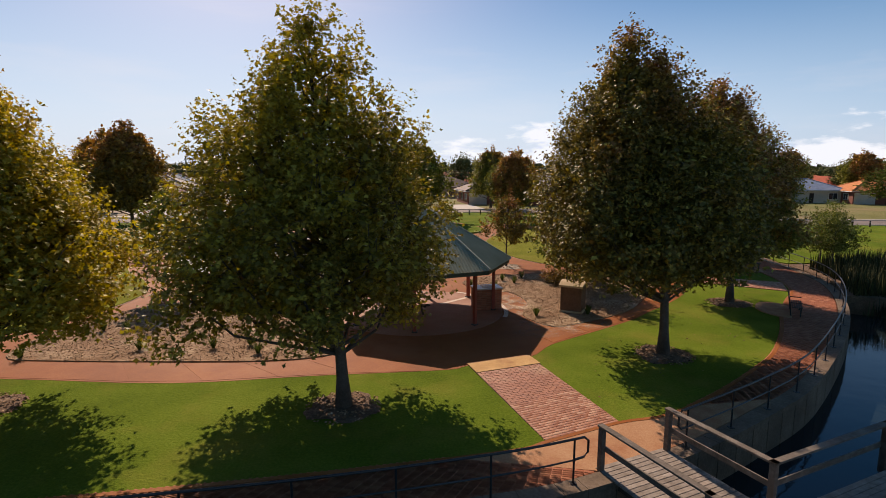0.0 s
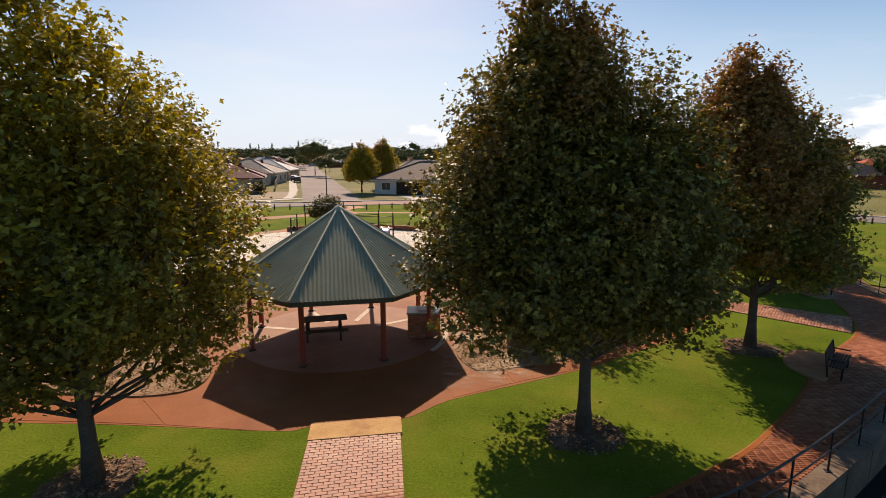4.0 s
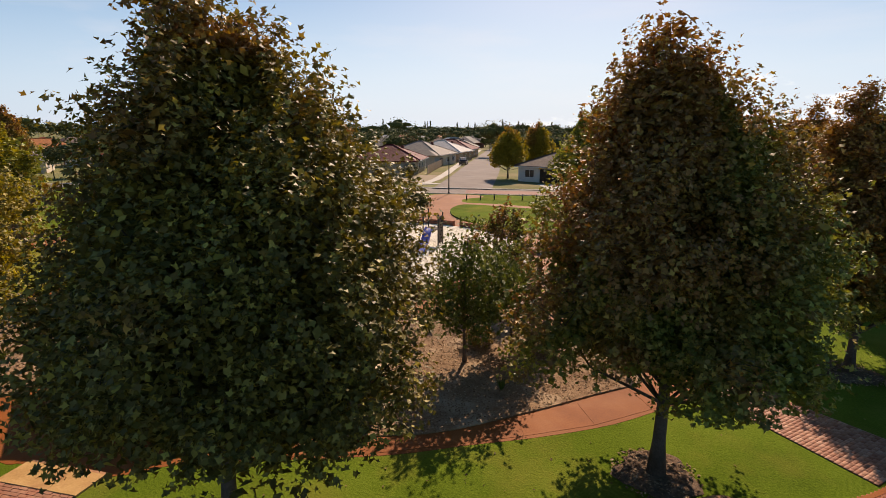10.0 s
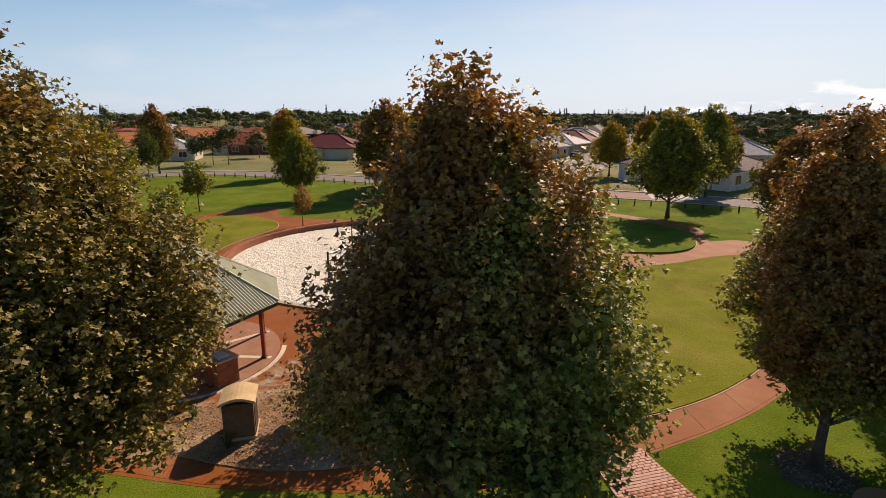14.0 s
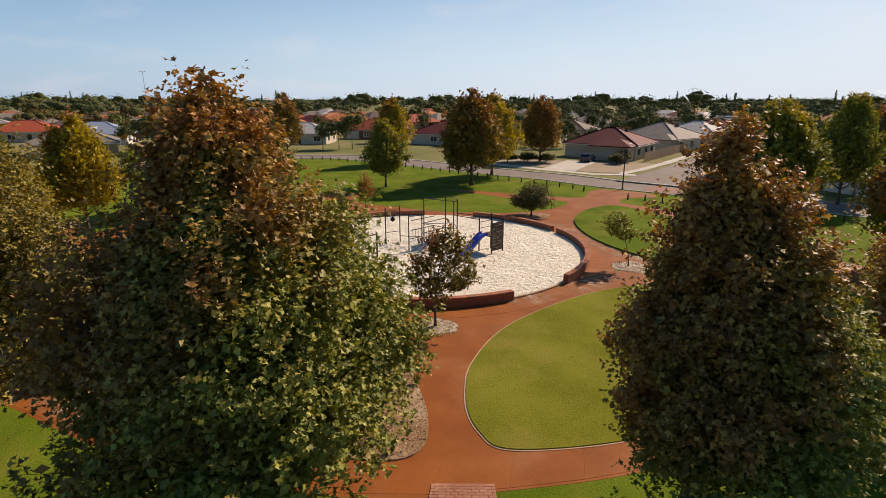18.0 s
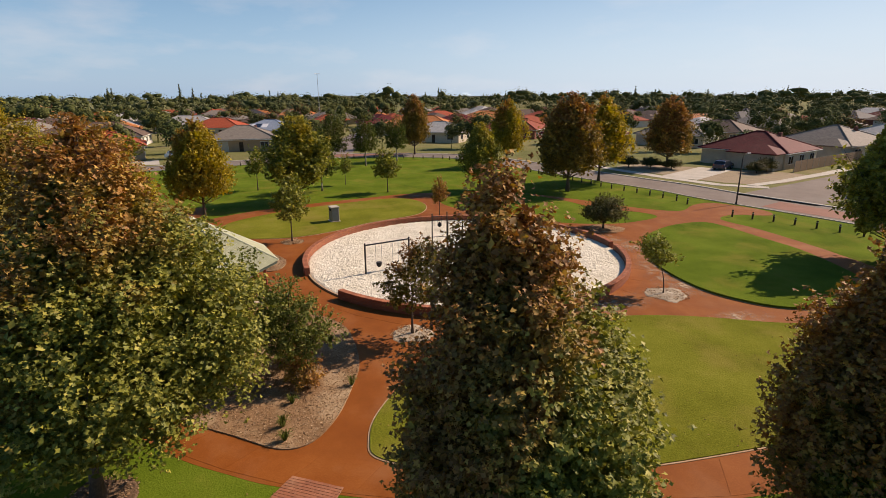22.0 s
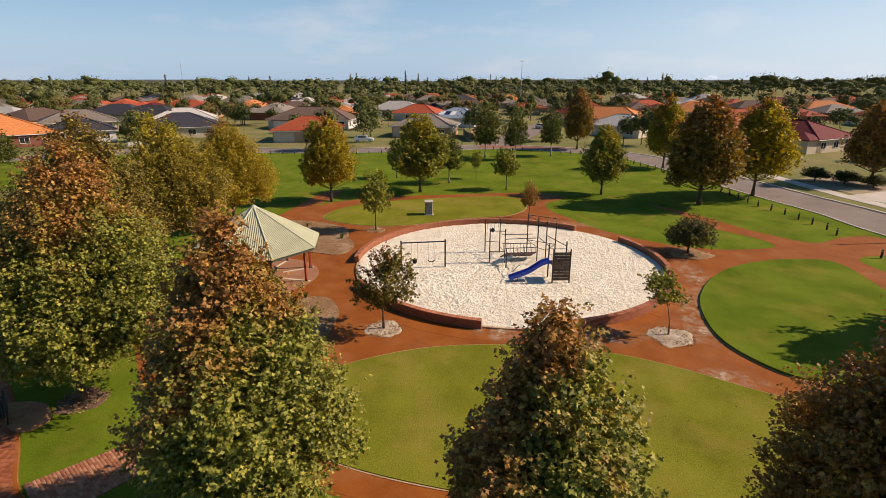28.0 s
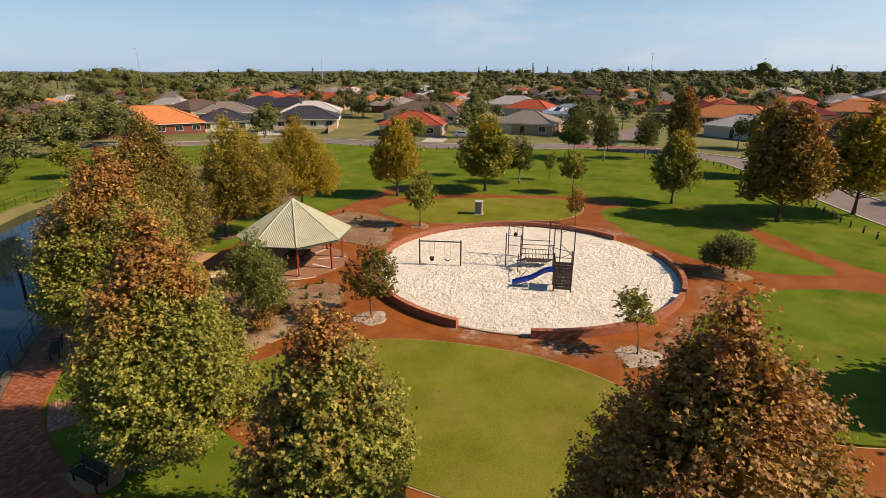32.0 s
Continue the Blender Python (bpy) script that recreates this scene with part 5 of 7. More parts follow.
def gazebo():
    g = base("gazebo", pose(GZ.x, GZ.y, 0.02), "octagonal park shelter with pale green corrugated roof on rust-red posts", "gazebo")
    rib = 24
    for k in range(8):
        a0, a1 = k * math.tau / 8, (k + 1) * math.tau / 8
        p0, p1 = Vector((EAVE_R * math.cos(a0), EAVE_R * math.sin(a0), EAVE_Z)), Vector((EAVE_R * math.cos(a1), EAVE_R * math.sin(a1), EAVE_Z))
        top = Vector((0, 0, APEX_Z))
        n = (p1 - p0).cross(top - p0).normalized()
        up = (top - (p0 + p1) / 2)
        bm = bmesh.new()
        line = []
        for j in range(rib * 2 + 1):
            s = j / (rib * 2)
            f = 1 - abs(2 * s - 1)
            lift = n * (0.040 if j % 2 else 0.0)
            e = p0.lerp(p1, s)
            line.append((bm.verts.new(e + lift - up.normalized() * 0.06), bm.verts.new(e + up * f * 0.99 + lift)))
        for (a, b), (c, d) in zip(line, line[1:]):
            bm.faces.new((a, c, d, b))
        panel = part("roof_panel", bm, MAT["roof_green"], g)
        bm = tube_bm([p0 + n * 0.02, p0.lerp(top, 0.5) + Vector((0, 0, 0.04)), top + Vector((0, 0, 0.03))], [0.062, 0.06, 0.055], 6)
        part("hip_cap", bm, MAT["hip"], g, "pale ridge capping")
        mid = (p0 + p1) / 2
        m = Matrix.Translation(mid * 0.985 + Vector((0, 0, 0))) @ Matrix.Rotation(math.atan2((p1 - p0).y, (p1 - p0).x), 4, "Z")
        part("fascia", box_bm(((p1 - p0).length * 0.985, 0.05, 0.17), m @ pose(0, 0, -0.09), 0.006), MAT["fascia"], g)
        q = Vector((3.7 * math.cos(a0), 3.7 * math.sin(a0), 0))
        post = part("post", box_bm((0.15, 0.15, 2.85), pose(q.x, q.y, 1.42, 0, 0, math.degrees(a0)), 0.012), MAT["red_post"], g)
        part("post_shoe", box_bm((0.24, 0.24, 0.06), pose(0, 0, 0) @ pose(q.x, q.y, 0.03, 0, 0, math.degrees(a0)), 0.008), MAT["pole"], post)
        q1 = Vector((3.7 * math.cos(a1), 3.7 * math.sin(a1), 0))
        mb = Matrix.Translation(((q.x + q1.x) / 2, (q.y + q1.y) / 2, 2.78)) @ Matrix.Rotation(math.atan2((q1 - q).y, (q1 - q).x), 4, "Z")
        part("ring_beam", box_bm(((q1 - q).length, 0.1, 0.2), mb, 0.008), MAT["red_post"], g)
        part("rafter", tube_bm([Vector((0.1 * math.cos(a0), 0.1 * math.sin(a0), APEX_Z - 0.16)), p0 * 0.98 + Vector((0, 0, -0.12))], 0.06, 6), MAT["red_post"], g)
    part("roof_cap", tube_bm([(0, 0, APEX_Z - 0.12), (0, 0, APEX_Z + 0.03), (0, 0, APEX_Z + 0.12)], [0.32, 0.16, 0.02], 8), MAT["hip"], g, "small pale cap on the apex")
    return g


MAT["hip"] = plain("pale_ridge_capping", (0.44, 0.46, 0.33), 0.6)
MAT["fascia"] = plain("dark_green_gutter", (0.05, 0.075, 0.06), 0.5)
gazebo()
# a paler floor under the shelter, with pale bands laid in the paving round it
MAT["shelter_floor"] = surface("dusty_brown_paving", [(0.24, 0.105, 0.055), (0.30, 0.145, 0.085), (0.37, 0.20, 0.13)], fine=16.0, broad=0.9, rough=0.8, bump=0.3, depth=0.01, stain=(0.30, 0.13, 0.07), stain_scale=0.7, stain_amount=0.6)
sheet("shelter_floor", [(GZ.x + 4.15 * math.cos(a), GZ.y + 4.15 * math.sin(a)) for a in np.linspace(0, math.tau, 33)[:-1]], -0.02, 0.018, MAT["shelter_floor"], "dusty red-brown paved floor under the park shelter", "floor", 0)
MAT["pale_band"] = surface("dusty_pale_band", [(0.48, 0.38, 0.29), (0.60, 0.50, 0.40), (0.70, 0.61, 0.51)], fine=18.0, broad=1.4, rough=0.9)
bm = bmesh.new()
ring = np.linspace(radians(-18), radians(62), 24)
ring_a, ring_b = ([bm.verts.new((GZ.x + r * math.cos(a), GZ.y + r * math.sin(a), 0.024)) for a in ring] for r in (4.22, 4.42))
for i in range(23):
    bm.faces.new((ring_a[i], ring_b[i], ring_b[i + 1], ring_a[i + 1]))
for k in range(1, 5):
    a = k * math.tau / 8
    d, s = Vector((math.cos(a), math.sin(a), 0)), Vector((-math.sin(a), math.cos(a), 0)) * 0.11
    o = GZ + Vector((0, 0, 0.024))
    bm.faces.new([bm.verts.new(o + d * q + s * w) for q, w in ((1.6, -1), (4.0, -1), (4.0, 1), (1.6, 1))])
tagged(part("paving_band", bm, MAT["pale_band"]), "pale concrete bands inlaid in red paving", "pavement", kind="structure")


def bench_table():
    t = base("picnic_table", pose(-1.6, 24.7, 0.02, 0, 0, 25), "dark timber picnic table with two fixed benches under the shelter", "table")
    for k in range(5):
        part("table_plank", box_bm((1.9, 0.14, 0.04), pose(0, -0.3 + k * 0.15, 0.75), 0.006), MAT["dark_timber"], t)
    for y in (-0.72, 0.72):
        for k in (-0.08, 0.08):
            part("seat_plank", box_bm((1.9, 0.14, 0.04), pose(0, y + k, 0.45), 0.006), MAT["dark_timber"], t)
    for x in (-0.65, 0.65):
        for s in (-1, 1):
            part("leg", box_bm((0.07, 0.09, 0.98), pose(x, s * 0.42, 0.37, s * 38, 0, 0), 0.006), MAT["dark_timber"], t)
        part("cross_bar", box_bm((0.06, 1.6, 0.09), pose(x + 0.07, 0, 0.40), 0.006), MAT["dark_timber"], t)
    return t


bench_table()


def brick_block(name, x, y, turn, w, d, h, label, category, top, top_label):
    """A small structure of brick courses, each brick its own piece, under a slab."""
    b = base(name, pose(x, y, 0.02, 0, 0, turn), label, category)
    part("core", box_bm((w - 0.03, d - 0.03, h), pose(0, 0, h / 2)), MAT["mortar"], b)
    nb = max(2, round(w / 0.24))
    me = box_mesh("brick", w / nb - 0.012, 0.11, 0.076, 0.006)
    nd = max(2, round(d / 0.24))
    me2 = box_mesh("brick", 0.11, d / nd - 0.012, 0.076, 0.006)
    me.materials.append(MAT["wall_brick"])
    me2.materials.append(MAT["wall_brick"])
    rows = int(h / 0.086)
    for r in range(rows):
        z = r * h / rows
        for k in range(nb):
            for s in (-1, 1):
                o = new("brick", me)
                o.parent = b
                o.matrix_basis = pose(-w / 2 + (k + 0.5) * w / nb, s * (d / 2 - 0.05), z)
        for k in range(nd):
            for s in (-1, 1):
                o = new("brick", me2)
                o.parent = b
                o.matrix_basis = pose(s * (w / 2 - 0.048), -d / 2 + (k + 0.5) * d / nd, z + 0.001)
    part("top_slab", box_bm((w + 0.1, d + 0.1, 0.07), pose(0, 0, h + 0.036), 0.012), top, b, top_label)
    return b


bbq = brick_block("barbecue", 2.4, 25.7, 12, 1.3, 0.9, 1.0, "red brick park barbecue with a shiny steel hotplate top", "barbecue", MAT["steel"], "steel hotplate top")
part("hood", box_bm((0.7, 0.5, 0.06), pose(0.1, 0, 1.09), 0.01), MAT["white"], bbq, "pale steel plate")


def stone_cabinet():
    """A block faced in stone with a curved sandstone lid."""
    b = base("service_block", pose(6.55, 24.95, 0.04, 0, 0, 62), "chest-high brown brick service block with curved sandstone top", "block")
    part("body", box_bm((0.95, 1.0, 1.25), pose(0, 0, 0.625), 0.02), MAT["dark_block"], b)
    bm = bmesh.new()
    pts = [(-0.56 + 1.12 * i / 8, 1.25 + 0.16 * math.sin(math.pi * i / 8)) for i in range(9)]
    ra = [bm.verts.new((x, -0.58, z + 0.09)) for x, z in pts]
    rb = [bm.verts.new((x, 0.58, z + 0.09)) for x, z in pts]
    rc = [bm.verts.new((x, -0.58, z)) for x, z in pts]
    rd = [bm.verts.new((x, 0.58, z)) for x, z in pts]
    for i in range(8):
        bm.faces.new((ra[i], ra[i + 1], rb[i + 1], rb[i]))
        bm.faces.new((rc[i], rd[i], rd[i + 1], rc[i + 1]))
        bm.faces.new((rc[i], rc[i + 1], ra[i + 1], ra[i]))
        bm.faces.new((rd[i], rb[i], rb[i + 1], rd[i + 1]))
    bm.faces.new((rc[0], ra[0], rb[0], rd[0]))
    bm.faces.new((rc[8], rd[8], rb[8], ra[8]))
    part("lid", bm, MAT["sandstone"], b, "curved pale sandstone lid")
    part("door", box_bm((0.02, 0.7, 0.95), pose(0.482, 0, 0.6), 0.004), MAT["dark_timber"], b, "dark door panel")
    part("kick", box_bm((1.02, 1.08, 0.1), pose(0, 0, 0.05), 0.01), MAT["sandstone"], b)
    return b


MAT["dark_block"] = surface("brown_block_brick", [(0.10, 0.055, 0.030), (0.16, 0.09, 0.05), (0.22, 0.13, 0.08)], fine=16.0, broad=1.5, rough=0.9, bump=0.5, depth=0.015)
MAT["sandstone"] = surface("yellow_sandstone", [(0.40, 0.27, 0.13), (0.52, 0.37, 0.20), (0.60, 0.46, 0.28)], fine=14.0, broad=1.2, rough=0.9, bump=0.3, depth=0.01)
stone_cabinet()


def park_bench(x, y, turn, label):
    b = base("park_bench", pose(x, y, 0.03, 0, 0, turn), label, "bench")
    for k in range(5):
        part("seat_slat", box_bm((1.75, 0.075, 0.03), pose(0, -0.18 + k * 0.09, 0.44), 0.005), MAT["dark_timber"], b)
    for k in range(5):
        part("back_slat", box_bm((1.75, 0.025, 0.075), pose(0, 0.26 + k * 0.022, 0.52 + k * 0.09, -14, 0, 0), 0.005), MAT["dark_timber"], b)
    for x0 in (-0.72, 0.72):
        part("leg", box_bm((0.05, 0.06, 0.44), pose(x0, -0.16, 0.22), 0.005), MAT["black_steel"], b)
        part("leg", box_bm((0.05, 0.06, 0.95), pose(x0, 0.28, 0.45, -8, 0, 0), 0.005), MAT["black_steel"], b)
        part("arm_rest", box_bm((0.06, 0.48, 0.035), pose(x0, 0.04, 0.64), 0.005), MAT["dark_timber"], b)
    return b


sheet("bench_pad", [(15.8, 24.6), (15.9, 25.6), (16.7, 26.6), (17.6, 26.3), (17.5, 25.3), (16.8, 24.2), (16.3, 23.6)], 0.0, 0.05, MAT["landing"], "worn sandy pad under the park bench", "pavement", 4)
sheet("bench_pad", [(20.7, 36.2), (20.9, 37.0), (21.6, 37.3), (22.2, 36.9), (22.3, 35.9), (22.0, 35.0), (21.2, 34.9)], 0.0, 0.05, MAT["landing"], "worn sandy pad under the park bench", "pavement", 4)
park_bench(21.9, 36.4, 92, "dark slatted timber park bench beside the pond railing")
park_bench(17.2, 24.5, 58, "dark slatted timber park bench on a sandy pad facing the pond")

# ---------------------------------------------------------------- sand pit walls and play equipment


def brick_texture():
    m, n, l, b = nodes_of("brick_coursed_wall")
    uv = n.new("ShaderNodeUVMap")
    uv.uv_map = "wall"
    t = n.new("ShaderNodeTexBrick")
    t.inputs["Scale"].default_value = 1.0
    t.inputs["Brick Width"].default_value = 0.24
    t.inputs["Row Height"].default_value = 0.086
    t.inputs["Mortar Size"].default_value = 0.010
    t.inputs["Color1"].default_value = (0.36, 0.115, 0.052, 1)
    t.inputs["Color2"].default_value = (0.27, 0.075, 0.035, 1)
    t.inputs["Mortar"].default_value = (0.22, 0.11, 0.07, 1)
    l.new(uv.outputs["UV"], t.inputs["Vector"])
    l.new(t.outputs["Color"], b.inputs["Base Color"])
    b.inputs["Roughness"].default_value = 0.88
    bp = n.new("ShaderNodeBump")
    bp.inputs["Strength"].default_value = 0.5
    bp.inputs["Distance"].default_value = 0.012
    bp.invert = True
    l.new(t.outputs["Fac"], bp.inputs["Height"])
    l.new(bp.outputs["Normal"], b.inputs["Normal"])
    return m


MAT["coursed"] = brick_texture()


def pit_wall(a0, a1, label):
    """A curved seat wall of brick courses with a row of cap bricks."""
    n = max(6, int(abs(a1 - a0) / 2.5))
    h, r0, r1 = 0.50, 11.72, 12.06
    wall = base("seat_wall", pose(PIT[0], PIT[1], 0), label, "wall", "low walls round the sand pit")
    bm = bmesh.new()
    uv = bm.loops.layers.uv.new("wall")
    rows = []
    for i in range(n + 1):
        a = radians(a0 + (a1 - a0) * i / n)
        c, s = math.cos(a), math.sin(a)
        rows.append([bm.verts.new((r * c, r * s, z)) for r, z in ((r0, 0.0), (r0, h), (r1, h), (r1, 0.0))])
    arc = radians(abs(a1 - a0)) * 11.9 / n
    for i, (p, q) in enumerate(zip(rows, rows[1:])):
        for k in range(3):
            f = bm.faces.new((p[k], q[k], q[k + 1], p[k + 1]))
            for lp, (u, v) in zip(f.loops, ((i, 0), (i + 1, 0), (i + 1, 1), (i, 1))):
                lp[uv].uv = (u * arc, (v if k != 2 else 1 - v) * (h if k != 1 else 0.34))
    for row in (rows[0], rows[-1]):
        f = bm.faces.new(row)
        for lp, (u, v) in zip(f.loops, ((0, 0), (0, 1), (1, 1), (1, 0))):
            lp[uv].uv = (u * 0.34, v * h)
    bmesh.ops.recalc_face_normals(bm, faces=bm.faces)
    part("wall_body", bm, MAT["coursed"], wall)
    count = int(radians(abs(a1 - a0)) * 11.9 / 0.122)
    me = CAP
    for k in range(count):
        a = radians(a0 + (a1 - a0) * (k + 0.5) / count)
        o = new("brick", me)
        o.parent = wall
        o.matrix_basis = pose(11.89 * math.cos(a), 11.89 * math.sin(a), h, 0, 0, math.degrees(a))
    return wall


CAP = box_mesh("brick", 0.36, 0.112, 0.07, 0.008)
CAP.materials.append(MAT["wall_brick"])
pit_wall(1.0, -50.0, "low curved red brick seat wall beside the path")
pit_wall(-75.0, -204.0, "long low curved red brick seat wall behind the sand")
pit_wall(133.0, 90.5, "low curved red brick seat wall in shade")
pit_wall(87.0, 23.0, "low curved red brick seat wall by a sapling")
bm = bmesh.new()
ea = [[bm.verts.new((PIT[0] + r * math.cos(a), PIT[1] + r * math.sin(a), z)) for r, z in ((11.66, 0.0), (11.66, 0.10), (11.84, 0.10), (11.84, 0.0))] for a in np.linspace(0, math.tau, 121)[:-1]]
for i in range(120):
    for k in range(3):
        bm.faces.new((ea[i][k], ea[(i + 1) % 120][k], ea[(i + 1) % 120][k + 1], ea[i][k + 1]))
tagged(part("pit_kerb", bm, MAT["pale_edge"]), "flush pale concrete kerb round the sand", "kerb", kind="structure")


def swing_set():
    s1, s2 = Vector((-4.9, 34.8, 0)), Vector((-6.18, 37.87, 0))
    d = s2 - s1
    s = base("swing_set", Matrix.Translation((s1.x, s1.y, 0.05)) @ Matrix.Rotation(math.atan2(d.y, d.x), 4, "Z"), "black steel swing frame with two hanging seats in the sand", "swing")
    w = d.length
    for x in (0, w):
        part("post", tube_bm([(x, 0, -0.3), (x, 0, 2.2)], 0.06, 10), MAT["black_steel"], s)
        part("post_cap", tube_bm([(x, 0, 2.2), (x, 0, 2.25)], [0.07, 0.05], 10), MAT["black_steel"], s)
    part("top_bar", tube_bm([(0, 0, 2.1), (w, 0, 2.1)], 0.05, 10), MAT["black_steel"], s)
    for c, bucket in ((w * 0.3, True), (w * 0.68, False)):
        seat_z = 0.55
        if bucket:
            bm = tube_bm([(c, 0, seat_z - 0.1), (c, 0, seat_z), (c, 0, seat_z + 0.22)], [0.10, 0.17, 0.19], 10)
        else:
            bm = tube_bm([(c - 0.24, 0, seat_z + 0.1), (c - 0.12, 0, seat_z - 0.02), (c + 0.12, 0, seat_z - 0.02), (c + 0.24, 0, seat_z + 0.1)], 0.04, 6)
        seat = part("bucket_seat" if bucket else "strap_seat", bm, MAT["rubber"], s, "black rubber seat")
        for x in (-0.22, 0.22):
            part("chain", tube_bm([(c + x, 0, seat_z + 0.12), (c + x, 0, 2.08)], 0.011, 5), MAT["steel"], s)
            part("hanger", tube_bm([(c + x, 0, 2.02), (c + x, 0, 2.17)], 0.022, 6), MAT["steel"], s)
    return s


swing_set()


MAT["panel"] = surface("weathered_brown_boards", [(0.06, 0.042, 0.030), (0.105, 0.075, 0.055), (0.16, 0.12, 0.09)], fine=12.0, broad=2.0, rough=0.85, world_space=False, vary=0.2)


def play_unit():
    p = base("play_frame", pose(-7.5, 43.5, 0.06), "black steel climbing frame with hanging bridge and blue slide on sand", "playground")
    o = Vector((7.5, -43.5, 0))

    def post(x, y, h, r=0.045):
        return part("post", tube_bm([Vector((x, y, -0.2)) + o, Vector((x, y, h)) + o], r, 8), MAT["black_steel"], p)

    def bar(a, b, r=0.025, name="bar"):
        return part(name, tube_bm([Vector(a) + o, Vector(b) + o], r, 6), MAT["black_steel"], p)
    # west tower
    tw = [(-10.7, 40.1), (-10.8, 41.3), (-8.1, 40.95), (-8.35, 42.1)]
    for (x, y), h in zip(tw, (2.85, 2.95, 2.8, 2.75)):
        post(x, y, h)
    for a, b in ((0, 1), (2, 3)):
        bar((*tw[a], 2.6), (*tw[b], 2.6))
        bar((*tw[a], 0.95), (*tw[b], 0.95))
    bar((*tw[1], 0.55), (*tw[3], 0.95))
    # knotted climbing net hung between the outer posts
    for k in range(4):
        c = Vector((*tw[0], 0)).lerp(Vector((*tw[1], 0)), (k + 0.5) / 4)
        bar((c.x, c.y, 2.6), (c.x, c.y, 1.9 + 0.12 * (k % 2)), 0.012, "rope")
    part("pod", tube_bm([Vector((-10.75, 40.7, 1.75)) + o, Vector((-10.75, 40.7, 1.9)) + o, Vector((-10.75, 40.7, 2.15)) + o], [0.05, 0.2, 0.05], 8), MAT["rubber"], p, "black hanging pod")
    # tilted balance plate and climbing ramp
    part("ramp", box_bm((0.5, 1.6, 0.05), Matrix.Translation(o) @ pose(-7.6, 42.1, 0.5, 26, 0, 12), 0.01), MAT["steel"], p, "pale steel ramp")
    bar((-7.1, 42.4, 0.0), (-7.1, 42.4, 1.6), 0.04, "post")
    # east tower
    te = [(-9.3, 44.5), (-8.7, 45.2), (-11.2, 43.5), (-10.5, 45.8)]
    for (x, y), h in zip(te, (3.6, 3.5, 3.4, 3.0)):
        post(x, y, h)
    for a, b in ((0, 1), (2, 3), (0, 2), (1, 3)):
        bar((*te[a], 3.3), (*te[b], 3.3))
        bar((*te[a], 1.2), (*te[b], 1.2))
    # overhead bars and hanging bridge between the towers
    for z in (1.25, 2.0):
        bar((-8.2, 42.1, z), (-9.2, 44.5, z), 0.03)
        bar((-9.4, 41.7, z), (-10.2, 44.0, z), 0.03)
    for k in range(9):
        t = (k + 0.5) / 9
        a, b = Vector((-8.2, 42.1, 1.25)).lerp(Vector((-9.2, 44.5, 1.25)), t), Vector((-9.4, 41.7, 1.25)).lerp(Vector((-10.2, 44.0, 1.25)), t)
        bar(a, (a.x, a.y, 0.55), 0.014, "hanging_bar")
        bar(b, (b.x, b.y, 0.55), 0.014, "hanging_bar")
        part("bridge_plank", box_bm((1.25, 0.17, 0.04), Matrix.Translation(o + (a + b) / 2 + Vector((0, 0, -0.72))) @ pose(0, 0, 0, 0, 0, 160), 0.006), MAT["dark_timber"], p)
    # slide platform
    tp = [(-5.95, 45.6), (-4.85, 46.0), (-5.2, 47.15), (-6.3, 46.8)]
    for (x, y), h in zip(tp, (2.55, 2.55, 2.55, 2.75)):
        post(x, y, h, 0.05)
    part("deck", slab_bm([(x + o.x, y + o.y) for x, y in tp], 1.28, 1.34), MAT["dark_timber"], p)
    for a, b in ((0, 3), (2, 3), (1, 2)):
        for z in (1.75, 2.2):
            bar((*tp[a], z), (*tp[b], z), 0.02)
    bar((-6.3, 46.8, 2.4), (-8.7, 45.2, 2.4), 0.03)
    bar((-5.95, 45.6, 2.4), (-8.2, 44.6, 2.4), 0.03)
    # climbing panel of dark boards, facing the lawn
    a, b = Vector((*tp[1], 0)), Vector((*tp[2], 0))
    ang = math.degrees(math.atan2((b - a).y, (b - a).x))
    for k in range(9):
        c = (a + b) / 2
        part("panel_board", box_bm(((b - a).length - 0.08, 0.045, 0.215), Matrix.Translation(o) @ pose(c.x, c.y, 0.34 + k * 0.232, 0, 0, ang), 0.008), MAT["panel"], p)
    for k in range(8):
        c = a.lerp(b, 0.25 + 0.5 * ((k * 5) % 8) / 8)
        part("hold", tube_bm([Vector((c.x + 0.03, c.y, 0.4 + k * 0.25)) + o, Vector((c.x + 0.1, c.y, 0.41 + k * 0.25)) + o], [0.05, 0.035], 6), MAT["rubber"], p)
    # slide: a trough that drops, eases and ends level
    s0, s1 = Vector((-5.45, 45.75, 1.36)), Vector((-4.35, 43.05, 0.24))
    run = s1 - s0
    side = Vector((-run.y, run.x, 0)).normalized()
    bm = bmesh.new()
    rows = []
    for i in range(19):
        t = i / 18
        drop = t * t * (3 - 2 * t) * 0.8 + t * 0.2
        c = Vector((s0.x + run.x * t, s0.y + run.y * t, s0.z + run.z * drop + 0.05 * math.sin(t * math.tau * 1.5)))
        rows.append([bm.verts.new(c + o + side * w + Vector((0, 0, z))) for w, z in ((-0.30, 0.0), (-0.30, 0.22), (-0.25, 0.22), (-0.22, 0.05), (0.22, 0.05), (0.25, 0.22), (0.30, 0.22), (0.30, 0.0))])
    for r, q in zip(rows, rows[1:]):
        for k in range(8):
            bm.faces.new((r[k], r[(k + 1) % 8], q[(k + 1) % 8], q[k]))
    bm.faces.new(rows[0][::-1])
    bm.faces.new(rows[-1])
    bmesh.ops.recalc_face_normals(bm, faces=bm.faces)
    part("slide", bm, MAT["blue"], p, "deep blue moulded plastic slide", smooth=False)
    bar((-4.5, 43.6, 0.0), (-4.5, 43.6, 0.3), 0.03, "slide_leg")
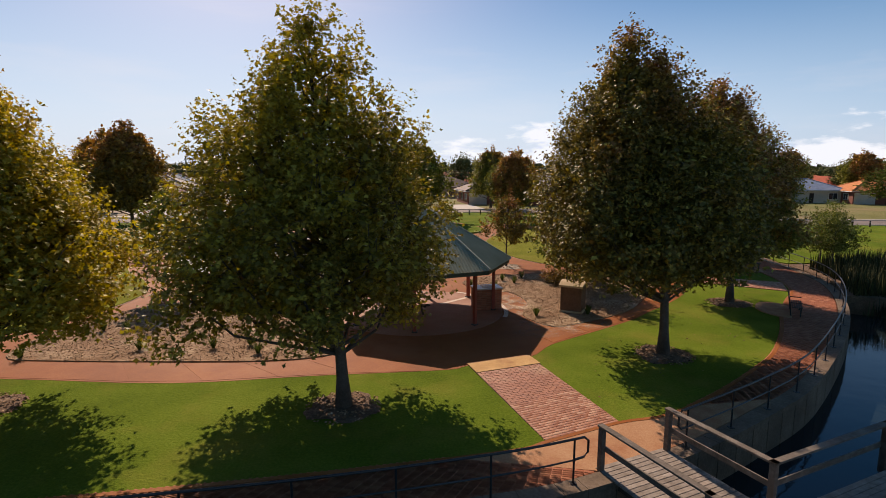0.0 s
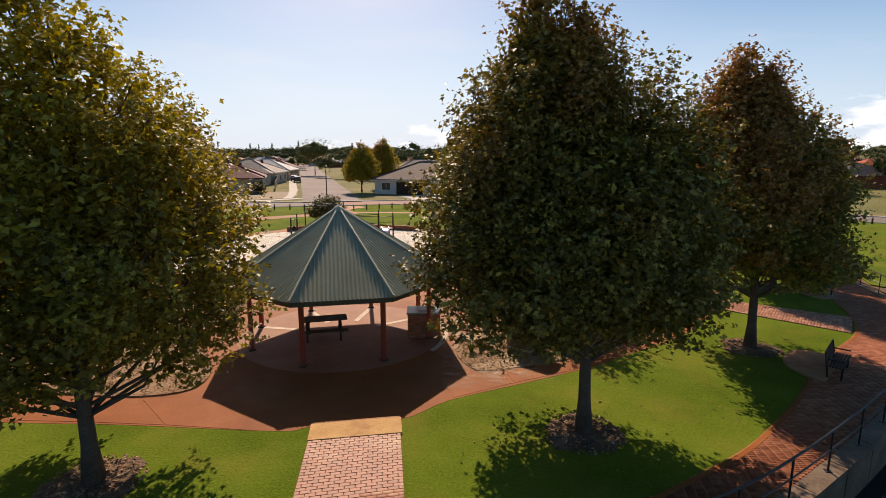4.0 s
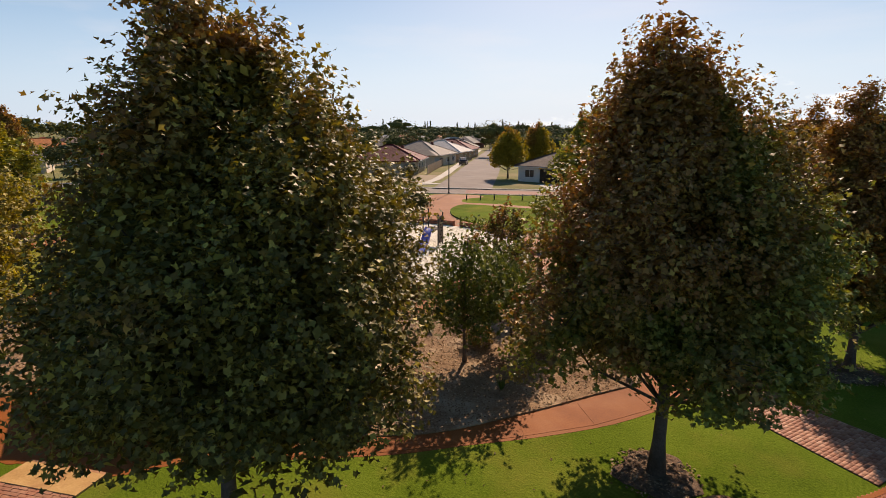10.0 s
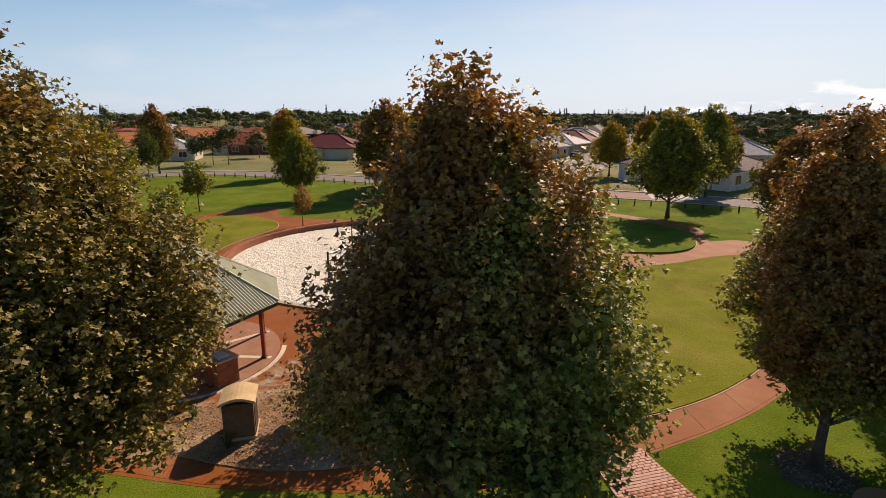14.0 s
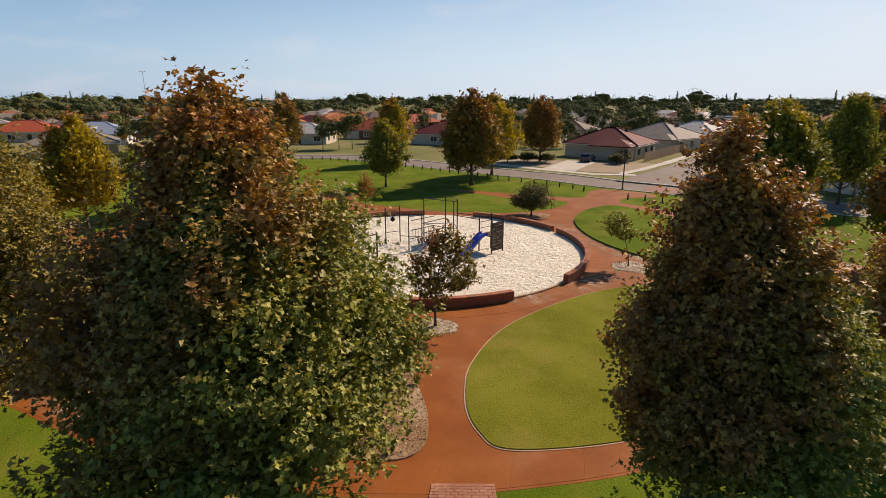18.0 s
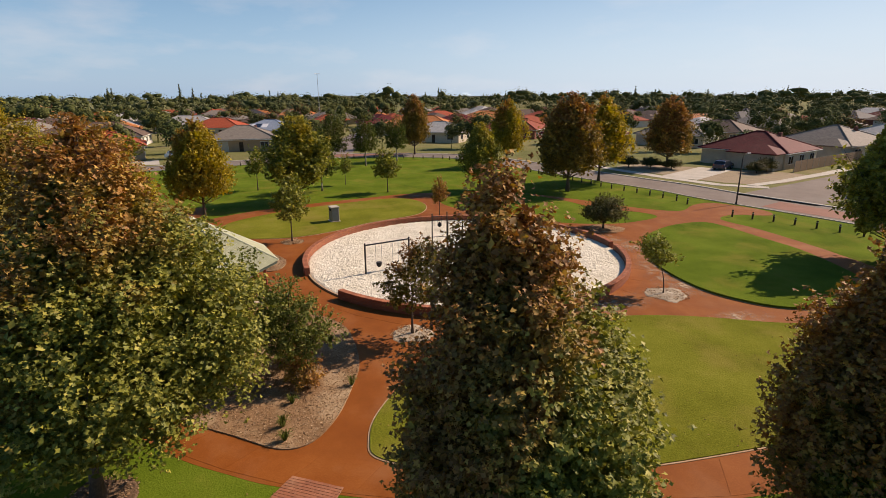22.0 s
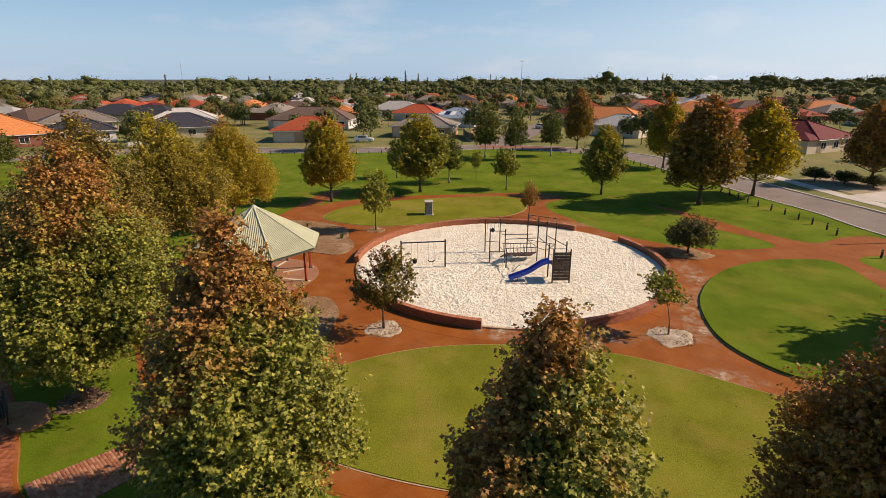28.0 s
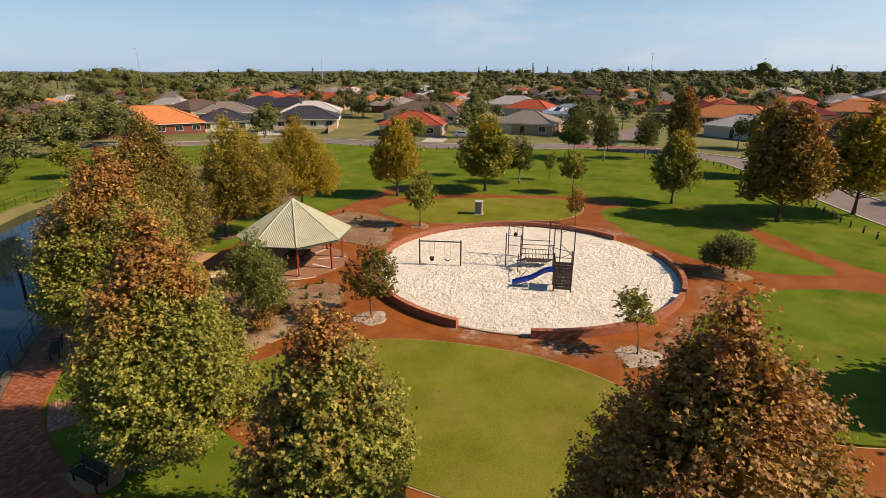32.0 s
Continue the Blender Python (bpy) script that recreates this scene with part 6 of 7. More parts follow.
    bar((-6.4, 42.9, 0.0), (-5.7, 43.6, 0.9), 0.025, "grab_bar")
    return p


play_unit()


MAT["bin"] = plain("beige_grey_bin_paint", (0.27, 0.235, 0.18), 0.7)


def cabinet():
    c = base("litter_bin", pose(-22.2, 31.85, 0.05, 0, 0, 20), "chest-high grey-beige litter bin enclosure with a dark slot", "litter bin")
    c.scale = (1.4, 1.3, 1.0)
    part("body", box_bm((0.7, 0.6, 1.35), pose(0, 0, 0.7), 0.05), MAT["bin"], c)
    part("slot", box_bm((0.5, 0.02, 0.2), pose(0, -0.302, 1.15), 0.01), MAT["rubber"], c, "dark slot")
    part("slot", box_bm((0.02, 0.4, 0.2), pose(-0.352, 0, 1.15), 0.01), MAT["rubber"], c, "dark slot")
    part("lid", box_bm((0.78, 0.68, 0.07), pose(0, 0, 1.41), 0.015), MAT["concrete"], c)
    part("door", box_bm((0.02, 0.5, 1.1), pose(0.355, 0, 0.72), 0.005), FENCE_GREY, c)
    part("plinth", box_bm((0.85, 0.75, 0.06), pose(0, 0, 0.02), 0.01), MAT["concrete"], c)
    return c


cabinet()


# ---------------------------------------------------------------- bollards, lamps
def even_along(line, spacing):
    p = np.array(line, float)
    d = np.r_[0, np.cumsum(np.hypot(*np.diff(p, axis=0).T))]
    s = np.arange(0, d[-1] + 0.01, spacing)
    return np.c_[np.interp(s, d, p[:, 0]), np.interp(s, d, p[:, 1])]


first = None
for line, gap in (([(-79, 29), (-78.5, 36.5), (-74, 50), (-66.8, 54.8), (-60, 58.5), (-47, 63.5), (-36, 66.8), (-31, 69.0), (-26, 70.6), (-23.2, 70.6)], 2.0), ([(-17.6, 71.3), (-14.6, 74), (-10.5, 76.3), (-7.5, 77.8), (0, 81.2), (9, 82.6), (15.5, 81.8), (33, 71.4), (54, 63.6), (76, 66.4)], 1.8),
                  ([(-60.5, -14), (-63.5, 0), (-72, 19)], 2.4)):
    for i, (x, y) in enumerate(even_along(line, gap)):
        m = pose(x, y, 0, ((i * 7) % 5) - 2, ((i * 3) % 5) - 2, (i * 31) % 90)
        if first is None:
            first = base("bollard", m, "short dark timber bollard on the lawn beside the street", "bollard", "bollards along the street")
            part("post", tube_bm([(0, 0, -0.1), (0, 0, 0.66), (0, 0, 0.72)], [0.085, 0.085, 0.06], 8), MAT["dark_timber"], first)
            part("band", tube_bm([(0, 0, 0.56), (0, 0, 0.61)], 0.089, 8), MAT["white"], first, "thin pale reflective band")
        else:
            copy_thing(first, m)


def street_lamp(x, y, turn, h, label, mast=False):
    s = base("street_lamp", pose(x, y, 0, 0, 0, turn), label, "street lamp")
    if mast:
        part("pole", tube_bm([(0, 0, 0), (0, 0, h)], [0.16, 0.07], 8), MAT["steel"], s)
        part("cross_arm", box_bm((2.2, 0.1, 0.1), pose(0, 0, h), 0.01), MAT["steel"], s)
        for k in (-0.9, 0, 0.9):
            part("lamp_head", box_bm((0.4, 0.3, 0.25), pose(k, 0.1, h + 0.18, 30, 0, 0), 0.02), MAT["white"], s)
    else:
        part("pole", tube_bm([(0, 0, 0), (0, 0, h * 0.9), (0.15, 0, h * 0.98), (0.7, 0, h)], [0.09, 0.06, 0.05, 0.035], 8), MAT["pole"], s)
        part("lamp_head", box_bm((0.55, 0.2, 0.1), pose(0.95, 0, h), 0.03), MAT["white"], s)
        part("base_plate", tube_bm([(0, 0, 0), (0, 0, 0.25)], [0.14, 0.11], 8), MAT["pole"], s)
    return s


street_lamp(-23.3, 75.9, 110, 5.6, "slim dark street lamp pole beside the road")


# ---------------------------------------------------------------- houses round the park
def hip_roof_bm(w, d, z, rise, over=0.55):
    """A hipped roof over a w by d plan, eaves at z; the ridge runs along the longer side."""
    bm = bmesh.new()
    W, D = w / 2 + over, d / 2 + over
    e = [bm.verts.new(p) for p in ((-W, -D, z), (W, -D, z), (W, D, z), (-W, D, z))]
    u = [bm.verts.new((v.co.x, v.co.y, z - 0.16)) for v in e]
    k = max(0.01, W - D)
    r = [bm.verts.new((-k, 0, z + rise)), bm.verts.new((k, 0, z + rise))]
    bm.faces.new((e[0], e[1], r[1], r[0]))
    bm.faces.new((e[2], e[3], r[0], r[1]))
    bm.faces.new((e[1], e[2], r[1]))
    bm.faces.new((e[3], e[0], r[0]))
    for i in range(4):
        bm.faces.new((u[i], u[(i + 1) % 4], e[(i + 1) % 4], e[i]))
    bm.faces.new(u[::-1])
    return bm


def ridge_lines(w, d, z, rise, over=0.55):
    W, D = w / 2 + over, d / 2 + over
    k = max(0.01, W - D)
    for a, b in (((-k, 0), (k, 0)), ((-W, -D), (-k, 0)), ((-W, D), (-k, 0)), ((W, -D), (k, 0)), ((W, D), (k, 0))):
        za = z if abs(a[1]) > 0.01 else z + rise
        yield (a[0], a[1], za + 0.03), (b[0], b[1], z + rise + 0.03)


def house(x, y, turn, w, d, roof, wall, label, wing=None, solar=0, h=2.7, rise=None, garage=True, name="house"):
    """A single-storey house: hipped roof, windows with frames and sills, a door, a garage door, a wing."""
    hs = base(name, pose(x, y, -0.05, 0, 0, turn), label, "house")
    rise = rise or d * 0.23
    part("wall", box_bm((w, d, h), pose(0, 0, h / 2)), WALLS[wall], hs)
    rf = part("roof", hip_roof_bm(w, d, h + 0.05, rise), ROOF[roof], hs)
    for a, b in ridge_lines(w, d, h + 0.05, rise):
        part("ridge_cap", tube_bm([a, b], 0.11, 5), ROOF[roof], rf)
    part("gutter", box_bm((w + 1.2, d + 1.2, 0.12), pose(0, 0, h - 0.12), 0.01), MAT["white"], hs, "pale gutter and eaves")
    if wing:
        wx, wy, ww, wd = wing
        part("wing_wall", box_bm((ww, wd, h), pose(wx, wy, h / 2)), WALLS[wall], hs)
        bm = hip_roof_bm(ww, wd, h + 0.04, min(ww, wd) * 0.24)
        bmesh.ops.translate(bm, vec=(wx, wy, 0), verts=bm.verts)
        part("wing_roof", bm, ROOF[roof], hs)
    for sx, sy, rot, span in ((0, -1, 0, w), (0, 1, 180, w), (1, 0, 90, d), (-1, 0, -90, d)):
        n = max(2, int(span / 4))
        for k in range(n):
            t = -span / 2 + span * (k + 0.5) / n
            m = pose(sx * w / 2 + (t if sx == 0 else 0), sy * d / 2 + (t if sy == 0 else 0), 0, 0, 0, rot)
            dark = "dark garage" in label
            # an open garage gets a flat dark panel for the shade inside it
            if sy == -1 and k == (1 if dark else 0) and garage:
                part("garage_door", box_bm((5.0 if dark else min(4.6, span / n * 0.9), 0.06, 2.3), m @ pose(0, -0.03, 1.15), 0.01), MAT["dark_timber"] if dark else MAT["garage"], hs, "shade inside an open garage, painted as a flat dark panel" if dark else "pale panelled garage door")
                continue
            if sy == -1 and k == n // 2:
                part("door", box_bm((0.9, 0.06, 2.05), m @ pose(0, -0.03, 1.03), 0.01), MAT["dark_timber"], hs)
                continue
            win = part("window", box_bm((1.7, 0.05, 1.25), m @ pose(0, -0.02, 1.45)), MAT["glass"], hs)
            bm = bmesh.new()
            for fx, fz, fw, fh in ((0, 0.65, 1.82, 0.08), (0, -0.65, 1.82, 0.08), (-0.87, 0, 0.08, 1.3), (0.87, 0, 0.08, 1.3), (0, 0, 0.05, 1.3)):
                box(bm, (fw, 0.09, fh), m @ pose(fx, -0.03, 1.45 + fz))
            part("window_frame", bm, MAT["white"], win)
    for k in range(solar):
        m = pose(-w * 0.28 + k * 1.9, -d * 0.30, h + 0.12 + rise * 0.42, math.degrees(math.atan2(rise, d / 2 + 0.55)), 0, 0)
        part("solar_panel", box_bm((1.7, 2.4, 0.05), m), MAT["solar"] if k % 2 else MAT["white_sheet"], hs, "roof panel")
    part("chimney" if not solar else "vent", box_bm((0.6, 0.5, 1.3), pose(w * 0.18, d * 0.12, h + rise * 0.75), 0.03), WALLS["brick"], hs)
    return hs


MAT["garage"] = plain("cream_garage_door", (0.50, 0.45, 0.37), 0.6)
MAT["verge"] = surface("bare_sandy_soil", [(0.22, 0.16, 0.10), (0.30, 0.23, 0.15), (0.38, 0.30, 0.21)], fine=6.0, broad=0.3, rough=0.95, stain=(0.16, 0.15, 0.06), stain_scale=0.3, stain_amount=0.6)
MAT["solar"] = plain("dark_blue_solar_cell", (0.02, 0.03, 0.06), 0.15)
MAT["white_sheet"] = plain("white_roof_sheet", (0.70, 0.70, 0.70), 0.5)
NEAR_HOUSES = [
    (-57, -79, -32, 24, 17, "orange", "brick", "house with bright orange tiled roof and dark brick walls", (7, -8.5, 8, 6), 0),
    (-71, -68, -40, 13, 12, "dark", "white", "house with charcoal tiled roof and pale walls", None, 0),
    (-87, -53, -52, 17, 13, "dark", "cream", "house with charcoal roof carrying pale solar panels", (3, -7, 8, 5), 5),
    (-87, -17, 110, 15, 12, "red", "tan", "house with red-orange tiled roof near the street", None, 0),
    (-120, -33, 100, 24, 14, "brown", "white", "long brown-roofed house with a white patio", (-4, -8, 10, 5), 0),
    (-104, 7, 95, 15, 12, "grey", "tan", "house with a plain grey roof", None, 0),
    (-137, 8, 80, 15, 12, "blue", "white", "house with blue-grey metal roof", None, 3),
    (-156, -11, 85, 16, 12, "red", "cream", "house with red tiled roof behind others", None, 0),
    (-176, -26, 95, 20, 13, "white", "white", "house with white metal roof", None, 0),
    (-146, 53, 70, 24, 14, "orange", "brick", "long house with orange-red tiled roof", (5, -8, 8, 6), 0),
    (-190, 88, 75, 20, 13, "orange", "tan", "orange-roofed house far along the street", None, 0),
    (-118, 56, 62, 14, 11, "white", "cream", "pale flat shed-like house near a cul-de-sac", None, 0),
    (-100, 90, 42, 17, 13, "crimson", "cream", "house with dark red tiled roof behind street trees", (5, -7, 7, 5), 0),
    (-57.2, 104.7, 28, 14, 12.5, "crimson", "cream", "house with crimson tiled roof and cream garage", (3.2, -7, 7, 5), 0),
    (-66, 128, 14, 15, 14, "grey", "cream", "house with pale grey tiled roof", (4, -7, 7, 5), 0),
    (-72, 147, 14, 15, 13, "white", "tan", "house with pale roof along the side street", None, 0),
    (-81, 166, 18, 16, 13, "crimson", "tan", "house with dull red roof along the side street", None, 0),
    (-92, 186, 24, 16, 13, "grey", "cream", "grey-roofed house along the side street", None, 0),
    (-106, 206, 30, 17, 13, "white", "cream", "pale-roofed house along the side street", None, 0),
    (-14.4, 105.0, -5, 18, 13, "brown", "white", "pale house with brown tiled roof and a dark garage opening", None, 0),
    (13, 114, 8, 16, 13, "brown", "brick", "brown-roofed brick house behind street trees", (5, -8, 7, 6), 0),
    (34, 112, 2, 16, 13, "brown", "tan", "brown-roofed house beyond the street", None, 0),
    (-22, 140, 20, 15, 12, "white", "cream", "white-roofed house behind others", None, 0), (-31, 163, 22, 15, 12, "grey", "tan", "grey-roofed house behind others", None, 0),
    (92, 112, -10, 13, 10, "orange", "brick", "orange-roofed brick house beyond the pond", (5, -7, 7, 5), 0),
    (80, 118, -5, 13, 10, "blue", "cream", "blue-grey roofed house beyond the pond", None, 0), (108, 112, -15, 17, 13, "crimson", "tan", "dull red roofed house beyond the pond", None, 0),
    (-95, 112, 40, 16, 12, "grey", "cream", "grey-roofed house behind the street", None, 0), (-104, 130, 30, 16, 12, "brown", "tan", "brown-roofed house behind the street", None, 0),
    (-128, 80, 55, 16, 13, "red", "brick", "red-roofed house behind the street", None, 0), (-108, -70, -55, 18, 13, "white", "white", "white-roofed house behind others", None, 0),
    (-92, -92, -40, 18, 13, "grey", "cream", "pale-roofed house behind others", None, 0),
]
for x, y, turn, w, d, roof, wall, label, wing, solar in NEAR_HOUSES:
    house(x, y, turn, w, d, roof, wall, label, wing, solar)

# driveways and yards
for x, y, turn, w, l in ((-47.4, 87.0, 36, 5.5, 15), (-70, -50, -45, 6, 10), (-124, 62, 65, 7, 14), (-78, -6, 110, 5, 8), (5, 100, 8, 5.0, 13), (-12.0, 91.4, 36, 5.6, 15)):
    m = pose(x, y, 0, 0, 0, turn)
    c = [m @ Vector(p) for p in ((-w / 2, -l / 2, 0), (w / 2, -l / 2, 0), (w / 2, l / 2, 0), (-w / 2, l / 2, 0))]
    sheet("driveway", [(p.x, p.y) for p in c], -0.06, -0.03, MAT["concrete"], "pale concrete driveway", "driveway", 0)
sheet("footpath", [(-35.6, 86.4), (-34.4, 87.2), (-36.6, 93.0), (-42.0, 105.0), (-48.2, 117.2), (-62.2, 145), (-104, 228), (-105.5, 227.2), (-63.7, 144.2), (-49.7, 116.5), (-43.5, 104.4), (-38.2, 93.2)], -0.06, -0.02, MAT["concrete"], "pale concrete footpath along the side street", "pavement", 0)
sheet("footpath", [(-62, 72.6), (-44, 78.3), (-36, 81.9), (-32.2, 87.2), (-33.6, 88.2), (-37, 83.6), (-45, 80.0), (-63, 74.4)], -0.06, -0.02, MAT["concrete"], "pale concrete footpath beside the street", "pavement", 0)
sheet("sandy_verge", [(-56, 77.5), (-46, 81), (-37.5, 85), (-36, 92), (-41, 101), (-46, 100), (-52, 92), (-60, 84)], -0.06, -0.035, MAT["verge"], "bare sandy verge in front of houses", "ground", 4)


def fence(line, label, h=1.7):
    f = base("fence", pose(*line[0], 0), label, "fence")
    off = Vector((-line[0][0], -line[0][1], 0))
    for a, b in zip(line, line[1:]):
        d = Vector((b[0] - a[0], b[1] - a[1], 0))
        n = max(1, round(d.length / 2.4))
        for k in range(n):
            c = Vector((*a, 0)) + d * ((k + 0.5) / n) + off
            m = Matrix.Translation(c) @ Matrix.Rotation(math.atan2(d.y, d.x), 4, "Z")
            part("panel", box_bm((d.length / n - 0.06, 0.05, h), m @ pose(0, 0, h / 2), 0.006), FENCE_TAN, f)
            part("post", box_bm((0.09, 0.09, h + 0.1), m @ pose(-d.length / n / 2, 0, h / 2), 0.008), FENCE_GREY, f)
    return f


FENCE_TAN = plain("tan_fence_sheet", (0.26, 0.17, 0.10), 0.8)
fence([(-45.2, 101.8), (-49.5, 110), (-54, 119), (-61.5, 133.5)], "tan sheet fence beside the crimson-roofed house")
fence([(-76, -36), (-83, -40), (-88, -44)], "pale fence in front of a house")
fence([(-92, 22), (-101, 18), (-108, 16)], "low pale fence along the cul-de-sac")
fence([(-118, 20), (-108, 18)], "tan fence behind the cul-de-sac")


# ---------------------------------------------------------------- vehicles
def car(x, y, turn, paint, label, van=False, l=4.5, name="car"):
    c = base(name, pose(x, y, -0.03, 0, 0, turn), label, "van" if van else "car")
    h, w = (2.1, 1.9) if van else (1.5, 1.8)
    if van:
        prof = [(-l / 2, 0.35), (-l / 2, 1.0), (-l / 2 + 0.15, h - 0.06), (-l / 2 + 0.4, h), (l / 2 - 1.3, h), (l / 2 - 0.9, h - 0.12), (l / 2 - 0.25, 1.1), (l / 2, 0.95), (l / 2, 0.35)]
    else:
        prof = [(-l / 2, 0.35), (-l / 2, 0.95), (-l / 2 + 0.35, 1.02), (-l / 2 + 0.75, h - 0.06), (-l / 2 + 1.1, h), (0.45, h), (0.75, h - 0.06), (1.2, 1.0), (l / 2 - 0.12, 0.85), (l / 2, 0.65), (l / 2, 0.35)]
    bm = bmesh.new()
    rows = []
    for s, k in ((-w / 2, 0.0), (-w / 2 + 0.05, 1.0), (w / 2 - 0.05, 1.0), (w / 2, 0.0)):
        rows.append([bm.verts.new((px_ * (1 - 0.02 * (1 - k)), s * (1 - 0.16 * max(0, (pz - 1.0) / (h - 1.0))), pz - 0.05 * (1 - k) * (pz > 0.6))) for px_, pz in prof])
    n = len(prof)
    for r, q in zip(rows, rows[1:]):
        for i in range(n):
            bm.faces.new((r[i], r[(i + 1) % n], q[(i + 1) % n], q[i]))
    bm.faces.new(rows[0])
    bm.faces.new(rows[-1][::-1])
    bmesh.ops.recalc_face_normals(bm, faces=bm.faces)
    part("body", bm, paint, c)
    for s in (-1, 1):
        if van:
            part("side_window", box_bm((l * 0.62, 0.03, 0.5), pose(-0.2, s * (w / 2 - 0.07), 1.55, s * 6, 0, 0), 0.01), MAT["glass"], c)
        else:
            part("side_window", box_bm((1.9, 0.03, 0.36), pose(-0.35, s * (w / 2 - 0.08), 1.22, s * 14, 0, 0), 0.01), MAT["glass"], c)
        part("headlight", box_bm((0.06, 0.3, 0.14), pose(l / 2 - 0.02, s * 0.62, 0.75), 0.01), MAT["white"], c)
        part("tail_light", box_bm((0.06, 0.2, 0.18), pose(-l / 2 + 0.01, s * 0.7, 0.85), 0.01), MAT["red_post"], c)
        for x0 in (-l * 0.31, l * 0.31):
            wheel = part("wheel", tube_bm([(x0, s * (w / 2 - 0.2), 0.32), (x0, s * (w / 2 + 0.01), 0.32)], 0.33, 14), MAT["rubber"], c)
            part("rim", tube_bm([(x0, s * (w / 2 + 0.005), 0.32), (x0, s * (w / 2 + 0.025), 0.32)], [0.2, 0.18], 10), MAT["steel"], wheel)
    a = -42 if van else -58
    part("windscreen", box_bm((0.03, w * 0.78, 0.75), pose(l / 2 - 0.62 if van else 0.98, 0, 1.5 if van else 1.23, 0, a if not van else -32, 0), 0.01), MAT["glass"], c)
    part("rear_window", box_bm((0.03, w * 0.74, 0.5), pose(-l / 2 + (0.05 if van else 0.55), 0, 1.5 if van else 1.24, 0, 6 if van else 40, 0), 0.01), MAT["glass"], c)
    return c


PAINT = {k: plain(k + "_car_paint", v, 0.25, 0.0, 0.6) for k, v in {"dark_blue": (0.012, 0.016, 0.04), "white": (0.72, 0.72, 0.72), "black": (0.012, 0.012, 0.014), "silver": (0.4, 0.41, 0.42)}.items()}
car(-50.8, 93.6, 125, PAINT["dark_blue"], "dark blue car parked on a pale driveway")
car(-128, 64, 150, PAINT["white"], "white van parked in front of an orange-roofed house", True, 5.4, "van")
car(-153, 62, 150, PAINT["white"], "white van parked farther up the cul-de-sac", True, 5.0, "van")
car(-55.5, 132.5, 115, PAINT["black"], "black four-wheel drive parked beside the side street", False, 4.8)
car(-59.8, 139.5, 115, PAINT["black"], "dark car parked beside the side street")
car(-85.5, -2.5, 110, PAINT["white"], "white car parked beside a red-roofed house")
car(-133, 34, 160, PAINT["silver"], "silver car in the cul-de-sac")


# ---------------------------------------------------------------- suburb and woods to the horizon
rng = np.random.default_rng(5)
taken = [(h[0], h[1], 13.0) for h in NEAR_HOUSES]
ROADS = [np.array(smooth_line(l, 4)) for l in (ROAD_IN, [(-25, 84), (-28, 95), (-32.4, 107.8), (-51.4, 145.8), (-104, 252), (-156, 357)], [(-85, 32), (-112, 34.5), (-150, 38)])]


def clear_of(x, y, r, road_gap=9.0):
    if any((x - a) ** 2 + (y - b) ** 2 < (r + c) ** 2 for a, b, c in taken):
        return False
    return all(np.min((x - p[:, 0]) ** 2 + (y - p[:, 1]) ** 2) > (road_gap + r * 0.5) ** 2 for p in ROADS)


def outside(x, y):
    """Beyond the street that rings the park, the pond and its banks."""
    return not inside(PARK, x, y) and not inside([(-70, -75), (-30, -70), (40, -75), (110, -40), (110, 62), (28, 70), (-40, 20)], x, y)


ROOF_KEYS = ["orange", "red", "crimson", "brown", "grey", "white", "dark", "brown", "grey", "red"]
WALL_KEYS = ["cream", "brick", "tan", "white"]
BOX = {}
for wk in WALL_KEYS:
    for k, (w, d) in enumerate(((17, 12), (14, 12), (20, 13))):
        bm = box_bm((w, d, 2.6), pose(0, 0, 1.3))
        me = bpy.data.meshes.new("wall")
        bm.to_mesh(me)
        bm.free()
        me.materials.append(WALLS[wk])
        BOX[wk, k] = me
HIP = {}
for rk in set(ROOF_KEYS):
    for k, (w, d) in enumerate(((17, 12), (14, 12), (20, 13))):
        bm = hip_roof_bm(w, d, 2.65, d * 0.23)
        bm2 = hip_roof_bm(7, 6, 2.63, 1.5)
        bmesh.ops.translate(bm2, vec=(w * 0.25, -d * 0.5, 0), verts=bm2.verts)
        tmp = bpy.data.meshes.new("tmp")
        bm2.to_mesh(tmp)
        bm2.free()
        bm.from_mesh(tmp)
        me = bpy.data.meshes.new("roof")
        bm.to_mesh(me)
        bm.free()
        me.materials.append(ROOF[rk])
        HIP[rk, k] = me
FAR_WINDOW = bpy.data.meshes.new("window")
box_bm((1.9, 12.1, 1.2), pose(0, 0, 1.45)).to_mesh(FAR_WINDOW)
FAR_WINDOW.materials.append(MAT["glass"])
made = 0
for gx in range(-16, 15):
    for gy in range(-12, 18):
        x, y = gx * 25 + rng.uniform(-5, 5), gy * 23 + rng.uniform(-5, 5)
        r = math.hypot(x, y - 40)
        ang = math.degrees(math.atan2(x, y - 40))
        if r < 95 or r > 360 or not (-175 < ang < 62) or rng.uniform() < 0.10 + 0.25 * (r > 260) or not outside(x, y) or not clear_of(x, y, 9):
            continue
        taken.append((x, y, 7.0))
        k = int(rng.integers(0, 3))
        rk, wk = ROOF_KEYS[int(rng.integers(0, len(ROOF_KEYS)))], WALL_KEYS[int(rng.integers(0, 4))]
        hs = base("house", pose(x, y, -0.05, 0, 0, float(rng.choice([0, 90, 180, 270])) + 14 + rng.uniform(-6, 6)), f"single-storey house with {rk} hipped roof among trees", "house", "houses of the suburb")
        new("wall", BOX[wk, k]).parent = hs
        new("roof", HIP[rk, k]).parent = hs
        for wx in (-4.5, 0.0, 4.5):
            o = new("window", FAR_WINDOW)
            o.parent = hs
            o.matrix_basis = pose(wx, 0, 0)
        made += 1


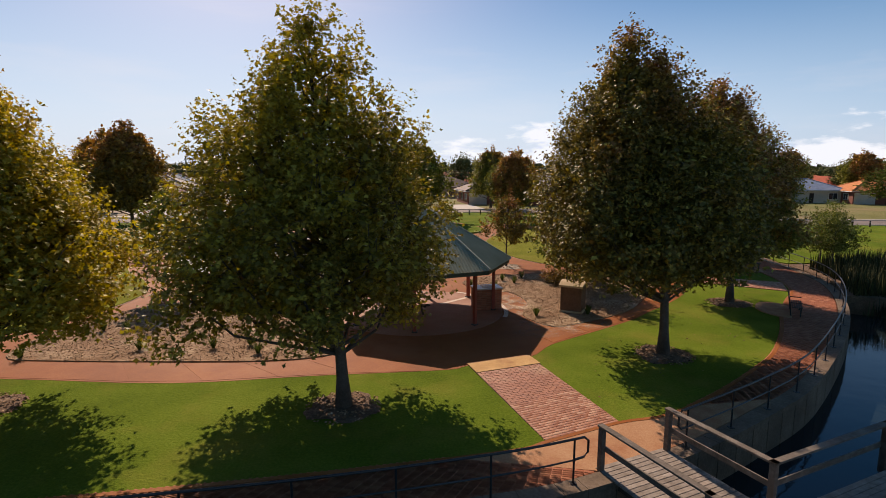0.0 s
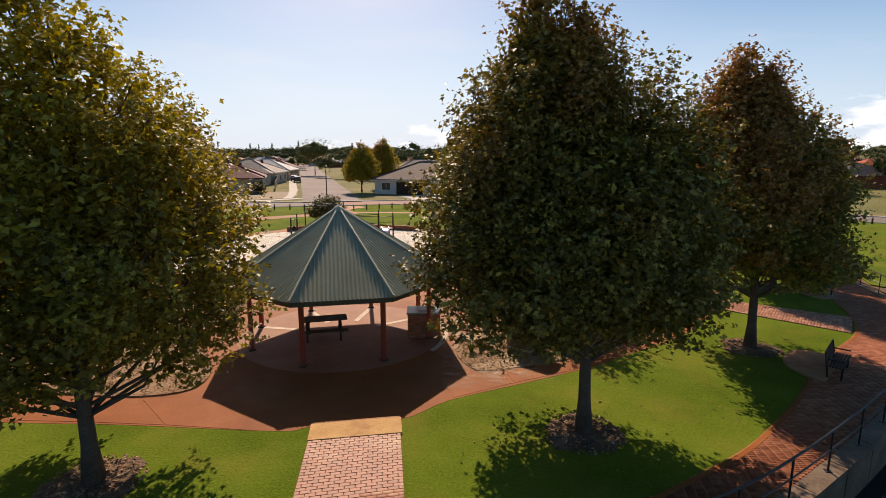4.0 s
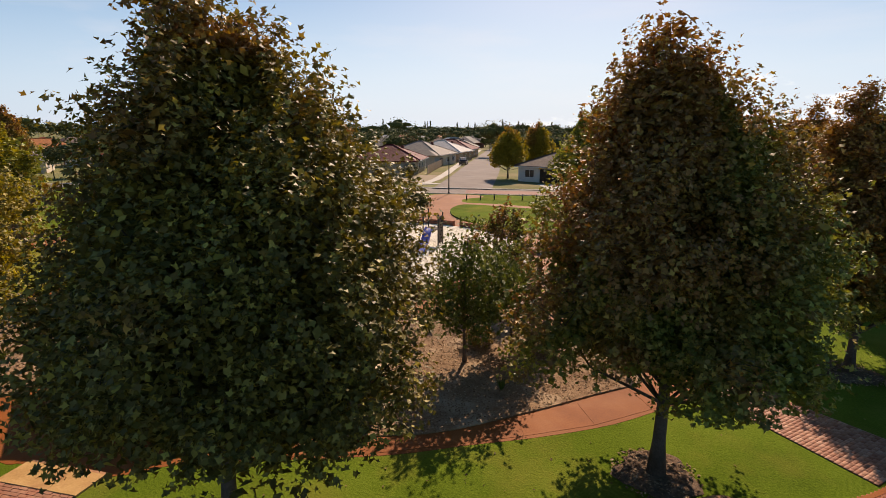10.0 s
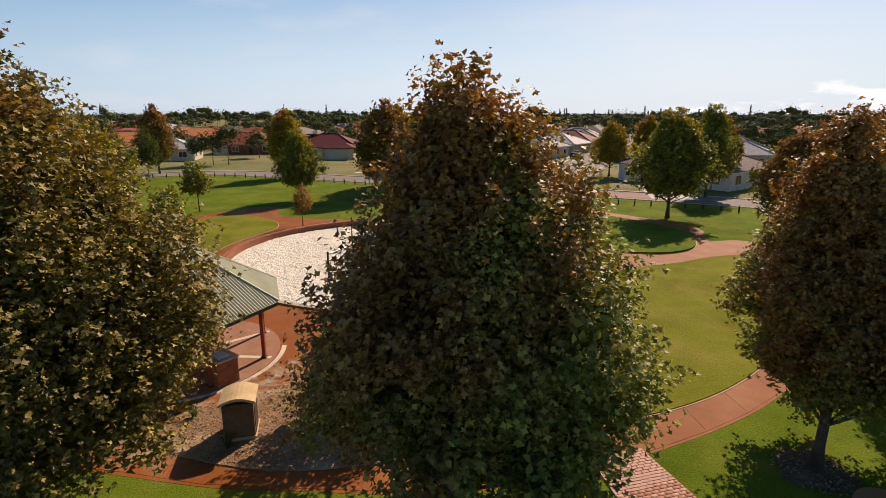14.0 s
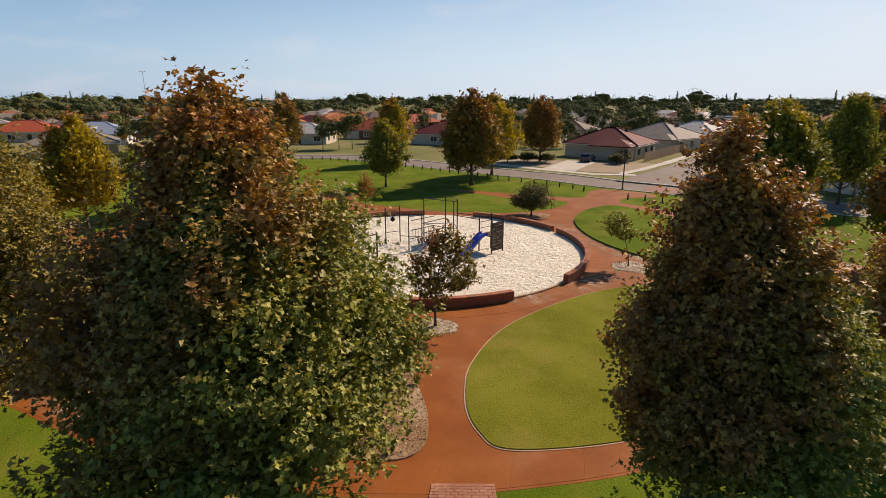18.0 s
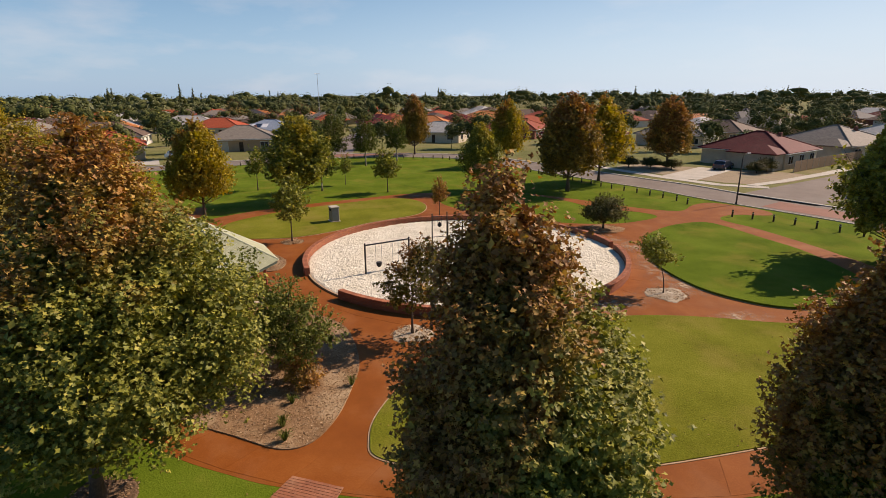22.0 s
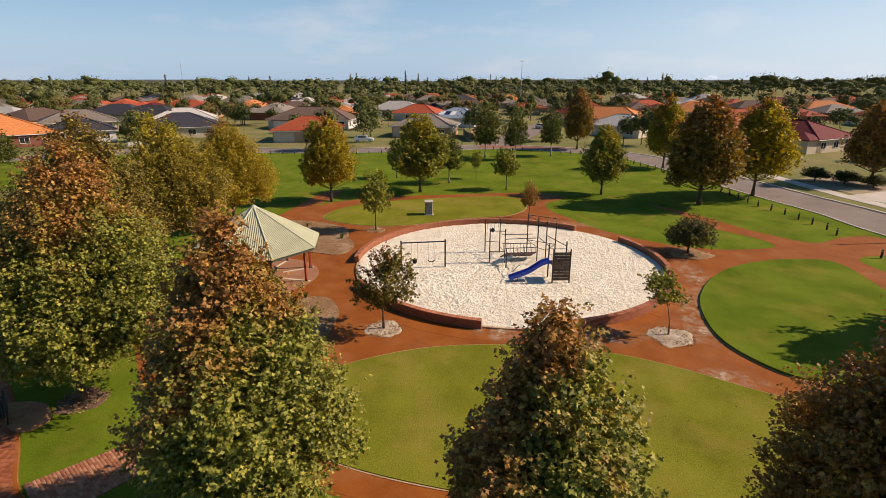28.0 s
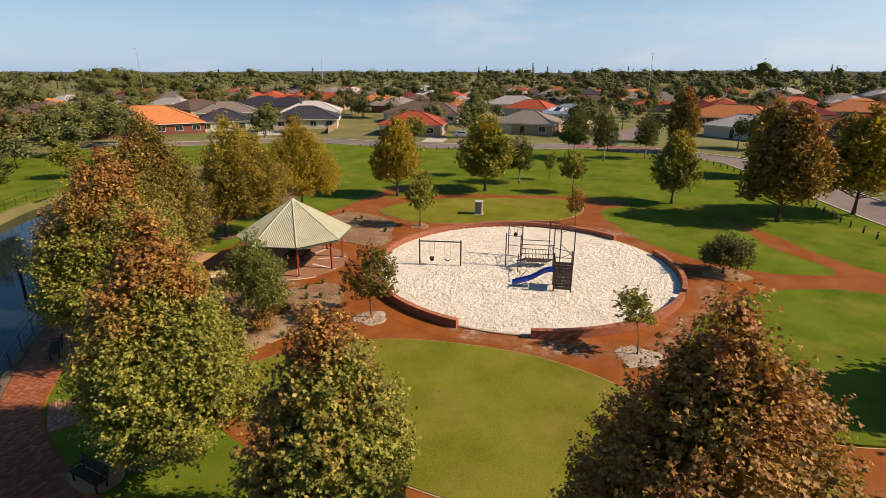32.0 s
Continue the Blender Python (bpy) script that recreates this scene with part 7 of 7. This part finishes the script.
BALL = bmesh.new()
bmesh.ops.create_icosphere(BALL, subdivisions=1, radius=1.0)
BALL.verts.ensure_lookup_table()
BALL_V = np.array([v.co for v in BALL.verts])
BALL_F = np.array([[v.index for v in f.verts] for f in BALL.faces])
BALL.free()


def woods(name, spots, leaves, size, material, label, seed, n_lobes=4, cone=False):
    """Far trees in one mesh: each a stem and a few ragged lobes clad in loose leaf clumps."""
    g = np.random.default_rng(seed)
    vs, fs, base_i = [], [], 0

    def put(v, f):
        nonlocal base_i
        vs.append(v)
        fs.append(f + base_i)
        base_i += len(v)

    hearts = []
    for x, y, h, r in spots:
        a = g.uniform(0, math.tau) + np.arange(n_lobes) * math.tau / n_lobes
        ro = r * g.uniform(0.25, 0.7, n_lobes)
        lobes = np.stack([x + ro * np.cos(a), y + ro * np.sin(a), h * g.uniform(0.42, 0.72, n_lobes)], 1)
        lobes[0] = (x, y, h * 0.70)
        k = 2.4 / math.sqrt(n_lobes + 2)
        rad = np.stack([r * k * g.uniform(0.45, 0.7, n_lobes)] * 2 + [h * k * g.uniform(0.18, 0.30, n_lobes)], 1)
        if cone:
            up = (np.arange(n_lobes) + 0.5) / n_lobes
            lobes = np.stack([np.full(n_lobes, x), np.full(n_lobes, y), h * (0.18 + 0.78 * up)], 1)
            rad = np.stack([r * (1.08 - up)] * 2 + [np.full(n_lobes, h * 0.55 / n_lobes)], 1)
        # inner balls, drawn in the painted shade tone
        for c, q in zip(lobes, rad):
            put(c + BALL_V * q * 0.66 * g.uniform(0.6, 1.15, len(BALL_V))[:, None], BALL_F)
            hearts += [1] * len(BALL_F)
        pick = g.integers(0, n_lobes, leaves)
        u = g.normal(0, 1, (leaves, 3))
        u /= np.linalg.norm(u, axis=1, keepdims=True)
        c = lobes[pick] + u * rad[pick] * g.uniform(0.72, 1.12, leaves)[:, None]
        c[:, 2] = np.maximum(c[:, 2], 0.6)
        put(*leaf_cards(g, c, u, size, False))
        s = 0.02 * h
        put(np.array([(x - s, y, -0.06), (x + s, y - s, -0.06), (x, y + s, -0.06), (x, y, h * 0.6)]), np.array([(0, 1, 3), (1, 2, 3), (2, 0, 3)]))
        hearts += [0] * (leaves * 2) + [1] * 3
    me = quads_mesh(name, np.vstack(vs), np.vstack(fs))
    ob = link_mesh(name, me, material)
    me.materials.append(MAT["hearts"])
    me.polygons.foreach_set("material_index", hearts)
    return tagged(ob, label, "trees", kind="stuff")


near_spots, far_spots, belt = [], [], []
while len(near_spots) < 520:
    a, r = rng.uniform(-178, 62), rng.uniform(95, 300)
    x, y = r * math.sin(radians(a)), 40 + r * math.cos(radians(a))
    if outside(x, y) and clear_of(x, y, 0.6, 5.0):
        h = rng.uniform(4.5, 9.5) + (rng.uniform(2.0, 5.0) if len(near_spots) % 9 == 0 else 0.0)
        near_spots.append((x, y, h, h * rng.uniform(0.38, 0.6)))
        taken.append((x, y, 1.6))
# trees behind the houses on the far bank and round the lawn's west end
for x, y in ((-34, -56), (-26, -50), (-20, -54), (-12, -48), (-8, -58), (-40, -62), (-30, -66), (-16, -64), (-2, -52), (4, -60), (-46, -72), (-36, -80), (-22, -78), (-8, -72), (-50, -96), (-30, -98), (-12, -90)):
    near_spots.append((x + rng.uniform(-2, 2), y + rng.uniform(-2, 2), rng.uniform(6, 10.5), rng.uniform(3.5, 5.5)))
while len(far_spots) < 1200:
    a, r = rng.uniform(-180, 66), 290 + 800 * rng.uniform() ** 1.2
    x, y = r * math.sin(radians(a)), 40 + r * math.cos(radians(a))
    h = rng.uniform(7, 13) + (r > 600) * rng.uniform(0, 7)
    far_spots.append((x, y, h, h * rng.uniform(0.5, 0.95)))
for k in range(420):
    a, r = -180 + 246 * (k + rng.uniform(-0.5, 0.5)) / 420, rng.uniform(520, 760)
    h = rng.uniform(8, 17) * (1.0 + 0.55 * max(0.0, math.sin(k * 0.37) * math.sin(k * 0.083 + 1)) + (0.15 if k % 7 == 0 else 0.0))
    far_spots.append((r * math.sin(radians(a)), 40 + r * math.cos(radians(a)), h, h * rng.uniform(0.5, 0.9)))
woods("suburb_trees", near_spots[0::4], 560, 0.46, LEAF["garden_dark"], "dark green garden trees between the houses", 1)
woods("suburb_trees", near_spots[2::4], 560, 0.46, LEAF["garden_olive"], "olive green garden trees between the houses", 6)
woods("suburb_trees", near_spots[1::4] + near_spots[3::8], 560, 0.46, LEAF["garden_grey"], "mixed green garden trees between the houses", 2)
woods("suburb_trees", near_spots[7::8], 560, 0.46, LEAF["garden_rust"], "rusty autumn trees between the houses", 4)
bank_spots = []
for x, y, h, r in ((-150, -244, 19, 14), (-158, -232, 17, 11), (-128, -226, 15, 10), (-172, -222, 14, 10), (-57, -92, 8, 5.5), (-62, -112, 9, 6.5), (-40, -76, 6.5, 5), (-44, -84, 7, 5), (-36, -84, 7.5, 5.5), (-50, -104, 8, 6), (-30, -90, 8, 6), (-24, -82, 7, 5.5)):
    bank_spots.append((x, y, h, r))
woods("bank_trees", bank_spots, 2200, 0.5, LEAF["garden_olive"], "broad green trees crowding beyond the far bank", 6, 10)
woods("far_woods", far_spots, 75, 1.5, LEAF["far_wood"], "dark belt of distant trees along the horizon", 3, 3)
pines = [(r * math.sin(radians(a)), 40 + r * math.cos(radians(a)), rng.uniform(13, 20), rng.uniform(2.0, 3.2)) for a, r in zip(rng.uniform(-175, 20, 90), rng.uniform(330, 620, 90))]
woods("far_pines", pines, 130, 1.1, LEAF["far_wood"], "slender dark pines standing over the roofs", 8, 6, True)
hills = bmesh.new()
prev = None
for a in np.linspace(-180, 70, 120):
    r = 1700
    x, y = r * math.sin(radians(a)), 40 + r * math.cos(radians(a))
    h = 12 + 9 * noise.noise(Vector((a * 0.05, 2, 0))) + 4 * noise.noise(Vector((a * 0.31, 5, 0)))
    row = [hills.verts.new((x * 0.97, y * 0.97, -1)), hills.verts.new((x, y, max(4, h))), hills.verts.new((x * 1.06, y * 1.06, -1))]
    if prev:
        for k in range(2):
            hills.faces.new((prev[k], row[k], row[k + 1], prev[k + 1]))
    prev = row
tagged(part("distant_hills", hills, MAT["hill"]), "low hazy wooded rise along the horizon", "hills", kind="structure")
for (x, y, h), turn in zip(((-150, -226, 26), (-205, -150, 22), (-235, 15, 22)), (20, 60, 90)):
    street_lamp(x, y, turn, h, "tall slender floodlight mast far behind the houses", True)


# ---------------------------------------------------------------- litter, tufts
def litter(name, line, n, size, z, material, label, seed, clumps=0):
    """Flat fallen leaves and chips scattered inside an outline."""
    g = np.random.default_rng(seed)
    xs, ys = [p[0] for p in line], [p[1] for p in line]
    pts = []
    while len(pts) < n:
        x, y = g.uniform(min(xs), max(xs)), g.uniform(min(ys), max(ys))
        if inside(line, x, y):
            pts.append((x, y, z))
    c = np.array(pts)
    v, f = leaf_cards(g, c, np.tile(np.array([0, 0, 2.2]), (n, 1)), size, False)
    v[:, 2] = np.maximum(v[:, 2], z - 0.02)
    ob = link_mesh(name, quads_mesh(name, v, f), material)
    return tagged(ob, label, "leaf litter", kind="stuff")


litter("bark_chips", BEDS[0], 13000, 0.070, 0.058, MAT["chips"], "pale bark chips and twigs over the bed", 21)
litter("bark_chips", BEDS[1], 13000, 0.070, 0.058, MAT["chips"], "brown bark chips and dry leaves over the bed", 22)
LENS = [(15.2, 36.6), (13.4, 34.8), (10.7, 35.7), (7.1, 39.1), (4.8, 45.1), (4.7, 51.1), (6.5, 56.3), (11.0, 61.4), (15.4, 52.0), (16.1, 46.0)]
litter("fallen_leaves", LENS, 110, 0.075, 0.075, MAT["fallen"], "scattered brown fallen leaves on the lawn", 23)
litter("fallen_leaves", [(4, 14.5), (9, 17), (14, 22), (16.5, 27), (20, 33), (21, 40), (18, 42), (17, 36), (15, 31), (11, 25), (6, 20.5), (3.6, 18)], 120, 0.075, 0.02, MAT["fallen"], "scattered brown fallen leaves on the strip of lawn", 24)


def tussock(seed):
    g = np.random.default_rng(seed)
    bm = bmesh.new()
    for k in range(60):
        a, l, t = g.uniform(0, 6.28), g.uniform(0.25, 0.6), g.uniform(0.2, 1.0)
        d = Vector((math.cos(a), math.sin(a), 0))
        s = Vector((-math.sin(a), math.cos(a), 0)) * 0.012
        p0 = d * 0.05
        p1 = d * (0.05 + l * 0.35 * t) + Vector((0, 0, l * 0.7))
        p2 = d * (0.05 + l * 0.8 * t) + Vector((0, 0, l * (0.95 - 0.5 * t)))
        v = [bm.verts.new(p) for p in (p0 - s, p0 + s, p1 + s, p1 - s, p2)]
        bm.faces.new(v[:4])
        bm.faces.new((v[3], v[2], v[4]))
    me = bpy.data.meshes.new("tuft")
    bm.to_mesh(me)
    bm.free()
    me.materials.append(LEAF["gum"])
    return me


TUFT = [tussock(k) for k in range(3)]
g = np.random.default_rng(77)
for line, n in ((BEDS[0], 9), (BEDS[1], 12)):
    xs, ys = [p[0] for p in line], [p[1] for p in line]
    k = 0
    while k < n:
        x, y = g.uniform(min(xs), max(xs)), g.uniform(min(ys), max(ys))
        if inside(line, x, y):
            t = base("tussock", pose(x, y, 0.05, 0, 0, g.uniform(0, 360)), "small grey-green tussock growing in the mulch", "plant", "tussocks in the beds")
            t.scale = (1, 1, 1)
            new("tuft", TUFT[k % 3]).parent = t
            k += 1

# ---------------------------------------------------------------- slabs of the red paths
def slabs(a, b, n, z=0.013, gap=0.010):
    """Slabs of a path between two edge lines, with open joints."""
    for (p0, q0), (p1, q1) in zip(band(a, b, n), band(a, b, n)[1:]):
        c = [p0, p1, q1, q0]
        m = np.mean(c, axis=0)
        ring = []
        for p in c:
            v = np.array(p) - m
            ring.append(tuple(np.array(p) - v / np.linalg.norm(v) * gap * 1.4))
        o = part("path_slab", slab_bm([(x - m[0], y - m[1]) for x, y in ring], 0.0, z), MAT["red"], PAVING)
        o.matrix_basis = Matrix.Translation((m[0], m[1], 0))


PAVING = base("slab_paths", pose(0, 0, 0), "rust-red concrete slabs of the park paths", "pavement", kind="structure")
slabs(smooth_line([(-29, 15.7), (-20, 16.5), (-14.5, 16.7), (-8.8, 16.3), (-4.2, 16.9), (-0.6, 17.2)], 6), smooth_line([(-29, 17.6), (-20, 18.0), (-15.8, 18.5), (-9.5, 18.0), (-5.0, 18.2), (-2.6, 18.9)], 6), 12)
slabs(smooth_line([(4.6, 20.2), (6.7, 21.9), (8.9, 23.55), (10.3, 25.1), (11.9, 26.7), (13.4, 28.5), (14.5, 30.4), (15.2, 31.8), (16.05, 34.2), (16.8, 36.8), (17.3, 39.4), (17.5, 42.0), (17.9, 46.0), (17.6, 51.0), (16.1, 57.0)], 6),
      smooth_line([(3.9, 21.6), (5.2, 22.3), (6.9, 23.2), (9.2, 25.0), (11.2, 27.7), (13.4, 31.2), (14.5, 34.6), (15.4, 37.0), (15.95, 39.3), (16.35, 42.0), (16.3, 46.0), (15.6, 52.0), (14.0, 57.4)], 6), 18)
ring_in = [(PIT[0] + 12.12 * math.cos(a), PIT[1] + 12.12 * math.sin(a)) for a in np.linspace(radians(-48), radians(88), 60)]
ring_out = [(PIT[0] + r * math.cos(a), PIT[1] + r * math.sin(a)) for a, r in zip(np.linspace(radians(-48), radians(88), 60), 13.2 + 0.25 * np.sin(np.linspace(0, 6, 60)))]
slabs(ring_in, ring_out, 12)


# ---------------------------------------------------------------- paving bricks, last
BRICK_L, BRICK_W, BRICK_H = 0.2275, 0.1125, 0.05
one = box_mesh("brick", BRICK_L, BRICK_W, BRICK_H, 0.006)
one.materials.append(MAT["brick"])
half = box_mesh("brick", BRICK_L * 0.46, BRICK_W, BRICK_H, 0.006)
half.materials.append(MAT["brick"])


def course(w, n, r):
    """Where the bricks of one course lie across a width, with half bricks at the ends of every second course."""
    if r % 2 == 0:
        return [((k + 0.5) * w / n, w / n / 0.234) for k in range(n)]
    return [(0.25 * w / n, 0.46 * w / n / 0.234)] + [((k + 1) * w / n, w / n / 0.234) for k in range(n - 1)] + [(w - 0.25 * w / n, 0.46 * w / n / 0.234)]


def brick_path(a0, a1, b0, b1, label, singles, skip=0):
    """A brick path: soldier bricks along both sides, stretcher courses across; a run from side a to side b."""
    a0, a1, b0, b1 = (np.array(p, float) for p in (a0, a1, b0, b1))
    along = (b0 - a0)
    length, width = np.linalg.norm(along), np.linalg.norm(a1 - a0)
    along /= length
    path = base("brick_path", pose(0, 0, 0), label, "pavement", kind="structure")
    part("bedding", slab_bm([tuple(a0), tuple(a1), tuple(b1), tuple(b0)], -0.05, 0.026), MAT["joint"], path)
    rows, rest = [], []
    n_row = int(length / 0.118)
    for r in range(n_row):
        t = (r + 0.5) / n_row
        p, q = a0 + (b0 - a0) * t, a1 + (b1 - a1) * t
        cr = (q - p) / np.linalg.norm(q - p)
        w = np.linalg.norm(q - p)
        turn = math.atan2(cr[1], cr[0])
        n = max(3, round(w / 0.234))
        for s, f in course(w, n, r):
            c = p + cr * s
            rows.append((c[0], c[1], -0.012, turn, f))
    for k, (x, y, z, turn, f) in enumerate(rows):
        if k < singles:
            o = new("brick", one if f > 0.7 else half)
            o.parent = path
            o.matrix_basis = pose(x, y, z + 0.003 * ((k * 7) % 3), ((k * 5) % 3 - 1) * 0.5, 0, math.degrees(turn) + ((k * 11) % 5 - 2) * 0.3)
        else:
            rest.append((x, y, z, turn, f))
    if rest:
        o = many_boxes("brick_rest", rest, BRICK_L, BRICK_W, BRICK_H, 0.006, MAT["path_bricks"])
        o.parent = path
        tagged(o, kind="stuff")
    return path


brick_path((1.05, 17.75), (3.34, 18.6), (2.72, 12.4), (4.95, 13.4), "red brick path with worn joints leading to the shelter", 300)
MAT["apron"] = surface("worn_golden_concrete", [(0.36, 0.19, 0.065), (0.48, 0.275, 0.10), (0.58, 0.36, 0.15)], fine=16.0, broad=1.6, rough=0.85, bump=0.3, depth=0.01, stain=(0.30, 0.12, 0.05), stain_scale=1.4, stain_amount=0.6)
sheet("path_apron", [(1.03, 17.76), (3.36, 18.62), (3.62, 17.82), (1.29, 16.95)], 0.0, 0.058, MAT["apron"], "worn golden concrete apron at the end of a brick path", "pavement", 0)
brick_path((14.95, 32.3), (15.75, 33.95), (19.9, 29.2), (21.1, 31.6), "red brick path from the slab path to the promenade", 120)
sheet("threshold", [(1.0, 17.85), (3.3, 18.7), (3.5, 18.05), (1.25, 17.2)], 0.0, 0.046, MAT["landing"], "worn sandy concrete threshold at the end of the brick path", "pavement", 0)

# the promenade: bricks laid along its curve, joined past the first run
p_in = np.array(prom_in)
p_out = np.array(prom_out)
pairs = band(prom_in, prom_out, 560)
rows = []
for r, (p, q) in enumerate(pairs):
    w = np.linalg.norm(q - p)
    if w < 0.3 or p[0] < -14 or 0.2 < p[0] < 7.2:
        continue
    cr = (q - p) / w
    n = max(2, round(w / 0.234))
    for s, f in course(w, n, r):
        rows.append((*(p + cr * s), -0.012, math.atan2(cr[1], cr[0]), f))
o = many_boxes("promenade_bricks", rows, BRICK_L, 0.125, BRICK_H, 0.006, MAT["brick_many"])
tagged(o, "red brick paving of the promenade along the pond", "pavement", kind="stuff")
landing = [(p, q) for p, q in pairs if 0.2 < p[0] < 7.2]
tagged(part("landing", slab_bm([tuple(p) for p, q in landing] + [tuple(q) for p, q in landing[::-1]], -0.05, 0.036), MAT["landing"]), "sandy worn orange concrete landing where the jetty starts", "pavement", kind="structure")
edge = [tuple(p) for p, q in pairs if p[0] > -14]
tagged(part("edging", slab_bm(edge + offset_line(edge, -0.13)[::-1], -0.05, 0.044), MAT["red"]), "red concrete edging between promenade and lawn", "edging", kind="structure")


# ---------------------------------------------------------------- sand trodden out of the pit
def sand_film():
    """Pale sand that thins out towards the rim of its patch and in blotches."""
    m, n, l, b = nodes_of("trodden_sand_film")
    uv = n.new("ShaderNodeUVMap")
    uv.uv_map = "film"
    sep = n.new("ShaderNodeSeparateXYZ")
    l.new(uv.outputs["UV"], sep.inputs["Vector"])
    t = noise_node(n, l, n.new("ShaderNodeNewGeometry").outputs["Position"], 1.5, 6.0, 0.7)
    mr = n.new("ShaderNodeMapRange")
    mr.inputs["From Min"].default_value = 0.42
    mr.inputs["From Max"].default_value = 0.72
    l.new(t.outputs["Fac"], mr.inputs["Value"])
    mu = n.new("ShaderNodeMath")
    mu.operation = "MULTIPLY"
    l.new(mr.outputs["Result"], mu.inputs[0])
    l.new(sep.outputs["X"], mu.inputs[1])
    r = ramp_node(n, [(0.3, (0.42, 0.27, 0.16)), (0.7, (0.62, 0.50, 0.37))])
    l.new(t.outputs["Fac"], r.inputs["Fac"])
    l.new(r.outputs["Color"], b.inputs["Base Color"])
    b.inputs["Roughness"].default_value = 0.95
    b.inputs["Specular IOR Level"].default_value = 0.1
    l.new(mu.outputs[0], b.inputs["Alpha"])
    return m


MAT["trodden"] = sand_film()


def drift(x, y, rx, ry, turn, seed):
    """A thin film of sand over the paving, densest in the middle."""
    bm = bmesh.new()
    uv = bm.loops.layers.uv.new("film")
    m = pose(x, y, 0.033 + 0.0007 * seed, 0, 0, turn)
    rows = []
    for q in (0.0, 0.5, 1.0):
        rows.append([(bm.verts.new(m @ Vector((rx * q * math.cos(a), ry * q * math.sin(a), 0))), 1 - q) for a in np.linspace(0, math.tau, 25)[:-1]] if q else [(bm.verts.new(m @ Vector((0, 0, 0))), 1.0)])
    for k in range(24):
        j = (k + 1) % 24
        for ring in ((rows[0][0], rows[1][k], rows[1][j]), (rows[1][k], rows[2][k], rows[2][j], rows[1][j])):
            f = bm.faces.new([v for v, w in ring])
            for lp, (v, w) in zip(f.loops, ring):
                lp[uv].uv = (w, 0)
    tagged(part("sand_drift", bm, MAT["trodden"]), "thin film of pale sand trodden over the red paving", "sand", kind="structure")


for k, (x, y, rx, ry, turn) in enumerate(((2.9, 48.6, 1.6, 4.0, 20), (0.2, 54.9, 2.6, 2.0, 0), (5.0, 25.0, 2.4, 4.2, 35), (-21.2, 39.0, 1.0, 3.6, 10), (-9.0, 56.0, 5.0, 1.3, 5), (-22.0, 46.5, 1.2, 3.4, -15), (-3.6, 55.0, 3.6, 1.2, -12), (3.2, 31.6, 2.4, 1.6, 30), (5.6, 55.0, 1.0, 2.2, 0), (3.6, 43.6, 1.4, 2.0, 0), (5.4, 22.8, 3.0, 1.7, 40), (3.6, 28.6, 1.6, 3.2, -10), (4.2, 25.6, 1.6, 3.0, 10))):
    drift(x, y, rx, ry, turn, k)


# ---------------------------------------------------------------- reedy bank at the pond's head
BANK = [(22.7, 28.4), (24.4, 31.6), (25.35, 36.0), (25.65, 41.0), (26.05, 46.5), (27.05, 52.0), (29.0, 58.0), (34.6, 66.4), (44.5, 63), (43.4, 50), (37.6, 42), (36.6, 32), (33, 28.6), (27, 27.4)]
sheet("reed_bank", BANK, -1.3, -0.05, MAT["dark_mulch"], "dark muddy bank at the head of the pond", "bank", 3)
sheet("bank_lawn", [(25.9, 38.4), (31, 39.2), (38.5, 38.5), (42, 43.5), (46, 52), (47, 63), (35, 67.2), (29.6, 58), (27.6, 52), (26.6, 46.5), (26.1, 41.0)], -0.06, 0.02, MAT["lawn"], "mown lawn above the reedy bank", "lawn", 3)
MAT["reed"] = island_tones("dark_reeds", [(0.0, (0.018, 0.026, 0.008)), (0.6, (0.045, 0.055, 0.014)), (1.0, (0.11, 0.10, 0.03))], rough=0.85)
g = np.random.default_rng(91)
STRIP = [(22.9, 28.2), (25.0, 26.4), (30, 26.0), (34, 26.8), (37, 31.5), (37, 38), (31, 38.5), (26.2, 36.5), (25.0, 32)]
xs, ys = [p[0] for p in STRIP], [p[1] for p in STRIP]
v, f = [], []
while len(f) < 7000:
    x, y = g.uniform(min(xs), max(xs)), g.uniform(min(ys), max(ys))
    if not inside(STRIP, x, y):
        continue
    a, h, w, l = g.uniform(0, math.tau), g.uniform(0.7, 1.5), g.uniform(0.03, 0.06), g.uniform(0.05, 0.45)
    z0 = -0.05 if inside(BANK, x, y) else -1.08
    k = len(v)
    v += [(x - w * math.sin(a), y + w * math.cos(a), z0), (x + w * math.sin(a), y - w * math.cos(a), z0), (x + l * math.cos(a), y + l * math.sin(a), z0 + h)]
    f.append((k, k + 1, k + 2))
ob = link_mesh("reeds", quads_mesh("reeds", np.array(v), np.array(f)), MAT["reed"])
tagged(ob, "dense dark green reeds at the edge of the pond", "reeds", kind="stuff")
